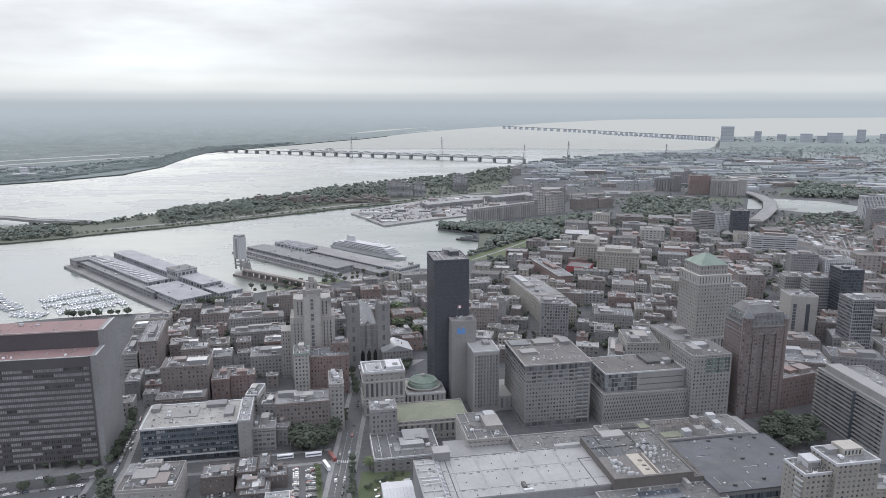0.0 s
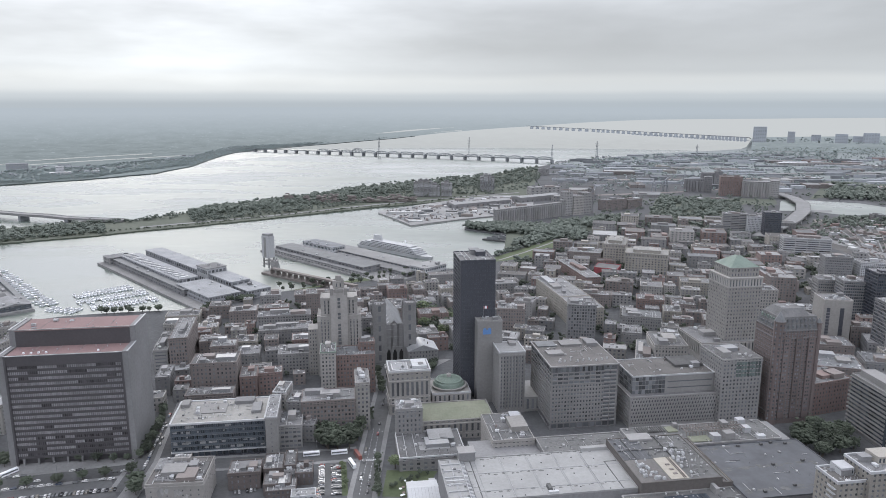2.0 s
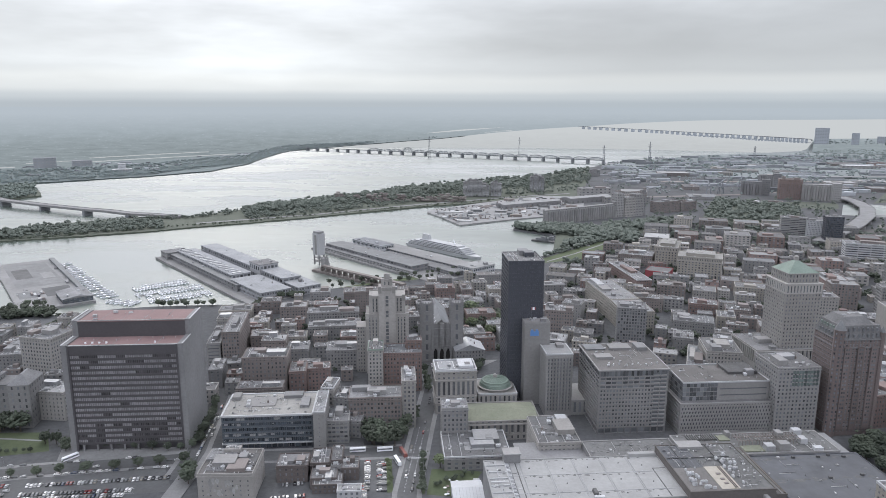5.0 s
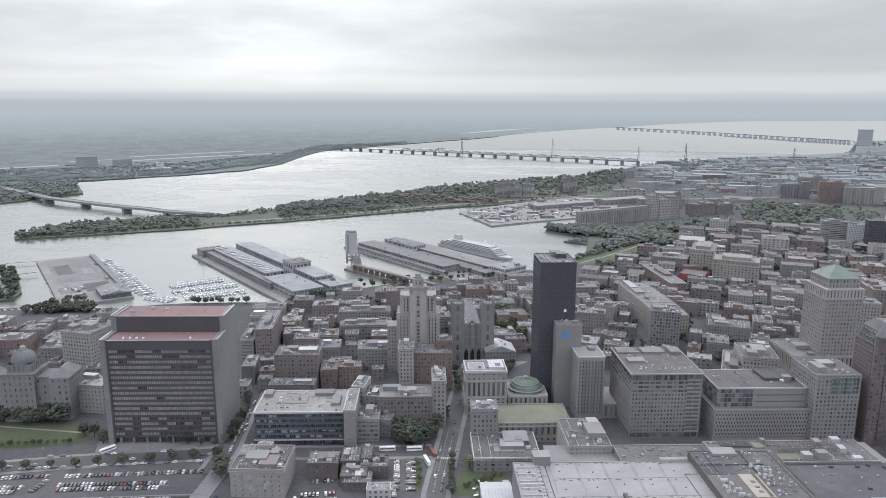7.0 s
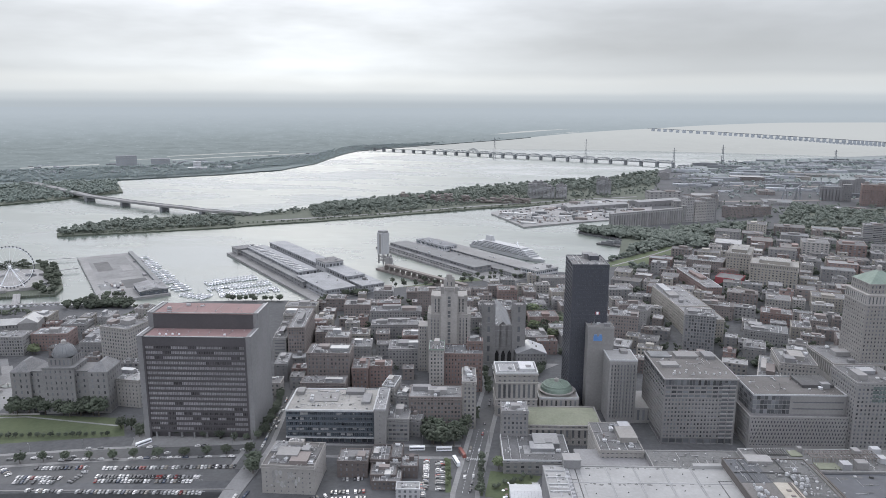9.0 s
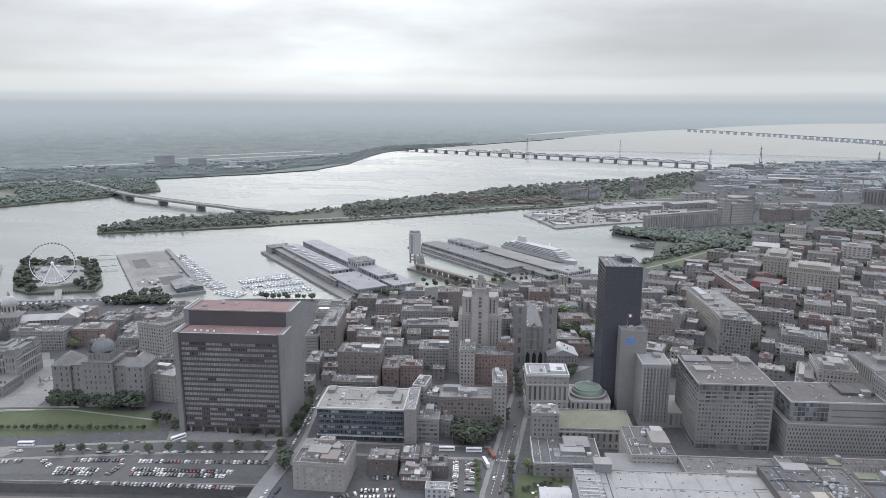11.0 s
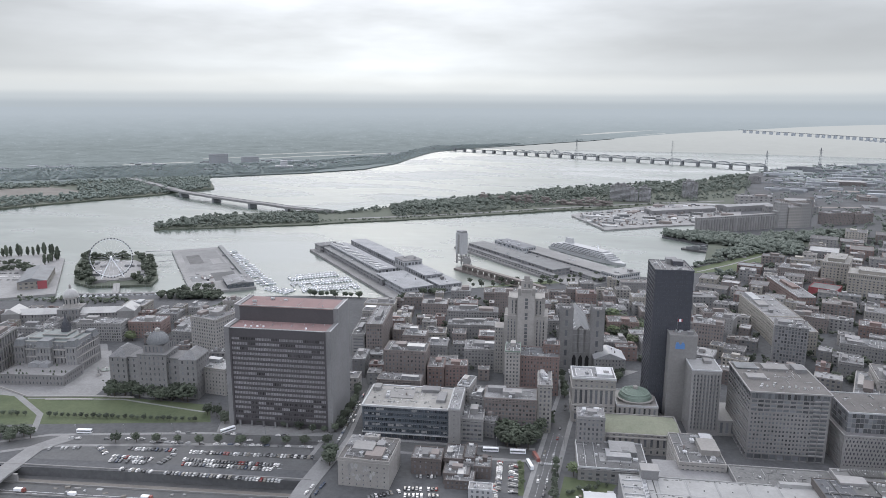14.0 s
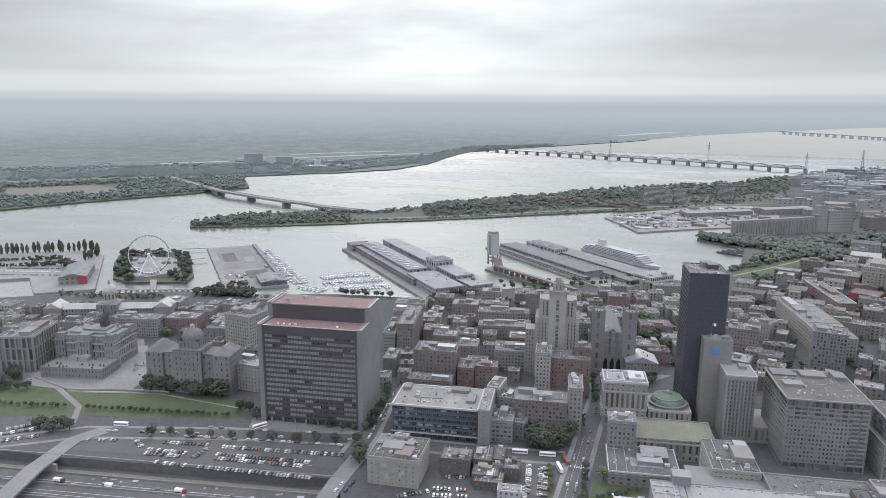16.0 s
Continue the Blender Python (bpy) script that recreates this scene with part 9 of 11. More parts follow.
# ---- bridges ----
def bridge_victoria():
    ob = tagged(empty("truss_bridge", 0, 0), "long low steel truss bridge on many stone piers", "bridge")
    a, b = Vector(polar(17.9, 4085)).to_2d(), Vector(polar(-6.6, 3170)).to_2d()
    d = (b - a)
    n = Vector((-d.y, d.x)).normalized() * 6
    spans = 25
    z = 14.0
    def at(k, off, h):
        p = a + d * k
        q = p + n * off
        return far(q.x, q.y, h)
    for i in range(spans):
        k0, k1 = i / spans, (i + 1) / spans
        g = Geo()
        for s in (-1, 1):
            g.quad(at(k0, -1, z), at(k1, -1, z), at(k1, 1, z), at(k0, 1, z))
            g.quad(at(k0, s, z - 2.5), at(k1, s, z - 2.5), at(k1, s, z), at(k0, s, z))
        part("deck_span", g, "far_steel", ob)
        p = a + d * k1
        g = Geo()
        for u, v in ((-1, 1),):
            w = d.normalized() * 5
            m = n * 1.5
            base = [p - w - m, p + w - m, p + w + m, p - w + m]
            for j in range(4):
                q0, q1 = base[j], base[(j + 1) % 4]
                g.quad(far(q0.x, q0.y, -3), far(q1.x, q1.y, -3), far(q1.x, q1.y, z - 2.5), far(q0.x, q0.y, z - 2.5))
        part("pier", g, "far_stone", ob)
        if i < 7:
            continue
        big = i == 10
        hgt = 22 if big else 11
        g = Geo()
        m = 8
        for s in (-1, 1):
            prev = at(k0, s, z)
            for j in range(m + 1):
                k = k0 + (k1 - k0) * j / m
                top = z + hgt * (math.sin(math.pi * j / m) ** (0.9 if big else 0.45) if 0 < j < m else 0)
                q = at(k, s, top)
                if j:
                    g.beam(prev, q, 1.6)
                    g.beam(q, at(k, s, z), 0.9)
                    g.beam(prev, at(k, s, z), 0.7)
                prev = q
        part("truss", g, "far_steel", ob)


# haze put into the grey of the far bridges and towers
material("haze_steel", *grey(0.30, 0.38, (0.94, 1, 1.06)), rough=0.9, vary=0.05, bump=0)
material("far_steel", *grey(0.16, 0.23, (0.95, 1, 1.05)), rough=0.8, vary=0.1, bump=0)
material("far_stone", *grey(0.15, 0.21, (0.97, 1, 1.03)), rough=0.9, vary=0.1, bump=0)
bridge_victoria()


def girder_bridge(label, pts, z, width, pier_at, mat="pavement", depth=4.0, pier_mat="far_stone"):
    """Deck along azimuth-distance points; piers at parameters along it."""
    ob = tagged(empty("girder_bridge", 0, 0), label, "bridge")
    P = [Vector(polar(a, r)).to_2d() for a, r in pts]
    seg = list(zip(P, P[1:]))
    total = len(seg)
    def at(k, off=0.0, h=0.0):
        i = min(int(k * total), total - 1)
        p, q = seg[i]
        f = k * total - i
        c = p + (q - p) * f
        n = Vector((-(q - p).y, (q - p).x)).normalized() * off
        return far(c.x + n.x, c.y + n.y, h)
    m = 40
    g = Geo()
    for i in range(m):
        k0, k1 = i / m, (i + 1) / m
        zz = lambda k: z(k) if callable(z) else z
        w = width / 2
        g.quad(at(k0, -w, zz(k0)), at(k1, -w, zz(k1)), at(k1, w, zz(k1)), at(k0, w, zz(k0)))
        for s in (-w, w):
            g.quad(at(k0, s, zz(k0) - depth), at(k1, s, zz(k1) - depth), at(k1, s, zz(k1) + 1), at(k0, s, zz(k0) + 1))
        g.quad(at(k0, -w, zz(k0) - depth), at(k1, -w, zz(k1) - depth), at(k1, w, zz(k1) - depth), at(k0, w, zz(k0) - depth))
    part("deck", g, mat, ob)
    for k in pier_at:
        g = Geo()
        zz = z(k) if callable(z) else z
        e = 0.004
        ring = [(k - e, -width * 0.55), (k + e, -width * 0.55), (k + e, width * 0.55), (k - e, width * 0.55)]
        for j in range(4):
            (ka, wa), (kb, wb) = ring[j], ring[(j + 1) % 4]
            g.quad(at(max(0, ka), wa, -3), at(max(0, kb), wb, -3), at(max(0, kb), wb, zz - depth), at(max(0, ka), wa, zz - depth))
        part("pier", g, pier_mat, ob)
    return ob


girder_bridge("pale concrete road bridge from the peninsula to the island", [(42.15, 2560), (38.51, 2106), (36.18, 1960), (33.47, 1831), (30.65, 1738), (27.0, 1685)], lambda k: 12 - 8 * max(0, k - 0.7) / 0.3, 22, (0.2, 0.4, 0.6, 0.8))
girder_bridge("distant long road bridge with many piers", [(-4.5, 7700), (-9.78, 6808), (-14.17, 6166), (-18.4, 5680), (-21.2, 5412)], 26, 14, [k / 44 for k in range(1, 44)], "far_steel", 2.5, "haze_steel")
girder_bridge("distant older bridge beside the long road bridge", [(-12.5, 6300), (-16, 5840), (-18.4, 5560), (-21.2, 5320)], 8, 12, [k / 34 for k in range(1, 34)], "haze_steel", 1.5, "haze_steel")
girder_bridge("curving elevated motorway beyond the canal", [(-22.6, 1440), (-23.42, 1537), (-24.66, 1680), (-25.29, 1840), (-25.21, 1982), (-24.52, 2096), (-23.44, 2189)], 9, 32, [k / 12 for k in range(1, 12)], "pavement", 2.0, "concrete")


def pylon(az, r, h, z=0.0):
    ob = tagged(empty("power_pylon", *far(*polar(az, r, z))[:2], far(*polar(az, r, z))[2]), "tall steel lattice power pylon by the river", "pylon")
    g = Geo()
    for sx in (-1, 1):
        for sy in (-1, 1):
            g.beam((sx * 5, sy * 5, 0), (sx * 0.8, sy * 0.8, h), 0.8)
    for k in range(8):
        z0, z1 = h * k / 8, h * (k + 1) / 8
        w0, w1 = 5 - 4.2 * k / 8, 5 - 4.2 * (k + 1) / 8
        for s in (-1, 1):
            g.beam((-w0, s * w0, z0), (w1, s * w1, z1), 0.5)
            g.beam((s * w0, w0, z0), (s * w1, -w1, z1), 0.5)
    part("lattice", g, "far_steel", ob)
    g = Geo()
    for zz in (0.75, 0.87):
        g.beam((-9, 0, h * zz), (9, 0, h * zz), 0.8)
    part("cross_arm", g, "far_steel", ob)


# bays, planters and huts on the open pier
for u, v, w, d, mat, label in ((60, 18, 70, 22, "roof_dark", "dark resurfaced asphalt bay"), (150, 44, 30, 26, "pavement", "pale concrete paving bay"), (214, 8, 40, 24, "roof_slate", "dark wet asphalt bay"), (100, 52, 40, 16, "quay", "patched concrete bay")):
    patch("asphalt_field", label + " on the open pier", "asphalt", [jc(u, v), jc(u, v + d), jc(u + w, v + d), jc(u + w, v)], mat, 0.275)
for k in range(16):
    g = Geo()
    a, b = rng.uniform(2, 7), rng.uniform(1, 2.4)
    g.box(-a, -b, 0, a, b, rng.choice((0.8, 1.2, 2.6, 3.0)), taper=0.1)
    u, v = rng.choice(((200, 20), (225, 14), (240, 30), (275, 26), (185, 78), (90, 80)))
    tagged(place("hut", g.mesh("hut", rng.choice(("white_panel", "concrete_dark", "brick_brown", "sheet_metal", "dark_panel"))), at=(*jc(u + rng.uniform(-9, 9), v + rng.uniform(-8, 8)), 0.26), rot=-46.5), "small hut or planter on the open pier", "hut", "pier huts")
ribbon("pier_gallery", "low grey gallery roof along the pier edge", "gallery", [(*jc(8, 82), 4), (*jc(250, 84), 4)], 7, "roof_slate", thick=3.8, kind="")


def work_vessel(x, y, rot):
    ob = tagged(empty("work_vessel", x, y, -3.0, rot), "dark work vessels moored together by the silo point", "ship")
    for k, (u, v, L, B) in enumerate(((0, 0, 46, 10), (10, 12, 38, 9))):
        g = Geo()
        g.box(u - L / 2, v - B / 2, -0.5, u + L / 2, v + B / 2, 3.0, taper=-0.4)
        hull = part("hull", g, "stain", ob)
        g = Geo()
        g.box(u - L * 0.32, v - B * 0.36, 3.0, u + L * 0.2, v + B * 0.36, 7.0)
        g.box(u - L * 0.1, v - B * 0.28, 7.0, u + L * 0.14, v + B * 0.28, 10.0)
        part("deckhouse", g, "roof_slate", hull)
        g = Geo()
        g.tube(u, v, 10.0, 17.0, 0.25, 0.15, 6)
        part("mast", g, "steel", hull)


work_vessel(48.0, 1325.0, -24)


def dock_crane(x, y, rot, h):
    ob = tagged(empty("dock_crane", x, y, 0, rot), "dark steel dock crane over the rail yard", "crane")
    g = Geo()
    for sx in (-1, 1):
        for sy in (-1, 1):
            g.beam((sx * 9, sy * 7, 0), (sx * 4, sy * 3, h), 1.6)
    g.box(-6, -5, h * 0.55, 6, 5, h * 0.62, bottom=True)
    part("portal", g, "far_steel", ob)
    g = Geo()
    g.beam((-20, 0, h), (48, 0, h * 1.25), 2.2)
    g.beam((0, 0, h * 1.5), (40, 0, h * 1.22), 0.9)
    g.beam((0, 0, h), (0, 0, h * 1.5), 1.6)
    part("jib", g, "far_steel", ob)


for x, y, rot, h in ((579.8, 2094.5, 60, 34), (671.0, 2213.1, 75, 34), (538.8, 2066.7, 80, 28)):
    dock_crane(x, y, rot, h)
for p, q, w, h, label in (((1310.8, 3047.3), (1628.9, 2963.5), 60, 12, "very long pale train shed"), ((1609.0, 2909.2), (1636.6, 2882.9), 50, 12, "pale square works hall"), ((1672.5, 2909.5), (1714.5, 2857.3), 60, 14, "pale works hall"),
                          ((1144.4, 2456.3), (1190.0, 2418.8), 40, 10, "white-roofed shed"), ((606.2, 1880.2), (670.9, 1846.9), 26, 10, "white-roofed dock shed")):
    m = ((p[0] + q[0]) / 2, (p[1] + q[1]) / 2)
    building(label + " in the rail district", *m, math.degrees(math.atan2(q[1] - p[1], q[0] - p[0])), math.hypot(q[0] - p[0], q[1] - p[1]), w, h, wall="concrete", roof="white_panel", bay=14, wf=0.4, hf=0.4, floor_h=8, things=2)
ribbon("road", "pale elevated road across the rail district", "road", [(1054.0, 2579.5, 8), (1380.4, 2647.5, 8), (1772.5, 2626.3, 8)], 26, "pavement", thick=2)
ribbon("rail_track", "rusty rail tracks across the yard", "railway", [(422.3, 2416.2, 0.3), (1081.3, 2494.9, 0.3), (1662.2, 2458.1, 0.3)], 30, "rust_steel")
ribbon("rail_track", "rusty rail tracks beside the docks", "railway", [(351.1, 2000.1, 0.3), (639.4, 2094.7, 0.3), (1015.0, 2294.9, 0.3)], 22, "rust_steel")


for az, r, h, z in ((7.4, 3420, 105, -3), (0.1, 3250, 110, -3), (-6.6, 3200, 80, -3), (-10.1, 3400, 85, 0), (-17.6, 3700, 60, 0)):
    pylon(az, r, h, z)


# ---- trees ----
def ico():
    t = (1 + 5 ** 0.5) / 2
    v = [(-1, t, 0), (1, t, 0), (-1, -t, 0), (1, -t, 0), (0, -1, t), (0, 1, t), (0, -1, -t), (0, 1, -t), (t, 0, -1), (t, 0, 1), (-t, 0, -1), (-t, 0, 1)]
    f = [(0, 11, 5), (0, 5, 1), (0, 1, 7), (0, 7, 10), (0, 10, 11), (1, 5, 9), (5, 11, 4), (11, 10, 2), (10, 7, 6), (7, 1, 8), (3, 9, 4), (3, 4, 2), (3, 2, 6), (3, 6, 8), (3, 8, 9), (4, 9, 5), (2, 4, 11), (6, 2, 10), (8, 6, 7), (9, 8, 1)]
    n = math.sqrt(1 + t * t)
    return np.array(v) / n, f


ICO_V, ICO_F = ico()


def clump(g, x, y, z, r, rnd, flat=0.8):
    i = len(g.v)
    j = ICO_V * (r * np.array([rnd.uniform(0.7, 1.25) for _ in range(12)]))[:, None]
    j[:, 2] *= flat
    g.v += [(x + a, y + b, z + c) for a, b, c in j]
    g.f += [(a + i, b + i, c + i) for a, b, c in ICO_F]


OCT_F = [(0, 1, 4), (1, 2, 4), (2, 3, 4), (3, 0, 4), (1, 0, 5), (2, 1, 5), (3, 2, 5), (0, 3, 5)]


def tuft(g, x, y, z, r, rnd):
    """A plainer clump for trees far off."""
    i = len(g.v)
    s = [r * rnd.uniform(0.8, 1.35) for _ in range(6)]
    t = rnd.uniform(0, 1.57)
    c, e = math.cos(t), math.sin(t)
    g.v += [(x + s[0] * c, y + s[0] * e, z), (x - s[1] * e, y + s[1] * c, z), (x - s[2] * c, y - s[2] * e, z), (x + s[3] * e, y - s[3] * c, z), (x, y, z + s[4] * 0.8), (x, y, z - s[5] * 0.8)]
    g.f += [tuple(k + i for k in f) for f in OCT_F]


def crown_mesh(seed, kind="round", n=130):
    """A crown of many uneven leaf clumps, about one metre high and wide."""
    rnd = random.Random(seed)
    g = Geo()
    for _ in range(n):
        while True:
            x, y, z = rnd.uniform(-1, 1), rnd.uniform(-1, 1), rnd.uniform(-1, 1)
            q = x * x + y * y + z * z
            if 0.25 < q < 1 or rnd.random() < 0.05:
                break
        if kind == "tall":
            thin = 0.12 * (1.0 - 0.55 * max(z, 0.0))
            clump(g, x * thin, y * thin, 0.56 + z * 0.42, rnd.uniform(0.04, 0.075), rnd, 1.5)
        else:
            clump(g, x * 0.40, y * 0.40, 0.62 + z * 0.30, rnd.uniform(0.05, 0.10), rnd)
    return g


CROWNS = [crown_mesh(s).mesh("crown", "leaf") for s in range(5)]
CROWNS_LIGHT = [crown_mesh(s + 20).mesh("crown", "leaf_light") for s in range(2)]
CROWNS_TALL = [crown_mesh(s + 40, "tall").mesh("crown", "leaf") for s in range(3)]


def trunk_mesh():
    g = Geo()
    g.tube(0, 0, 0, 0.45, 0.035, 0.022, 7)
    for k in range(5):
        a = 2 * math.pi * k / 5
        g.beam((0, 0, 0.3 + 0.03 * k), (0.22 * math.cos(a), 0.22 * math.sin(a), 0.62), 0.016)
    return g.mesh("trunk", "bark")


TRUNK = trunk_mesh()


def tree(x, y, h, kind="round", z=0.0, label="", group="street trees"):
    ob = empty("tree", x, y, z, rng.uniform(0, 360))
    wide = h * rng.uniform(0.85, 1.2)
    ob.scale = (wide, wide, h)
    place("trunk", TRUNK, ob)
    place("crown", rng.choice({"round": CROWNS, "light": CROWNS_LIGHT, "tall": CROWNS_TALL}[kind]), ob)
    tagged(ob, label or {"round": "leafy dark green broadleaf tree in full summer leaf", "light": "bright light green young broadleaf tree", "tall": "slender columnar poplar in a quayside row"}[kind], "tree", group)


def tree_row(p, q, n, h, kind="round", jitter=1.5, z=0.0):
    for k in range(n):
        f = (k + 0.5) / n
        tree(p[0] + (q[0] - p[0]) * f + rng.uniform(-jitter, jitter), p[1] + (q[1] - p[1]) * f + rng.uniform(-jitter, jitter), h * rng.uniform(0.8, 1.2), kind, z)


def inside(pts, x, y):
    hit = False
    for (x0, y0), (x1, y1) in zip(pts, pts[1:] + pts[:1]):
        if (y0 > y) != (y1 > y) and x < (x1 - x0) * (y - y0) / (y1 - y0) + x0:
            hit = not hit
    return hit


def scatter(pts, n):
    xs, ys = [p[0] for p in pts], [p[1] for p in pts]
    out = []
    for _ in range(n * 6):
        x, y = rng.uniform(min(xs), max(xs)), rng.uniform(min(ys), max(ys))
        if inside(pts, x, y):
            out.append((x, y))
            if len(out) == n:
                break
    return out


CANAL = [(743.3, 1705.1), (845.5, 1939.3), (927.7, 1939.6), (1035.4, 1881.4), (1087.7, 1764.1), (969.5, 1633.6), (867.0, 1616.2), (819.2, 1668.5)]


def wood(label, places, h, mat="leaf", z=0.0, clumps=7):
    """Many trees that nobody could count, as one mass of clumps."""
    g = Geo()
    rnd = random.Random(len(places))
    for x, y in places:
        if inside(CANAL, x, y):
            continue
        hh = h * rnd.uniform(0.6, 1.25)
        k = math.hypot(*far(x, y)[:2]) / math.hypot(x, y)
        for _ in range(clumps):
            cx, cy = x + rnd.gauss(0, hh * 0.22), y + rnd.gauss(0, hh * 0.22)
            fx, fy, fz = far(cx, cy, z + hh * rnd.uniform(0.25, 0.85))
            (tuft if mat == "hazed_wood" else clump)(g, fx, fy, fz, k * hh * rnd.uniform(0.18, 0.34), rnd)
    tagged(place("wood", g.mesh("wood", mat)), label, "trees", kind="stuff")


# squares, streets and gardens of the near town
for x, y in scatter([(-115.0, 481.6), (-78.6, 481.6), (-79.9, 534.1), (-122.6, 534.1)], 26):
    tree(x, y, rng.uniform(11, 16), group="garden trees")
for x, y in scatter([(-59.8, 739.8), (-17.6, 746.8), (-20.4, 832.1), (-66.0, 836.5)], 22):
    tree(x, y, rng.uniform(12, 17), "light" if rng.random() < 0.3 else "round", group="garden trees")
for x, y in scatter([(249.8, 509.3), (260.9, 481.9), (291.3, 495.3), (296.8, 527.1), (263.2, 529.2)], 26):
    tree(x, y, rng.uniform(10, 15), group="garden trees")
for x, y in scatter([(-461.5, 463.5), (-430.4, 468.9), (-439.4, 479.2), (-473.1, 475.9)], 12):
    tree(x, y - 4, rng.uniform(12, 17), group="park trees")
for x, y in scatter([(-416.7, 467.6), (-385.3, 476.0), (-395.8, 489.5), (-427.1, 479.9)], 14):
    tree(x, y - 5, rng.uniform(12, 17), group="park trees")
for x, y in scatter([(-586.5, 393.8), (-561.9, 423.7), (-593.2, 443.1), (-643.6, 435.4)], 14):
    tree(x, y, rng.uniform(9, 14), group="park trees")
for x, y in scatter([(-478.6, 361.0), (-452.0, 371.5), (-468.6, 386.3), (-494.4, 374.0)], 10):
    tree(x, y, rng.uniform(8, 12), group="park trees")
for x, y in scatter([(-594.2, 573.1), (-543.6, 582.9), (-579.7, 623.3), (-630.9, 614.5)], 14):
    tree(x, y, rng.uniform(9, 13), "light" if rng.random() < 0.6 else "round", group="park trees")
tree_row((-565.0, 388.3), (-496.2, 408.0), 12, 4.5, jitter=0.5)
tree_row((-481.0, 411.6), (-355.4, 444.5), 24, 4.5, jitter=0.5)
tree_row((-399.3, 390.2), (-229.2, 444.0), 11, 8, jitter=2)
tree_row((-221.2, 410.2), (-227.1, 430.4), 4, 10)
tree_row((-237.9, 461.0), (-257.0, 544.4), 12, 8, jitter=2)
tree_row((-335.5, 455.9), (-242.0, 459.3), 8, 7, jitter=3)
tree_row((-329.1, 446.9), (-363.5, 462.9), 5, 9, jitter=3)
tree_row((-60.4, 418.8), (-66.0, 468.9), 8, 6, jitter=1)
tree_row((-82.2, 423.6), (-90.2, 460.8), 6, 5, "light", jitter=1)
tree_row((-54.6, 427.0), (-27.4, 450.6), 9, 4, jitter=2)
tree(-51.8, 455.2, 11, "light")
tree_row((-89.5, 640.9), (-76.4, 581.0), 5, 8, jitter=1)
tree_row((-32.8, 635.4), (-36.8, 673.0), 5, 9, jitter=3)
# quayside promenade
tree_row((-272.8, 943.9), (-46.8, 1087.1), 18, 8, jitter=6)
tree_row((-267.4, 925.6), (-44.7, 1050.8), 18, 8, jitter=6)
tree_row((-643.8, 743.8), (-563.8, 766.8), 14, 11, jitter=7)
tree_row((-636.4, 775.9), (-600.1, 804.2), 7, 9, jitter=5)
tree_row((-460.2, 815.0), (-382.5, 830.9), 10, 9, jitter=4)
tree_row((-330.2, 813.7), (-331.4, 857.7), 5, 9, jitter=4)
tree_row((-316.6, 873.1), (-284.1, 886.2), 10, 9, jitter=4)
patch("promenade_lawn", "green lawns along the quayside promenade", "lawn", [(-260.0, 928.6), (-45.1, 1057.9), (-47.3, 1094.7), (-139.8, 1026.7)], "grass", 0.05)
ISLAND = [(-821.0, 779.3), (-781.4, 765.7), (-707.7, 799.3), (-719.0, 828.6), (-811.3, 929.7), (-851.8, 953.0), (-940.9, 911.2)]
mx, my = sum(p[0] for p in ISLAND) / 7, sum(p[1] for p in ISLAND) / 7
INNER = [(mx + (x - mx) * 0.70, my + (y - my) * 0.66) for x, y in ISLAND]
FRONT = [(-768.9, 753.0), (-724.0, 771.2), (-772.7, 822.4), (-812.4, 806.2)]
wood("ring of leafy trees round the basin island", [p for p in scatter(ISLAND, 150) if not inside(INNER, *p) and not inside(FRONT, *p)], 10, z=0.3, clumps=11)
patch("island_paving", "pale paved middle of the basin island", "paving", INNER, "quay", 0.34)
for k in range(10):
    g = Geo()
    g.box(-rng.uniform(3, 8), -2.5, 0, rng.uniform(3, 8), 2.5, rng.uniform(2.5, 4), taper=0.3)
    x, y = (scatter(INNER, 8) + [(mx, my)])[0]
    tagged(place("kiosk", g.mesh("kiosk", rng.choice(("white_panel", "concrete_dark", "roof_slate"))), at=(x, y, 0.34), rot=rng.uniform(0, 180)), "small flat kiosk on the basin island", "kiosk", "island kiosks")
wood("trees and hedges on the quayside promenade", [p for p in scatter([(-637.9, 736.8), (-550.0, 760.1), (-577.9, 786.5), (-636.4, 775.9)], 60)], 9, clumps=7)
wood("bushes in front of the long market hall", scatter([(-803.7, 657.6), (-653.8, 706.2), (-669.6, 724.0), (-822.2, 677.9)], 70), 5, clumps=5)
tree_row((-1137.1, 815.2), (-998.5, 913.4), 21, 19, "tall", jitter=2)
for p, q in (((-1087.9, 778.5), (-992.8, 836.0)), ((-1049.9, 750.2), (-962.4, 798.8))):
    wood("row of small trees along quay car parks", [(p[0] + (q[0] - p[0]) * k / 22 + rng.uniform(-3, 3), p[1] + (q[1] - p[1]) * k / 22) for k in range(22)], 8)
tree_row((-951.5, 843.6), (-965.6, 885.9), 6, 19, "tall", jitter=2)
tree_row((-957.6, 805.2), (-916.6, 788.0), 6, 14, jitter=4)


# ---- the woods on the far shores ----
def in_strip(rows, n, near=0.0, end=1.0):
    out = []
    for _ in range(n):
        az = rng.uniform(rows[0][0], rows[-1][0])
        a, b = between(rows, az)
        r = a + (b - a) * rng.uniform(near, end)
        out.append(polar(az, r)[:2])
    return out


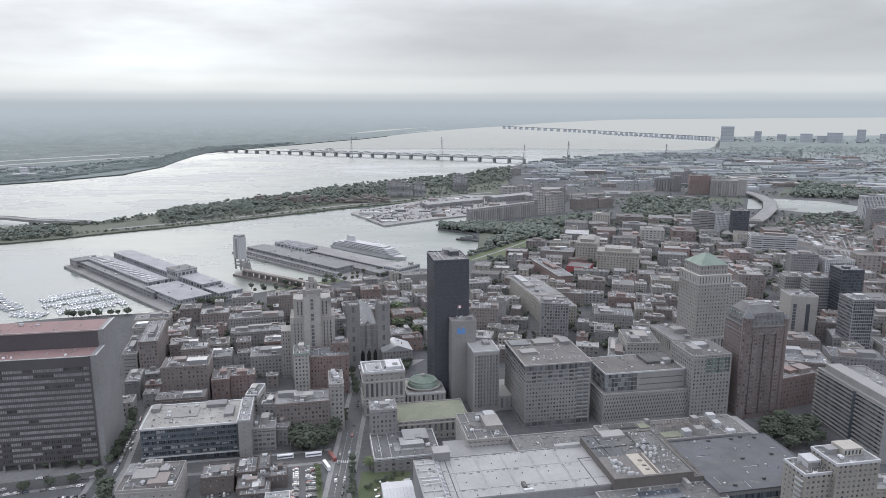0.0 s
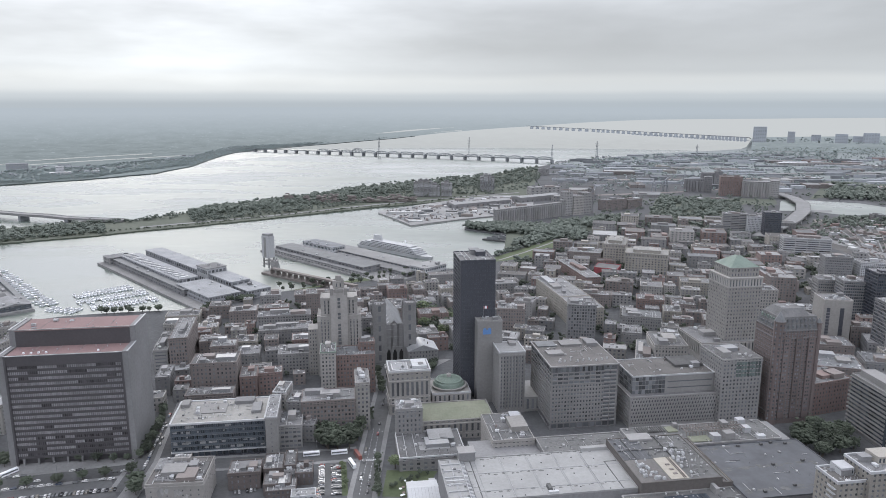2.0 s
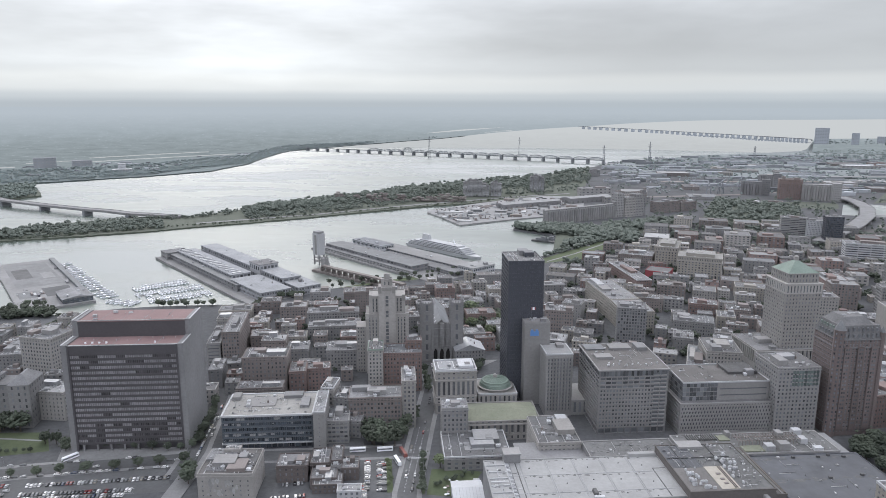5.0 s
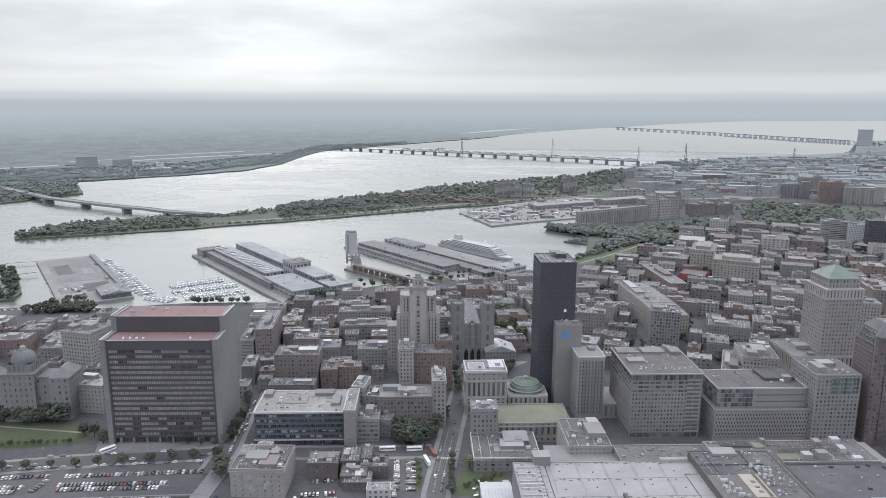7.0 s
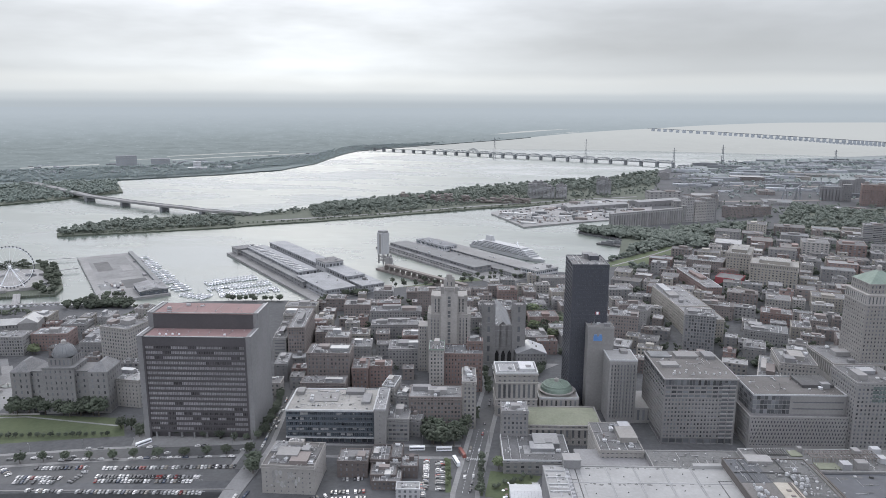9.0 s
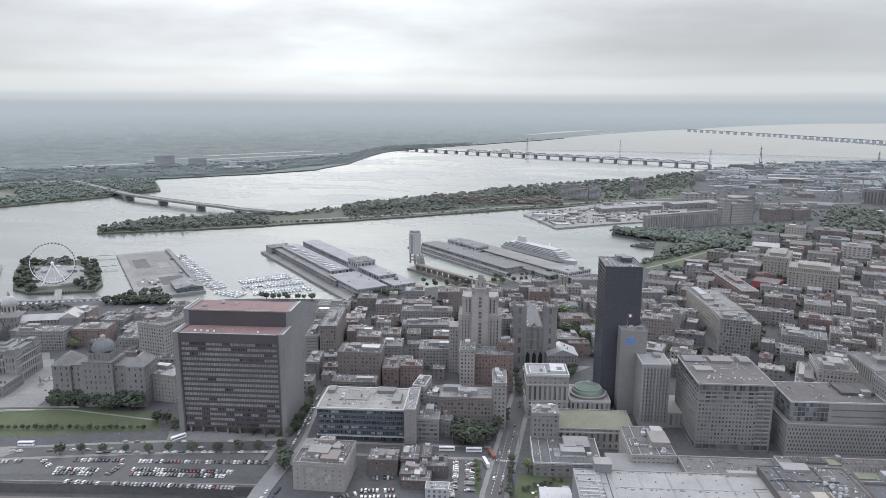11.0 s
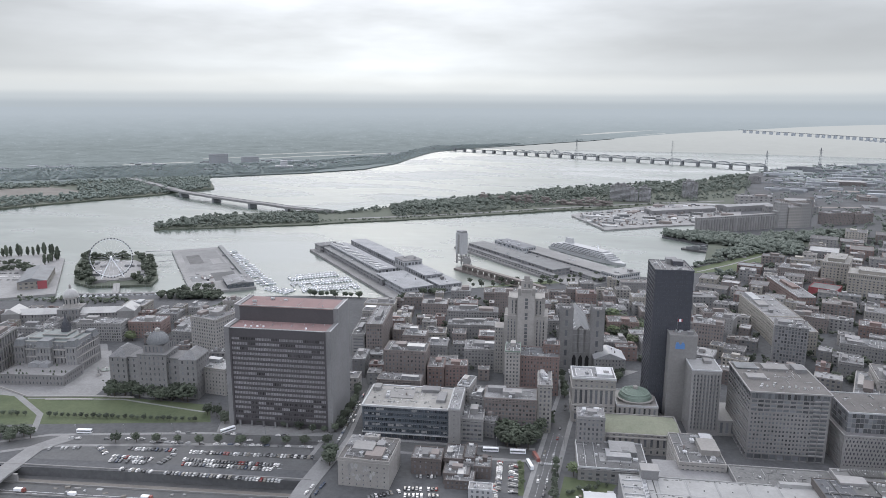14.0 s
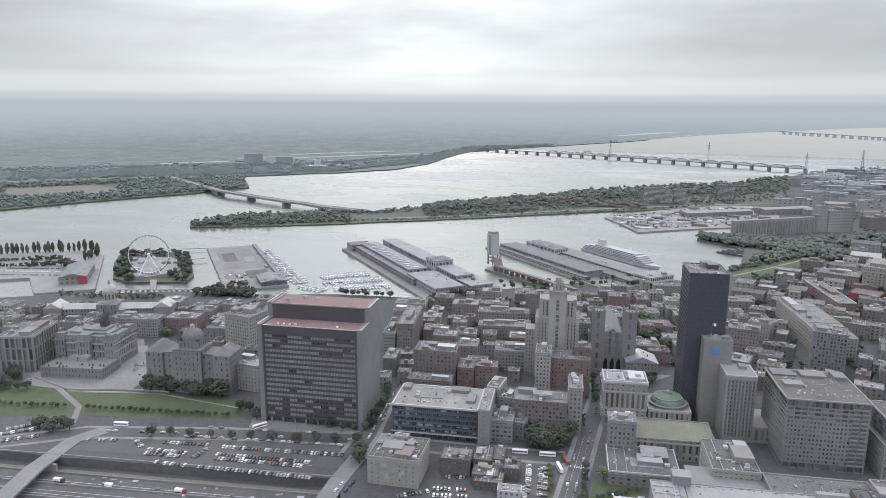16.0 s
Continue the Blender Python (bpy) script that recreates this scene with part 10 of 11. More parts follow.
PENINSULA = [(-5.6, 2250, 2940), (-1.9, 2080, 2570), (4.1, 2010, 2320), (8.0, 1900, 2190), (13.0, 1790, 1985), (17.3, 1720, 1885), (22.3, 1660, 1775)]
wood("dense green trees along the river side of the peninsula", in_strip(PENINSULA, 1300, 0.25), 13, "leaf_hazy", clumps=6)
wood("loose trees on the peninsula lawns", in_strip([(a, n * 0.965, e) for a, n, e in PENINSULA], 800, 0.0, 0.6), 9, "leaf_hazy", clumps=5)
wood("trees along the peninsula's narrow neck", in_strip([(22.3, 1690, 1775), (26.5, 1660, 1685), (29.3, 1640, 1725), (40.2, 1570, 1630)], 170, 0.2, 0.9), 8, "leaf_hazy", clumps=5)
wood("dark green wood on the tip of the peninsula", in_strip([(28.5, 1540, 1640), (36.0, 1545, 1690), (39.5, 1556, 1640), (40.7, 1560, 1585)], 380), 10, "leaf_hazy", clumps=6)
wood("low bushes along the harbour bank", in_strip([(-1.0, 1985, 2000), (4.1, 1826, 1840), (13.0, 1680, 1692), (22.3, 1570, 1584), (36, 1533, 1545), (40.7, 1551, 1560)], 260), 4)
BARE = [(45.7, 2250, 2330), (47.5, 2235, 2470), (50, 2235, 2480), (53, 2240, 2480)]
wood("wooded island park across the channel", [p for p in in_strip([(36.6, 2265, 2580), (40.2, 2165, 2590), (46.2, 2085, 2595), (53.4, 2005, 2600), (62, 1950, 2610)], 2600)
                                               if not (45.7 < math.degrees(math.atan2(-p[0], p[1])) < 53 and 2225 < math.hypot(*p) < 2470)], 13, "leaf_hazed_far", clumps=4)
land_strip("ground_bare", BARE, 1.4, "soil", "bare pale soil and works among island woods", "ground", depth=0, step=0.3, ragged=12)
SOUTH = [(-12, 11300, 20000), (0.4, 7000, 14000), (6.6, 5350, 11000), (15.5, 4290, 9000), (18.9, 3940, 9000), (21.9, 3160, 8000), (29.2, 2730, 7000), (36.7, 2650, 7000), (62, 2760, 7000)]
wood("dark tree line on the far bank of the river", in_strip([(a, n, n * 1.03) for a, n, e in SOUTH if n < 5500], 650), 10, "hazed_wood", clumps=4)
wood("hazy woods among far suburbs", [p for p in in_strip([(a, n, shore_end(n)) for a, n, e in SOUTH if n < 5500], 5200, 0.02, 1.0) if math.hypot(*p) < 4800], 9, "hazed_wood", clumps=3)
wood("tree belt at the edge of the distance", in_strip([(a, shore_end(n) - 60, shore_end(n) + 20) for a, n, e in SOUTH if n < 4500], 800), 9, "hazed_wood", clumps=3)
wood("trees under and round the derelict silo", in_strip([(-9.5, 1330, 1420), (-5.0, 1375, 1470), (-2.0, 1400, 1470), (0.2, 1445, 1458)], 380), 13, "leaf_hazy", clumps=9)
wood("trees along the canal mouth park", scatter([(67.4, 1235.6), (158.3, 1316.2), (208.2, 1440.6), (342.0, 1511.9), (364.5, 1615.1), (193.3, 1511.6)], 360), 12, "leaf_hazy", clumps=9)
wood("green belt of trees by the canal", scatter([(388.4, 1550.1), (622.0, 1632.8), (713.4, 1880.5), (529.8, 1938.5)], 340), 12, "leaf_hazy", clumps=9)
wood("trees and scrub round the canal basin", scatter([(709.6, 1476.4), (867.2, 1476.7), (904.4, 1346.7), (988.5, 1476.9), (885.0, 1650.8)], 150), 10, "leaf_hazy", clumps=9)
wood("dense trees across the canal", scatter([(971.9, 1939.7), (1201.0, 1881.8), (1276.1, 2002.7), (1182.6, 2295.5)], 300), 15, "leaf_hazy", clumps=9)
DOCKS = [(333.0, 3105.0), (693.0, 3579.0), (872.0, 3130.0), (510.0, 2189.0), (266.0, 2131.0)]
wood("scrub and trees over the old dock land", [p for p in scatter(DOCKS, 520) if noise.noise(Vector((p[0] * 0.006, p[1] * 0.006, 2.0))) > -0.05], 8, "leaf_hazed_far", clumps=3)
g = Geo()
rnd = random.Random(51)
for x, y in scatter(DOCKS, 260):
    a, b = rnd.choice(((6, 1.3), (6, 1.3), (12, 5), (22, 7), (3, 1.2)))
    if rnd.random() < 0.35:
        a, b = b, a
    g.box(x - a, y - b, 0, x + a, y + b, rnd.choice((2.6, 2.6, 5.2, 7)), taper=0.05)
tagged(place("dock_stacks", g.mesh("dock_stacks", "far_roof")), "containers, sheds and stores on old dock land", "stores", kind="stuff")
wood("wooded river bank beyond the docks", scatter([(454.3, 2801.9), (1238.2, 3232.4), (1576.6, 3077.9), (1994.3, 3907.2), (922.9, 3635.6), (572.8, 3296.2)], 700), 10, "hazed_wood", clumps=5)
wood("scattered street trees among distant works", scatter([(362.4, 2066.2), (1361.2, 2139.8), (2154.8, 2385.6), (3780.5, 4225.3), (1743.0, 4213.2), (782.5, 3074.4)], 2600), 11, "leaf_hazed_distant", clumps=3)
wood("wooded edge of the far river island", in_strip([(-40, 5300, 6000), (-21.3, 5200, 5900)], 260), 15, "hazed_wood", clumps=3)
wood("trees between the blocks beyond the canal", scatter([(194.9, 1345.4), (351.1, 2000.1), (1317.3, 2069.0), (1231.2, 1477.5), (800.7, 1236.9), (451.2, 1316.8)], 900), 8, "leaf_hazy", clumps=4)
wood("trees lining the lawns at the canal mouth", [(43 + (171 - 43) * k / 34 + rng.uniform(-4, 4), 1170 + (1345 - 1170) * k / 34 + rng.uniform(-4, 4)) for k in range(35)] + scatter([(57, 1110), (106, 1165), (150, 1230), (190, 1320), (215, 1330), (150, 1180), (80, 1100)], 60), 9, "leaf_hazy")
wood("street trees scattered through the old quarter", scatter([(49.4, 1061.0), (149.0, 1235.7), (252.1, 1100.4), (221.1, 958.5), (72.8, 739.2)], 60), 8)
wood("leafy square beside the customs block", scatter([(211.6, 990.6), (236.4, 990.6), (261.2, 1080.6), (203.8, 1061.3), (192.9, 1024.8)], 40), 10)
patch("canal_green", "rough green park beside the canal", "lawn", [(501.0, 1641.0), (721.0, 1837.0), (760.0, 1800.0), (800.0, 1839.0), (835.0, 1935.0), (749.0, 1952.0), (580.0, 1909.0)], "bank_green", 0.085)
patch("rail_land", "dark weedy railway land by the canal", "ground", [(707.0, 1512.0), (860.0, 1619.0), (979.0, 1593.0), (731.0, 1170.0), (663.0, 1199.0), (654.0, 1264.0)], "ballast", 0.095)
for k in range(7):
    u = 0.30 + k * 0.075
    x0, y0, x1, y1 = 707 + (979 - 707) * u, 1512 + (1593 - 1512) * u, 663 + (731 - 663) * u, 1199 + (1170 - 1199) * u
    ribbon("rail_track", "rusty railway track on dark ballast", "railway track", [(x0, y0, 0.25), ((x0 + x1) / 2 + 6, (y0 + y1) / 2, 0.25), (x1, y1, 0.25)], 2.6, "rust_steel" if k % 2 else "concrete_dark", thick=0.15, kind="")
yard = {m: Geo() for m in ("car_paint_1", "car_paint_3", "brick_brown", "white_panel", "brick_red")}
rnd = random.Random(77)
for x, y in scatter([(720.0, 1500.0), (960.0, 1580.0), (735.0, 1185.0), (675.0, 1205.0)], 170):
    q = yard[rnd.choice(list(yard))]
    a, b, c = rnd.choice(((2.2, 0.9, 1.5), (2.2, 0.9, 1.5), (6, 1.3, 2.6), (9, 5, 4.5)))
    if rnd.random() < 0.4:
        a, b = b, a
    q.box(x - a, y - b, 0.09, x + a, y + b, 0.09 + c, taper=0.05)
for mat, q in yard.items():
    tagged(place("yard_store", q.mesh("yard_store", mat)), "wagons, sheds and vehicles on railway land", "stores", kind="stuff")
patch("works_green", "green verges between canal and works", "lawn", [(925.0, 1935.0), (1320.0, 2180.0), (1640.0, 2640.0), (1290.0, 2560.0), (1060.0, 2160.0)], "bank_green", 0.085)
patch("canal_spit", "narrow stone spit in the canal basin", "quay", [(806.0, 1691.0), (872.0, 1701.0), (886.0, 1732.0), (829.0, 1731.0)], "quay", 0.4)
patch("canal_water", "calm grey water of the canal basin", "water", [(757.0, 1724.1), (841.7, 1915.5), (916.6, 1915.7), (1023.3, 1858.9), (1070.1, 1744.2), (983.0, 1668.9), (885.0, 1650.8), (836.7, 1705.3)], "river_water", 0.06)


# ---- the peninsula's housing ----
def stacked_housing():
    """A hill of stacked concrete box dwellings."""
    ob = tagged(empty("housing_complex", *polar(9.6, 1850)[:2], 1, 8), "stepped hill of stacked brown concrete box dwellings", "housing")
    rnd = random.Random(3)
    for c in range(9):
        cx = -165 + c * 40 + rnd.uniform(-8, 8)
        top = rnd.randint(4, 8)
        for lvl in range(top):
            n = max(1, 4 - lvl // 2 + rnd.randint(-1, 1))
            for k in range(n):
                g = Geo()
                x = cx + (k - n / 2) * 9 + rnd.uniform(-5, 5)
                y = rnd.uniform(-10, 10) + lvl * 0.5
                g.box(x, y, lvl * 3.2, x + 10, y + 6, lvl * 3.2 + 3.0, bottom=True)
                g.box(x + 2, y - 0.05, lvl * 3.2 + 0.9, x + 5, y, lvl * 3.2 + 2.2)
                part("box_dwelling", g, "brick_brown", ob)


stacked_housing()


def stepped_flats(label, x, y, rot, d, slices, wall):
    """Flats whose storeys step down from bay to bay, with a white balcony front on every floor."""
    w = sum(q[0] for q in slices)
    ob = sited("building", label, "apartment block", x, y, rot, w, d)
    u = -w / 2
    for k, (sw, h) in enumerate(slices):
        dd = d - 3 * (k % 2)
        walls, panes = Geo(), Geo()
        facades(walls, panes, sw, dd, 0, h, 3.2, 3.6, 0.62, 0.5, 0.8, 0, 0.6)
        for geo in (walls, panes):
            geo.v[:] = [(px + u + sw / 2, py, pz) for px, py, pz in geo.v]
        body = part("stair_bay", walls, wall, ob)
        tagged(part("glazing", panes, "glass_dark", body, "window panes"), kind="stuff")
        g = Geo()
        g.box(u, -dd / 2, h, u + sw, dd / 2, h + 0.7)
        g.box(u + sw * 0.3, -dd * 0.1, h + 0.7, u + sw * 0.7, dd * 0.3, h + 3.4)
        part("roof", g, "roof_gravel", body)
        for j in range(1, int(h / 3.2)):
            g = Geo()
            g.box(u + 0.8, -dd / 2 - 1.5, j * 3.2 - 0.1, u + sw - 0.8, -dd / 2, j * 3.2 + 0.9, bottom=True)
            part("balcony", g, "white_panel", body, "white balcony front")
        u += sw


stepped_flats("broad apartment building stepping down in white terraces", -121.0, 1958.0, 1, 24, ((12, 41), (16, 47), (14, 47), (12, 42), (11, 37), (9, 31)), "concrete")
stepped_flats("small stepped apartment tower with white balconies", -66.0, 1966.0, 1, 22, ((8, 38), (13, 43), (10, 36)), "concrete")
stepped_flats("grey apartment tower among the trees", 51.0, 2090.0, 1, 24, ((10, 44), (14, 50), (9, 48), (9, 43)), "greystone")
building("small grey block at the wooded end of the peninsula", 268.0, 2578.0, 1, 38, 20, 23, wall="greystone", things=2)


def pier_shed(x, y, rot, w, d, h):
    ob = sited("shed", "long low metal cargo shed with shallow pale roof", "shed", x, y, rot, w, d)
    g = Geo()
    g.box(-w / 2, -d / 2, 0, w / 2, d / 2, h)
    body = part("wall", g, "concrete_dark", ob)
    g = Geo()
    g.gable(-w / 2, -d / 2, w / 2, d / 2, h, h + 3, "x")
    part("roof", g, "roof_white", ob)
    for k in range(int(w / 16)):
        g = Geo()
        g.box(-w / 2 + 6 + k * 16, -d / 2 - 0.08, 0.2, -w / 2 + 11 + k * 16, -d / 2, 5.5)
        part("loading_door", g, "roof_dark", body)
    g = Geo()
    g.box(-w / 2 - 0.08, -5, 0.2, -w / 2, 5, 7)
    part("loading_door", g, "roof_dark", body)


pier_shed(25.0, 1790.0, 35.2, 180, 34, 10)
pier_shed(180.0, 1893.0, 36, 140, 36, 13)
for az, r, w, d, h in ((-6.0, 2030, 90, 36, 22), (-8.5, 1900, 120, 30, 16)):
    building("long pale dockside shed with flat roof", *polar(az, r)[:2], 14, w, d, h, wall="concrete", roof="roof_white", bay=12, wf=0.4, hf=0.4, floor_h=8, things=3)


# ---- the town filled in, lot by lot ----
KINDS = (("greystone", "grey stone house with flat roof"), ("brick_brown", "brown brick warehouse with flat roof"), ("brick_red", "red brick building with flat roof"),
         ("limestone", "pale stone building with flat roof"), ("brick_buff", "buff brick block with flat roof"), ("brick_brown", "brown brick block with flat roof"), ("greystone", "old grey stone warehouse with flat roof"))
ROOFS = ("roof_gravel", "roof_brown", "roof_dark", "roof_dark", "roof_slate", "roof_white", "roof_gravel")


def quarter(pts, rot, block, street, lot, heights, things=3, tall=0.08, skip=0.06, single=True):
    c, s = math.cos(radians(rot)), math.sin(radians(rot))
    us = [x * c + y * s for x, y in pts]
    vs = [-x * s + y * c for x, y in pts]
    v = min(vs)
    while v < max(vs):
        depth = rng.uniform(*block) / 2
        for row in range(2):
            u = min(us) + rng.uniform(0, 10)
            run = 0.0
            while u < max(us):
                w = rng.uniform(*lot)
                d = depth * rng.uniform(0.72, 0.97)
                cu, cvv = u + w / 2, v + row * depth + depth / 2 + (depth - d) / 2 * (1 if row else -1) * -1
                x, y = cu * c - cvv * s, cu * s + cvv * c
                u += w + 0.3
                run += w
                if run > 75:
                    u += street
                    run = 0.0
                if rng.random() < skip or not inside(pts, x, y) or not free(x, y, rot, w, d, 0.4):
                    continue
                h = rng.uniform(*heights) * (rng.uniform(1.5, 2.2) if rng.random() < tall else 1)
                wall, label = rng.choice(KINDS)
                roof, bay, wf, hf = rng.choice(ROOFS), rng.uniform(2.6, 3.8), rng.uniform(0.32, 0.5), rng.uniform(0.45, 0.6)
                if single and math.hypot(x, y) < 930:
                    building(label, x, y, rot, w, d, h, wall=wall, roof=roof, bay=bay, wf=wf, hf=hf, things=max(1, things), group="town blocks")
                else:
                    town_block(x, y, rot, w, d, h, wall, roof, bay, wf, hf)
        v += 2 * depth + street


def fill_in(pts, rot, block, street, lot, heights, things, tall=0.08, skip=0.06, again=True):
    quarter(pts, rot, block, street, lot, heights, things, tall, skip)
    if again:
        for k in range(1):
            quarter(pts, rot, (block[0] * 0.62, block[1] * 0.62), 0.5, (lot[0] * 0.7, lot[1] * 0.62), (heights[0] * 0.7, heights[1] * 0.85), things - 1, 0.0, 0.1, False)


fill_in([(-273.8, 537.7), (-359.0, 788.1), (-268.1, 874.1), (-171.9, 931.7), (-51.1, 1027.0), (72.8, 962.1), (44.8, 725.0), (-87.2, 672.5), (-88.3, 611.2), (-180.1, 574.9)],
        13, (46, 60), 9, (15, 38), (12, 17), 4, 0.04)
fill_in([(-738.8, 504.9), (-866.0, 597.6), (-745.1, 603.3), (-549.7, 711.2), (-525.8, 763.9), (-439.5, 624.5), (-412.3, 560.1), (-557.5, 598.4), (-622.6, 606.1), (-641.5, 543.8)],
        16, (44, 58), 9, (13, 28), (10, 15), 3, 0.05)
fill_in([(32.1, 669.6), (47.7, 1061.0), (97.5, 1108.3), (146.2, 1211.0), (211.8, 1277.6), (438.4, 1278.0), (393.7, 1100.6), (270.4, 739.4), (152.3, 669.7)],
        -12, (48, 66), 9, (16, 44), (12, 18), 4, 0.05)
fill_in([(243.0, 703.0), (440.0, 1236.3), (568.6, 1262.2), (692.2, 1062.0), (560.5, 703.3), (429.9, 639.5), (339.4, 654.3)],
        -8, (56, 80), 12, (18, 40), (10, 22), 4)
fill_in([(220.6, 1299.4), (259.0, 1461.3), (359.5, 1534.6), (655.2, 1550.7), (690.0, 1317.2), (807.4, 1212.1), (704.1, 1081.2), (575.5, 1278.2), (442.0, 1288.8)],
        -12, (70, 100), 14, (26, 60), (10, 22), 2)
fill_in([(286.1, 1999.9), (442.2, 2532.7), (807.3, 3074.6), (2195.4, 3483.7), (1645.7, 2216.1), (1334.5, 2096.8), (980.1, 2214.0), (577.2, 1938.6)],
        -6, (110, 180), 60, (40, 130), (6, 12), 0, 0.04, 0.62, False)
fill_in([(710.8, 1236.7), (854.0, 1591.2), (1020.9, 1591.6), (1231.2, 1477.5), (928.7, 1101.5)], -8, (60, 90), 16, (24, 50), (10, 24), 1, 0.1, 0.3)


def off_street(x, y):
    for line in (STREET_LEFT, STREET_MID, BOULEVARD):
        for (x0, y0), (x1, y1) in zip(line, line[1:]):
            dx, dy = x1 - x0, y1 - y0
            f = max(0.0, min(1.0, ((x - x0) * dx + (y - y0) * dy) / (dx * dx + dy * dy)))
            if math.hypot(x - x0 - f * dx, y - y0 - f * dy) < 11:
                return False
    return True


def yard_trees(label, pts, tries, h, mat="leaf"):
    """Trees in the yards and lanes that the houses leave free."""
    wood(label, [(x, y) for x, y in scatter(pts, tries) if free(x, y, 0, 3.5, 3.5, 0.5) and off_street(x, y)], h, mat, clumps=6)


yard_trees("street and yard trees between the old town blocks", [(-257.0, 544.4), (-359.0, 788.1), (-268.1, 874.1), (-51.1, 1027.0), (72.8, 962.1), (44.8, 725.0), (-87.2, 672.5)], 420, 7)
yard_trees("street and yard trees by the market quarter", [(-738.8, 504.9), (-866.0, 597.6), (-745.1, 603.3), (-549.7, 711.2), (-525.8, 763.9), (-412.3, 560.1), (-557.5, 598.4)], 170, 7)
yard_trees("street and yard trees in the western quarter", [(32.1, 669.6), (47.7, 1061.0), (146.2, 1211.0), (438.4, 1278.0), (270.4, 739.4), (152.3, 669.7)], 520, 8)
yard_trees("street and yard trees between the newer towers", [(243.0, 703.0), (440.0, 1236.3), (568.6, 1262.2), (692.2, 1062.0), (560.5, 703.3), (339.4, 654.3)], 520, 9)
yard_trees("trees between the blocks near the canal", [(220.6, 1299.4), (359.5, 1534.6), (655.2, 1550.7), (807.4, 1212.1), (704.1, 1081.2), (575.5, 1278.2)], 600, 9, "leaf_hazy")
finish_town()
ribbon("road", "grey road along the peninsula bank", "road", [(*polar(-4, 2060)[:2], 0.3), (*polar(0.3, 1960)[:2], 0.3), (*polar(8, 1800)[:2], 0.3), (*polar(17, 1650)[:2], 0.3), (*polar(26, 1590)[:2], 0.3)], 14, "pavement")
g = {m: Geo() for m in ("car_paint_1", "car_paint_3", "rust_steel", "sheet_metal", "brick_brown", "roof_slate")}
rnd = random.Random(11)
for _ in range(420):
    az = rnd.uniform(-4.5, 6.8)
    lo, hi = between([(-5.5, 1640, 1980), (-1.8, 1640, 1970), (4.87, 1510, 1740), (7.2, 1650, 1685)], az)
    x, y, _z = polar(az, rnd.uniform(lo, hi))
    e, f = rnd.choice(((6, 1.25), (3, 1.25), (2.2, 0.9), (2.2, 0.9))) if rnd.random() < 0.9 else (14, 6)
    q = g[rnd.choice(list(g))]
    if rnd.random() < 0.5:
        e, f = f, e
    q.box(x - e, y - f, -0.1, x + e, y + f, rnd.choice((1.5, 2.6, 2.6, 5.2)))
for mat, q in g.items():
    tagged(place("cargo", q.mesh("cargo", mat)), "containers and vehicles standing on the cargo pier", "cargo", kind="stuff")


# ---- far towers and pale roofs in the distance ----
def far_block(label, az, r, w, h, mat="haze_steel", name="building"):
    k = math.hypot(*far(*polar(az, r))[:2]) / r
    x, y, z = far(*polar(az, r))
    ob = tagged(empty(name, x, y, z, az), label, "building", "far blocks")
    g, p = Geo(), Geo()
    facades(g, p, w * k, w * k * 0.5, 0, h * k, h * k / max(2, int(h / 9)), w * k / 6, 0.6, 0.4, 0.2)
    g.quad((-w * k / 2, -w * k / 4, h * k), (w * k / 2, -w * k / 4, h * k), (w * k / 2, w * k / 4, h * k), (-w * k / 2, w * k / 4, h * k))
    part("wall", g, mat, ob)
    tagged(part("glazing", p, "far_glass", ob, "dim distant windows"), kind="stuff")


material("far_glass", *grey(0.20, 0.26), rough=0.4, bump=0)
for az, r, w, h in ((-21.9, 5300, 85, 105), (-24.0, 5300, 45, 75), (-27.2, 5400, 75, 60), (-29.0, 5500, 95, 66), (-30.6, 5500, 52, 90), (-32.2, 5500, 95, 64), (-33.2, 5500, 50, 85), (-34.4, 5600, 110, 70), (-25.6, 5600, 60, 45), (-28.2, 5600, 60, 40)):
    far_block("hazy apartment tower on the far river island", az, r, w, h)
for az, r, w, h in ((35.85, 3222, 80, 42), (33.5, 3240, 75, 26), (30.9, 2964, 28, 30), (30.9, 2950, 72, 9), (28.6, 2950, 30, 9)):
    far_block("pale square building on the south shore", az, r, w, h, "white_panel" if r < 3000 else "far_roof")
g = Geo()
rnd = random.Random(5)
for _ in range(420):
    az = rnd.uniform(14, 62)
    n, e = between(SOUTH, az)
    r = n * 1.05 + 120 + 420 * rnd.random()
    if noise.noise(Vector((az * 0.5, r * 0.0025, 3.0))) < rnd.uniform(-0.25, 0.35):
        continue
    k = math.hypot(*far(*polar(az, r))[:2]) / r
    x, y, z = far(*polar(az, r))
    w, d, h = rnd.choice((4, 5, 6, 7, 9, 12, 26)) * k, rnd.uniform(8, 22) * k, rnd.uniform(3, 7) * k
    g.box(x - w, y - d / 2, z - 1, x + w, y + d / 2, z + h)
tagged(place("suburb_roofs", g.mesh("suburb_roofs", "far_roof")), "scattered pale roofs of far hazy suburbs", "roofs", kind="stuff")
g = Geo()
for _ in range(420):
    az = rnd.uniform(-36, -7)
    r = rnd.uniform(2300, 5200)
    if r > between(GROUND_ROWS, az)[1] - 80:
        continue
    k = math.hypot(*far(*polar(az, r))[:2]) / r
    x, y, z = far(*polar(az, r))
    w, d, h = rnd.uniform(10, 70) * k, rnd.uniform(10, 26) * k, rnd.uniform(5, 12) * k
    g.box(x - w, y - d / 2, z - 1, x + w, y + d / 2, z + h)
tagged(place("works_roofs", g.mesh("works_roofs", "far_roof")), "scattered low sheds and pale roofs of a rail district", "roofs", kind="stuff")


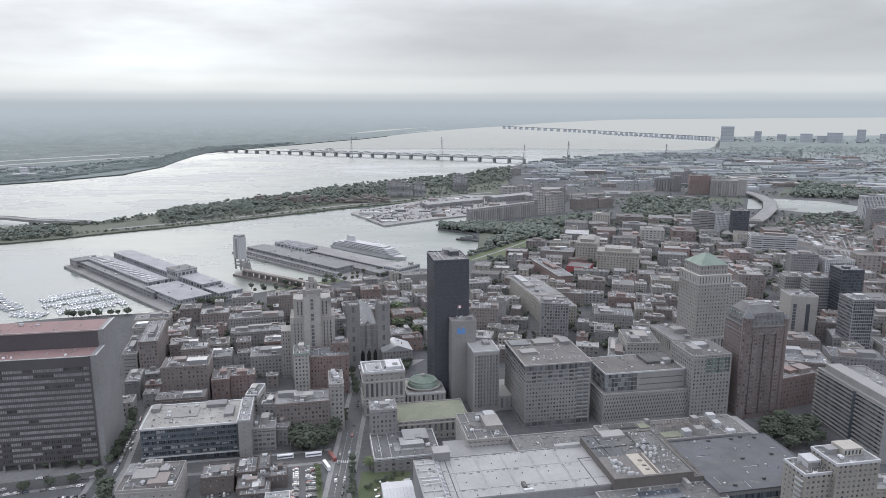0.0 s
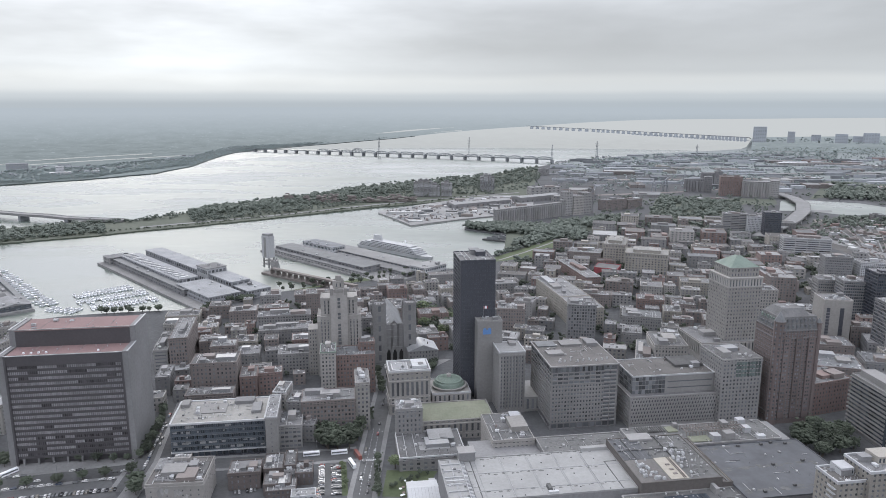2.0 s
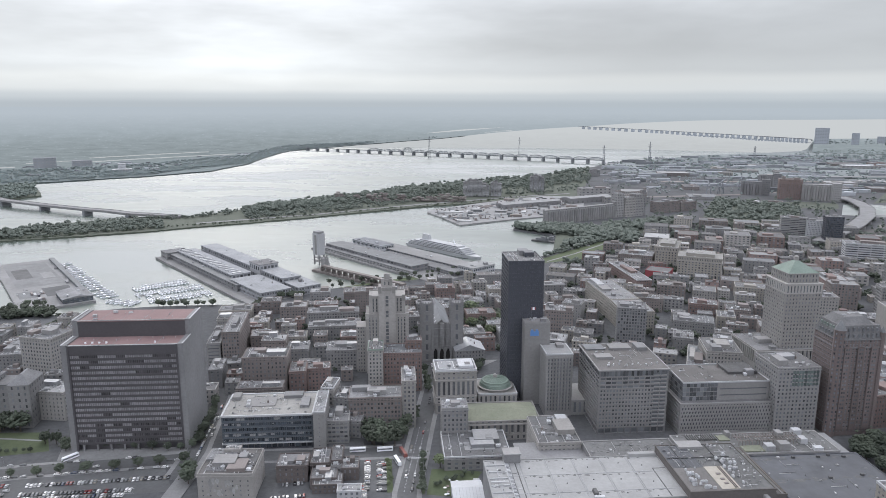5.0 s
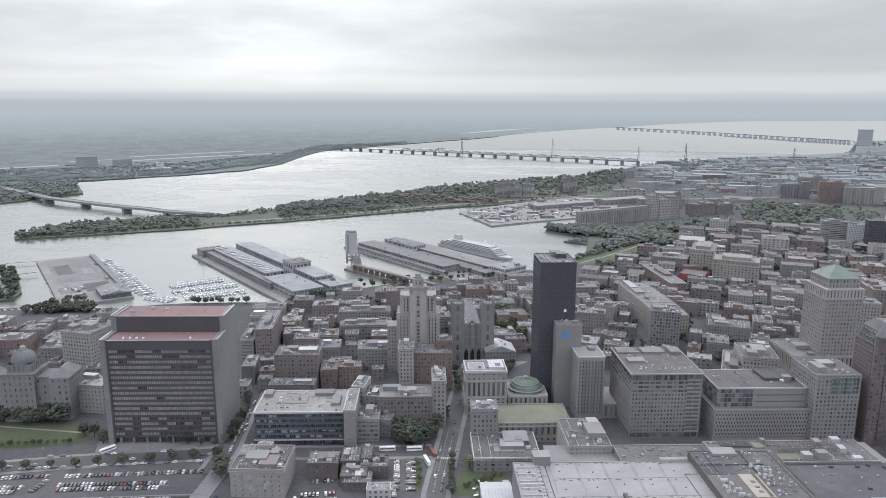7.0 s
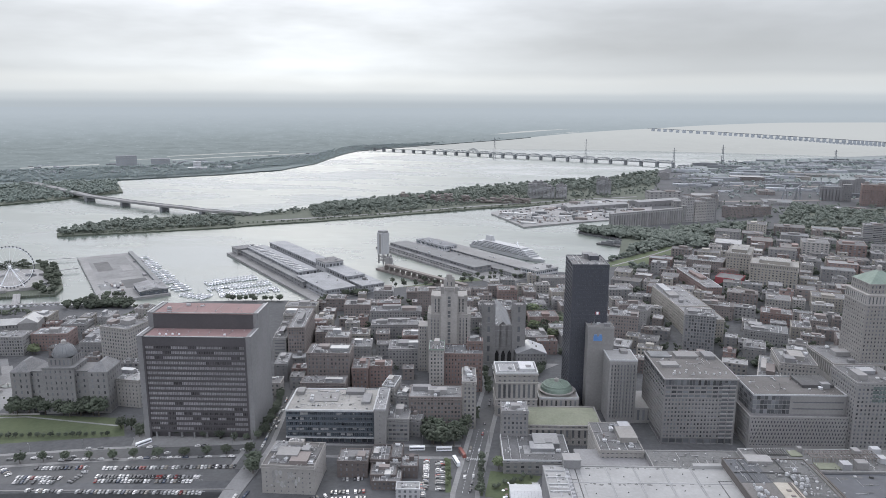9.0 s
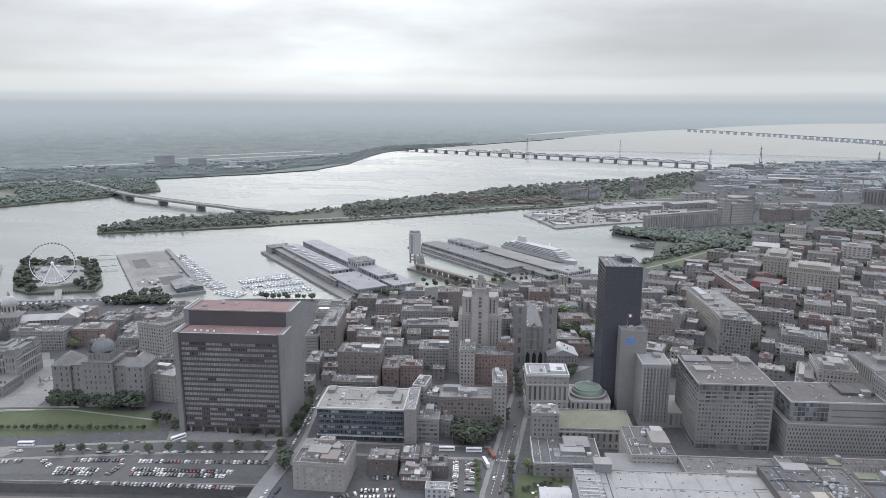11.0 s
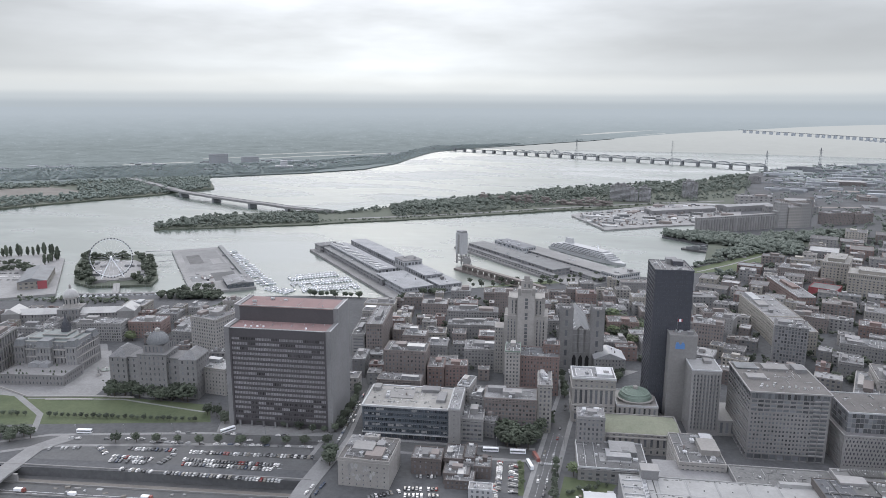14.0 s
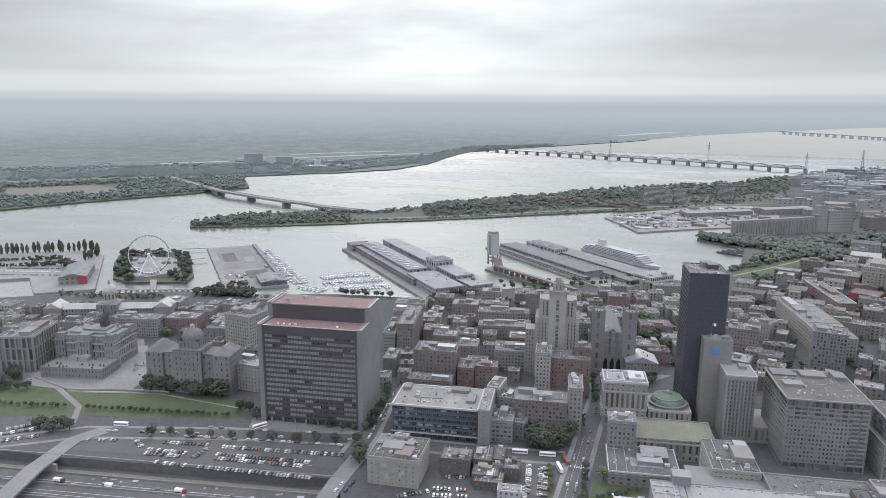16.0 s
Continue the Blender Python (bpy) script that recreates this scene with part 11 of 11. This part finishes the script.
# ---- vehicles ----
def car_meshes():
    body, glass, wheels = Geo(), Geo(), Geo()
    body.box(-2.2, -0.88, 0.35, 2.2, 0.88, 0.92, taper=0.06, bottom=True)
    body.box(-1.55, -0.74, 1.38, 0.75, 0.74, 1.46, taper=0.08, bottom=True)
    for x in (-1.5, -0.3, 0.75):
        body.beam((x, -0.76, 0.9), (x * 0.9, -0.7, 1.4), 0.12)
        body.beam((x, 0.76, 0.9), (x * 0.9, 0.7, 1.4), 0.12)
    glass.box(-1.9, -0.80, 0.90, 1.25, 0.80, 1.39, taper=0.32)
    for x in (-1.35, 1.35):
        for y in (-0.9, 0.72):
            i = len(wheels.v)
            wheels.v += [(x + 0.33 * math.cos(k * 0.7854), y + dy, 0.33 + 0.33 * math.sin(k * 0.7854)) for dy in (0, 0.18) for k in range(8)]
            wheels.f += [(i + k, i + (k + 1) % 8, i + 8 + (k + 1) % 8, i + 8 + k) for k in range(8)] + [tuple(i + k for k in range(8))]
    return [body.mesh("car", "car_paint_%d" % i) for i in range(7)], glass.mesh("window_glass", "glass_dark"), wheels.mesh("wheels", "rubber")


CAR_BODIES, CAR_GLASS, CAR_WHEELS = car_meshes()
CAR_NAMES = ("white", "silver", "black", "grey", "red", "blue", "beige")


def car(x, y, rot, z=0.06, parked=True):
    i = rng.choice((0, 0, 0, 1, 1, 1, 2, 2, 2, 3, 3, 3, 4, 5, 6))
    ob = place("car", CAR_BODIES[i], at=(x, y, z), rot=rot)
    place("window_glass", CAR_GLASS, ob)
    tagged(place("tyre_set", CAR_WHEELS, ob, label="small black tyres"), kind="stuff")
    tagged(ob, "%s car %s" % (CAR_NAMES[i], "parked in a row on asphalt" if parked else "standing on the street"), "car", "parked cars" if parked else "street cars")


def far_cars(p, q, n):
    """A row of cars on the far quays, too small to pick apart."""
    g = Geo()
    for k in range(n):
        if rng.random() < 0.7:
            x, y = p[0] + (q[0] - p[0]) * k / n, p[1] + (q[1] - p[1]) * k / n
            g.box(x - 1.4, y - 1.6, 0.45, x + 1.4, y + 1.6, 1.1)
            g.box(x - 0.9, y - 1.0, 1.1, x + 0.9, y + 1.0, 1.6, taper=0.2)
    tagged(place("cars", g.mesh("cars", rng.choice(("car_paint_0", "car_paint_1", "car_paint_3")))), "row of small parked cars on the quay", "cars", kind="stuff")


def car_row(p, q, n, turn=90, fill=0.85, z=0.06, parked=True):
    a = math.degrees(math.atan2(q[1] - p[1], q[0] - p[0]))
    for k in range(n):
        if rng.random() < fill:
            f = (k + 0.5) / n
            car(p[0] + (q[0] - p[0]) * f + rng.uniform(-0.2, 0.2), p[1] + (q[1] - p[1]) * f + rng.uniform(-0.2, 0.2), a + turn + rng.choice((0, 180)) + rng.uniform(-2, 2), z, parked)


for p, q, fill in (((-375.3, 387.7), (-340.0, 396.7), 0.9), ((-328.5, 398.1), (-236.3, 420.2), 0.95), ((-378.4, 374.4), (-346.9, 380.2), 0.9), ((-376.0, 369.2), (-347.9, 374.4), 0.9),
                   ((-325.5, 387.0), (-254.0, 401.9), 0.96), ((-322.8, 381.6), (-250.8, 396.6), 0.94), ((-359.7, 361.6), (-334.5, 365.6), 0.8), ((-325.8, 367.2), (-241.8, 383.4), 0.92), ((-337.8, 376.0), (-337.0, 392.0), 0.9)):
    car_row(p, q, int(math.hypot(q[0] - p[0], q[1] - p[1]) / 2.55), fill=fill)
    ribbon("bay_line", "faded pale line along a row of parking bays", "marking", [(p[0], p[1] + 2.6, 0.07), (q[0], q[1] + 2.6, 0.07)], 0.18, "road_paint")
car_row((-400, 384), (-385, 376), 5, fill=0.7)
car_row((-435.9, 367.3), (-410.4, 378.0), 9, fill=0.6)
car_row((-373.4, 400.3), (-244.7, 433.8), 24, 0, 0.72, 0.16, False)
car_row((-448.1, 381.4), (-235.4, 446.5), 40, 0, 0.3, 0.16, False)
car_row((-368.8, 419.0), (-238.9, 453.3), 30, 0, 0.35, 0.16, False)
car_row((-97.4, 418.8), (-105.2, 458.3), 16)
car_row((-88.1, 418.8), (-97.0, 459.9), 16)
car_row((-85.4, 418.8), (-94.1, 459.9), 16, fill=0.7)
car_row((-73.1, 418.8), (-76.9, 490.5), 12, 0, 0.4, 0.3, False)
car_row((-66.8, 418.8), (-74.7, 585.4), 18, 0, 0.4, 0.3, False)
car_row((-70.2, 585.4), (-85.7, 669.5), 14, 0, 0.8, 0.3, False)
car_row((-230.2, 445.1), (-250.3, 539.2), 20, 0, 0.85, 0.25, False)
car_row((-230.8, 468.8), (-285.2, 669.3), 20, 0, 0.3, 0.25, False)
car_row((-177.7, 383.4), (-159.3, 398.0), 9)
car_row((-218.3, 389.6), (-218.0, 373.5), 4, 0, 0.7, 0.5, False)
car_row((-213.0, 402.7), (-211.6, 375.5), 7, 0, 0.7, 0.5, False)
car_row((-159.0, 418.0), (-142.0, 423.1), 7)
car_row((-102.0, 425.7), (-96.9, 409.6), 8)
car_row((-158.9, 401.3), (-133.3, 408.9), 10)
car_row((-158.4, 392.7), (-132.5, 400.4), 10)
car_row((-503.1, 351.4), (-487.2, 368.1), 14)
car_row((-492.7, 343.4), (-472.8, 361.2), 14)
car_row((-506.2, 358.5), (-494.4, 374.0), 10)
for k in range(4):
    far_cars(clock_quay(40, 20 + 22 * k), clock_quay(150, 20 + 22 * k), 30)
for k in range(3):
    far_cars(al(170, 6 + k * 2.5), al(300, 6 + k * 2.5), 20)


def coach(x, y, rot, z, red=False):
    g, p = Geo(), Geo()
    g.box(-6, -1.25, 0.35, 6, 1.25, 3.2, taper=0.12, bottom=True)
    for s in (-1, 1):
        p.box(-5.6, s * 1.23 - 0.05, 1.5, 5.4, s * 1.23 + 0.05, 2.5, bottom=True)
    p.box(5.9, -1.0, 1.3, 6.02, 1.0, 2.6)
    ob = place("bus", g.mesh("bus", "red_paint" if red else "white_paint"), at=(x, y, z), rot=rot)
    part("window_band", p, "glass_dark", ob)
    w = Geo()
    for u in (-4, 3.8):
        for s in (-1.2, 0.95):
            w.box(u - 0.45, s, 0, u + 0.45, s + 0.25, 0.9, taper=0.1)
    tagged(part("tyre_set", w, "rubber", ob, "black tyres"), kind="stuff")
    tagged(ob, ("red" if red else "white") + " city bus standing on the street", "bus")


coach(-427.3, 398.2, 16, 0.2)
coach(-115.7, 471.4, 14, 0.2)
coach(-95.6, 474.8, 14, 0.2)
coach(-83.3, 458.4, 118, 0.3)
coach(-257.1, 579.1, 104, 0.25)
coach(-81.1, 471.3, 118, 0.3, True)
coach(-321.8, 436.5, 60, 0.2)
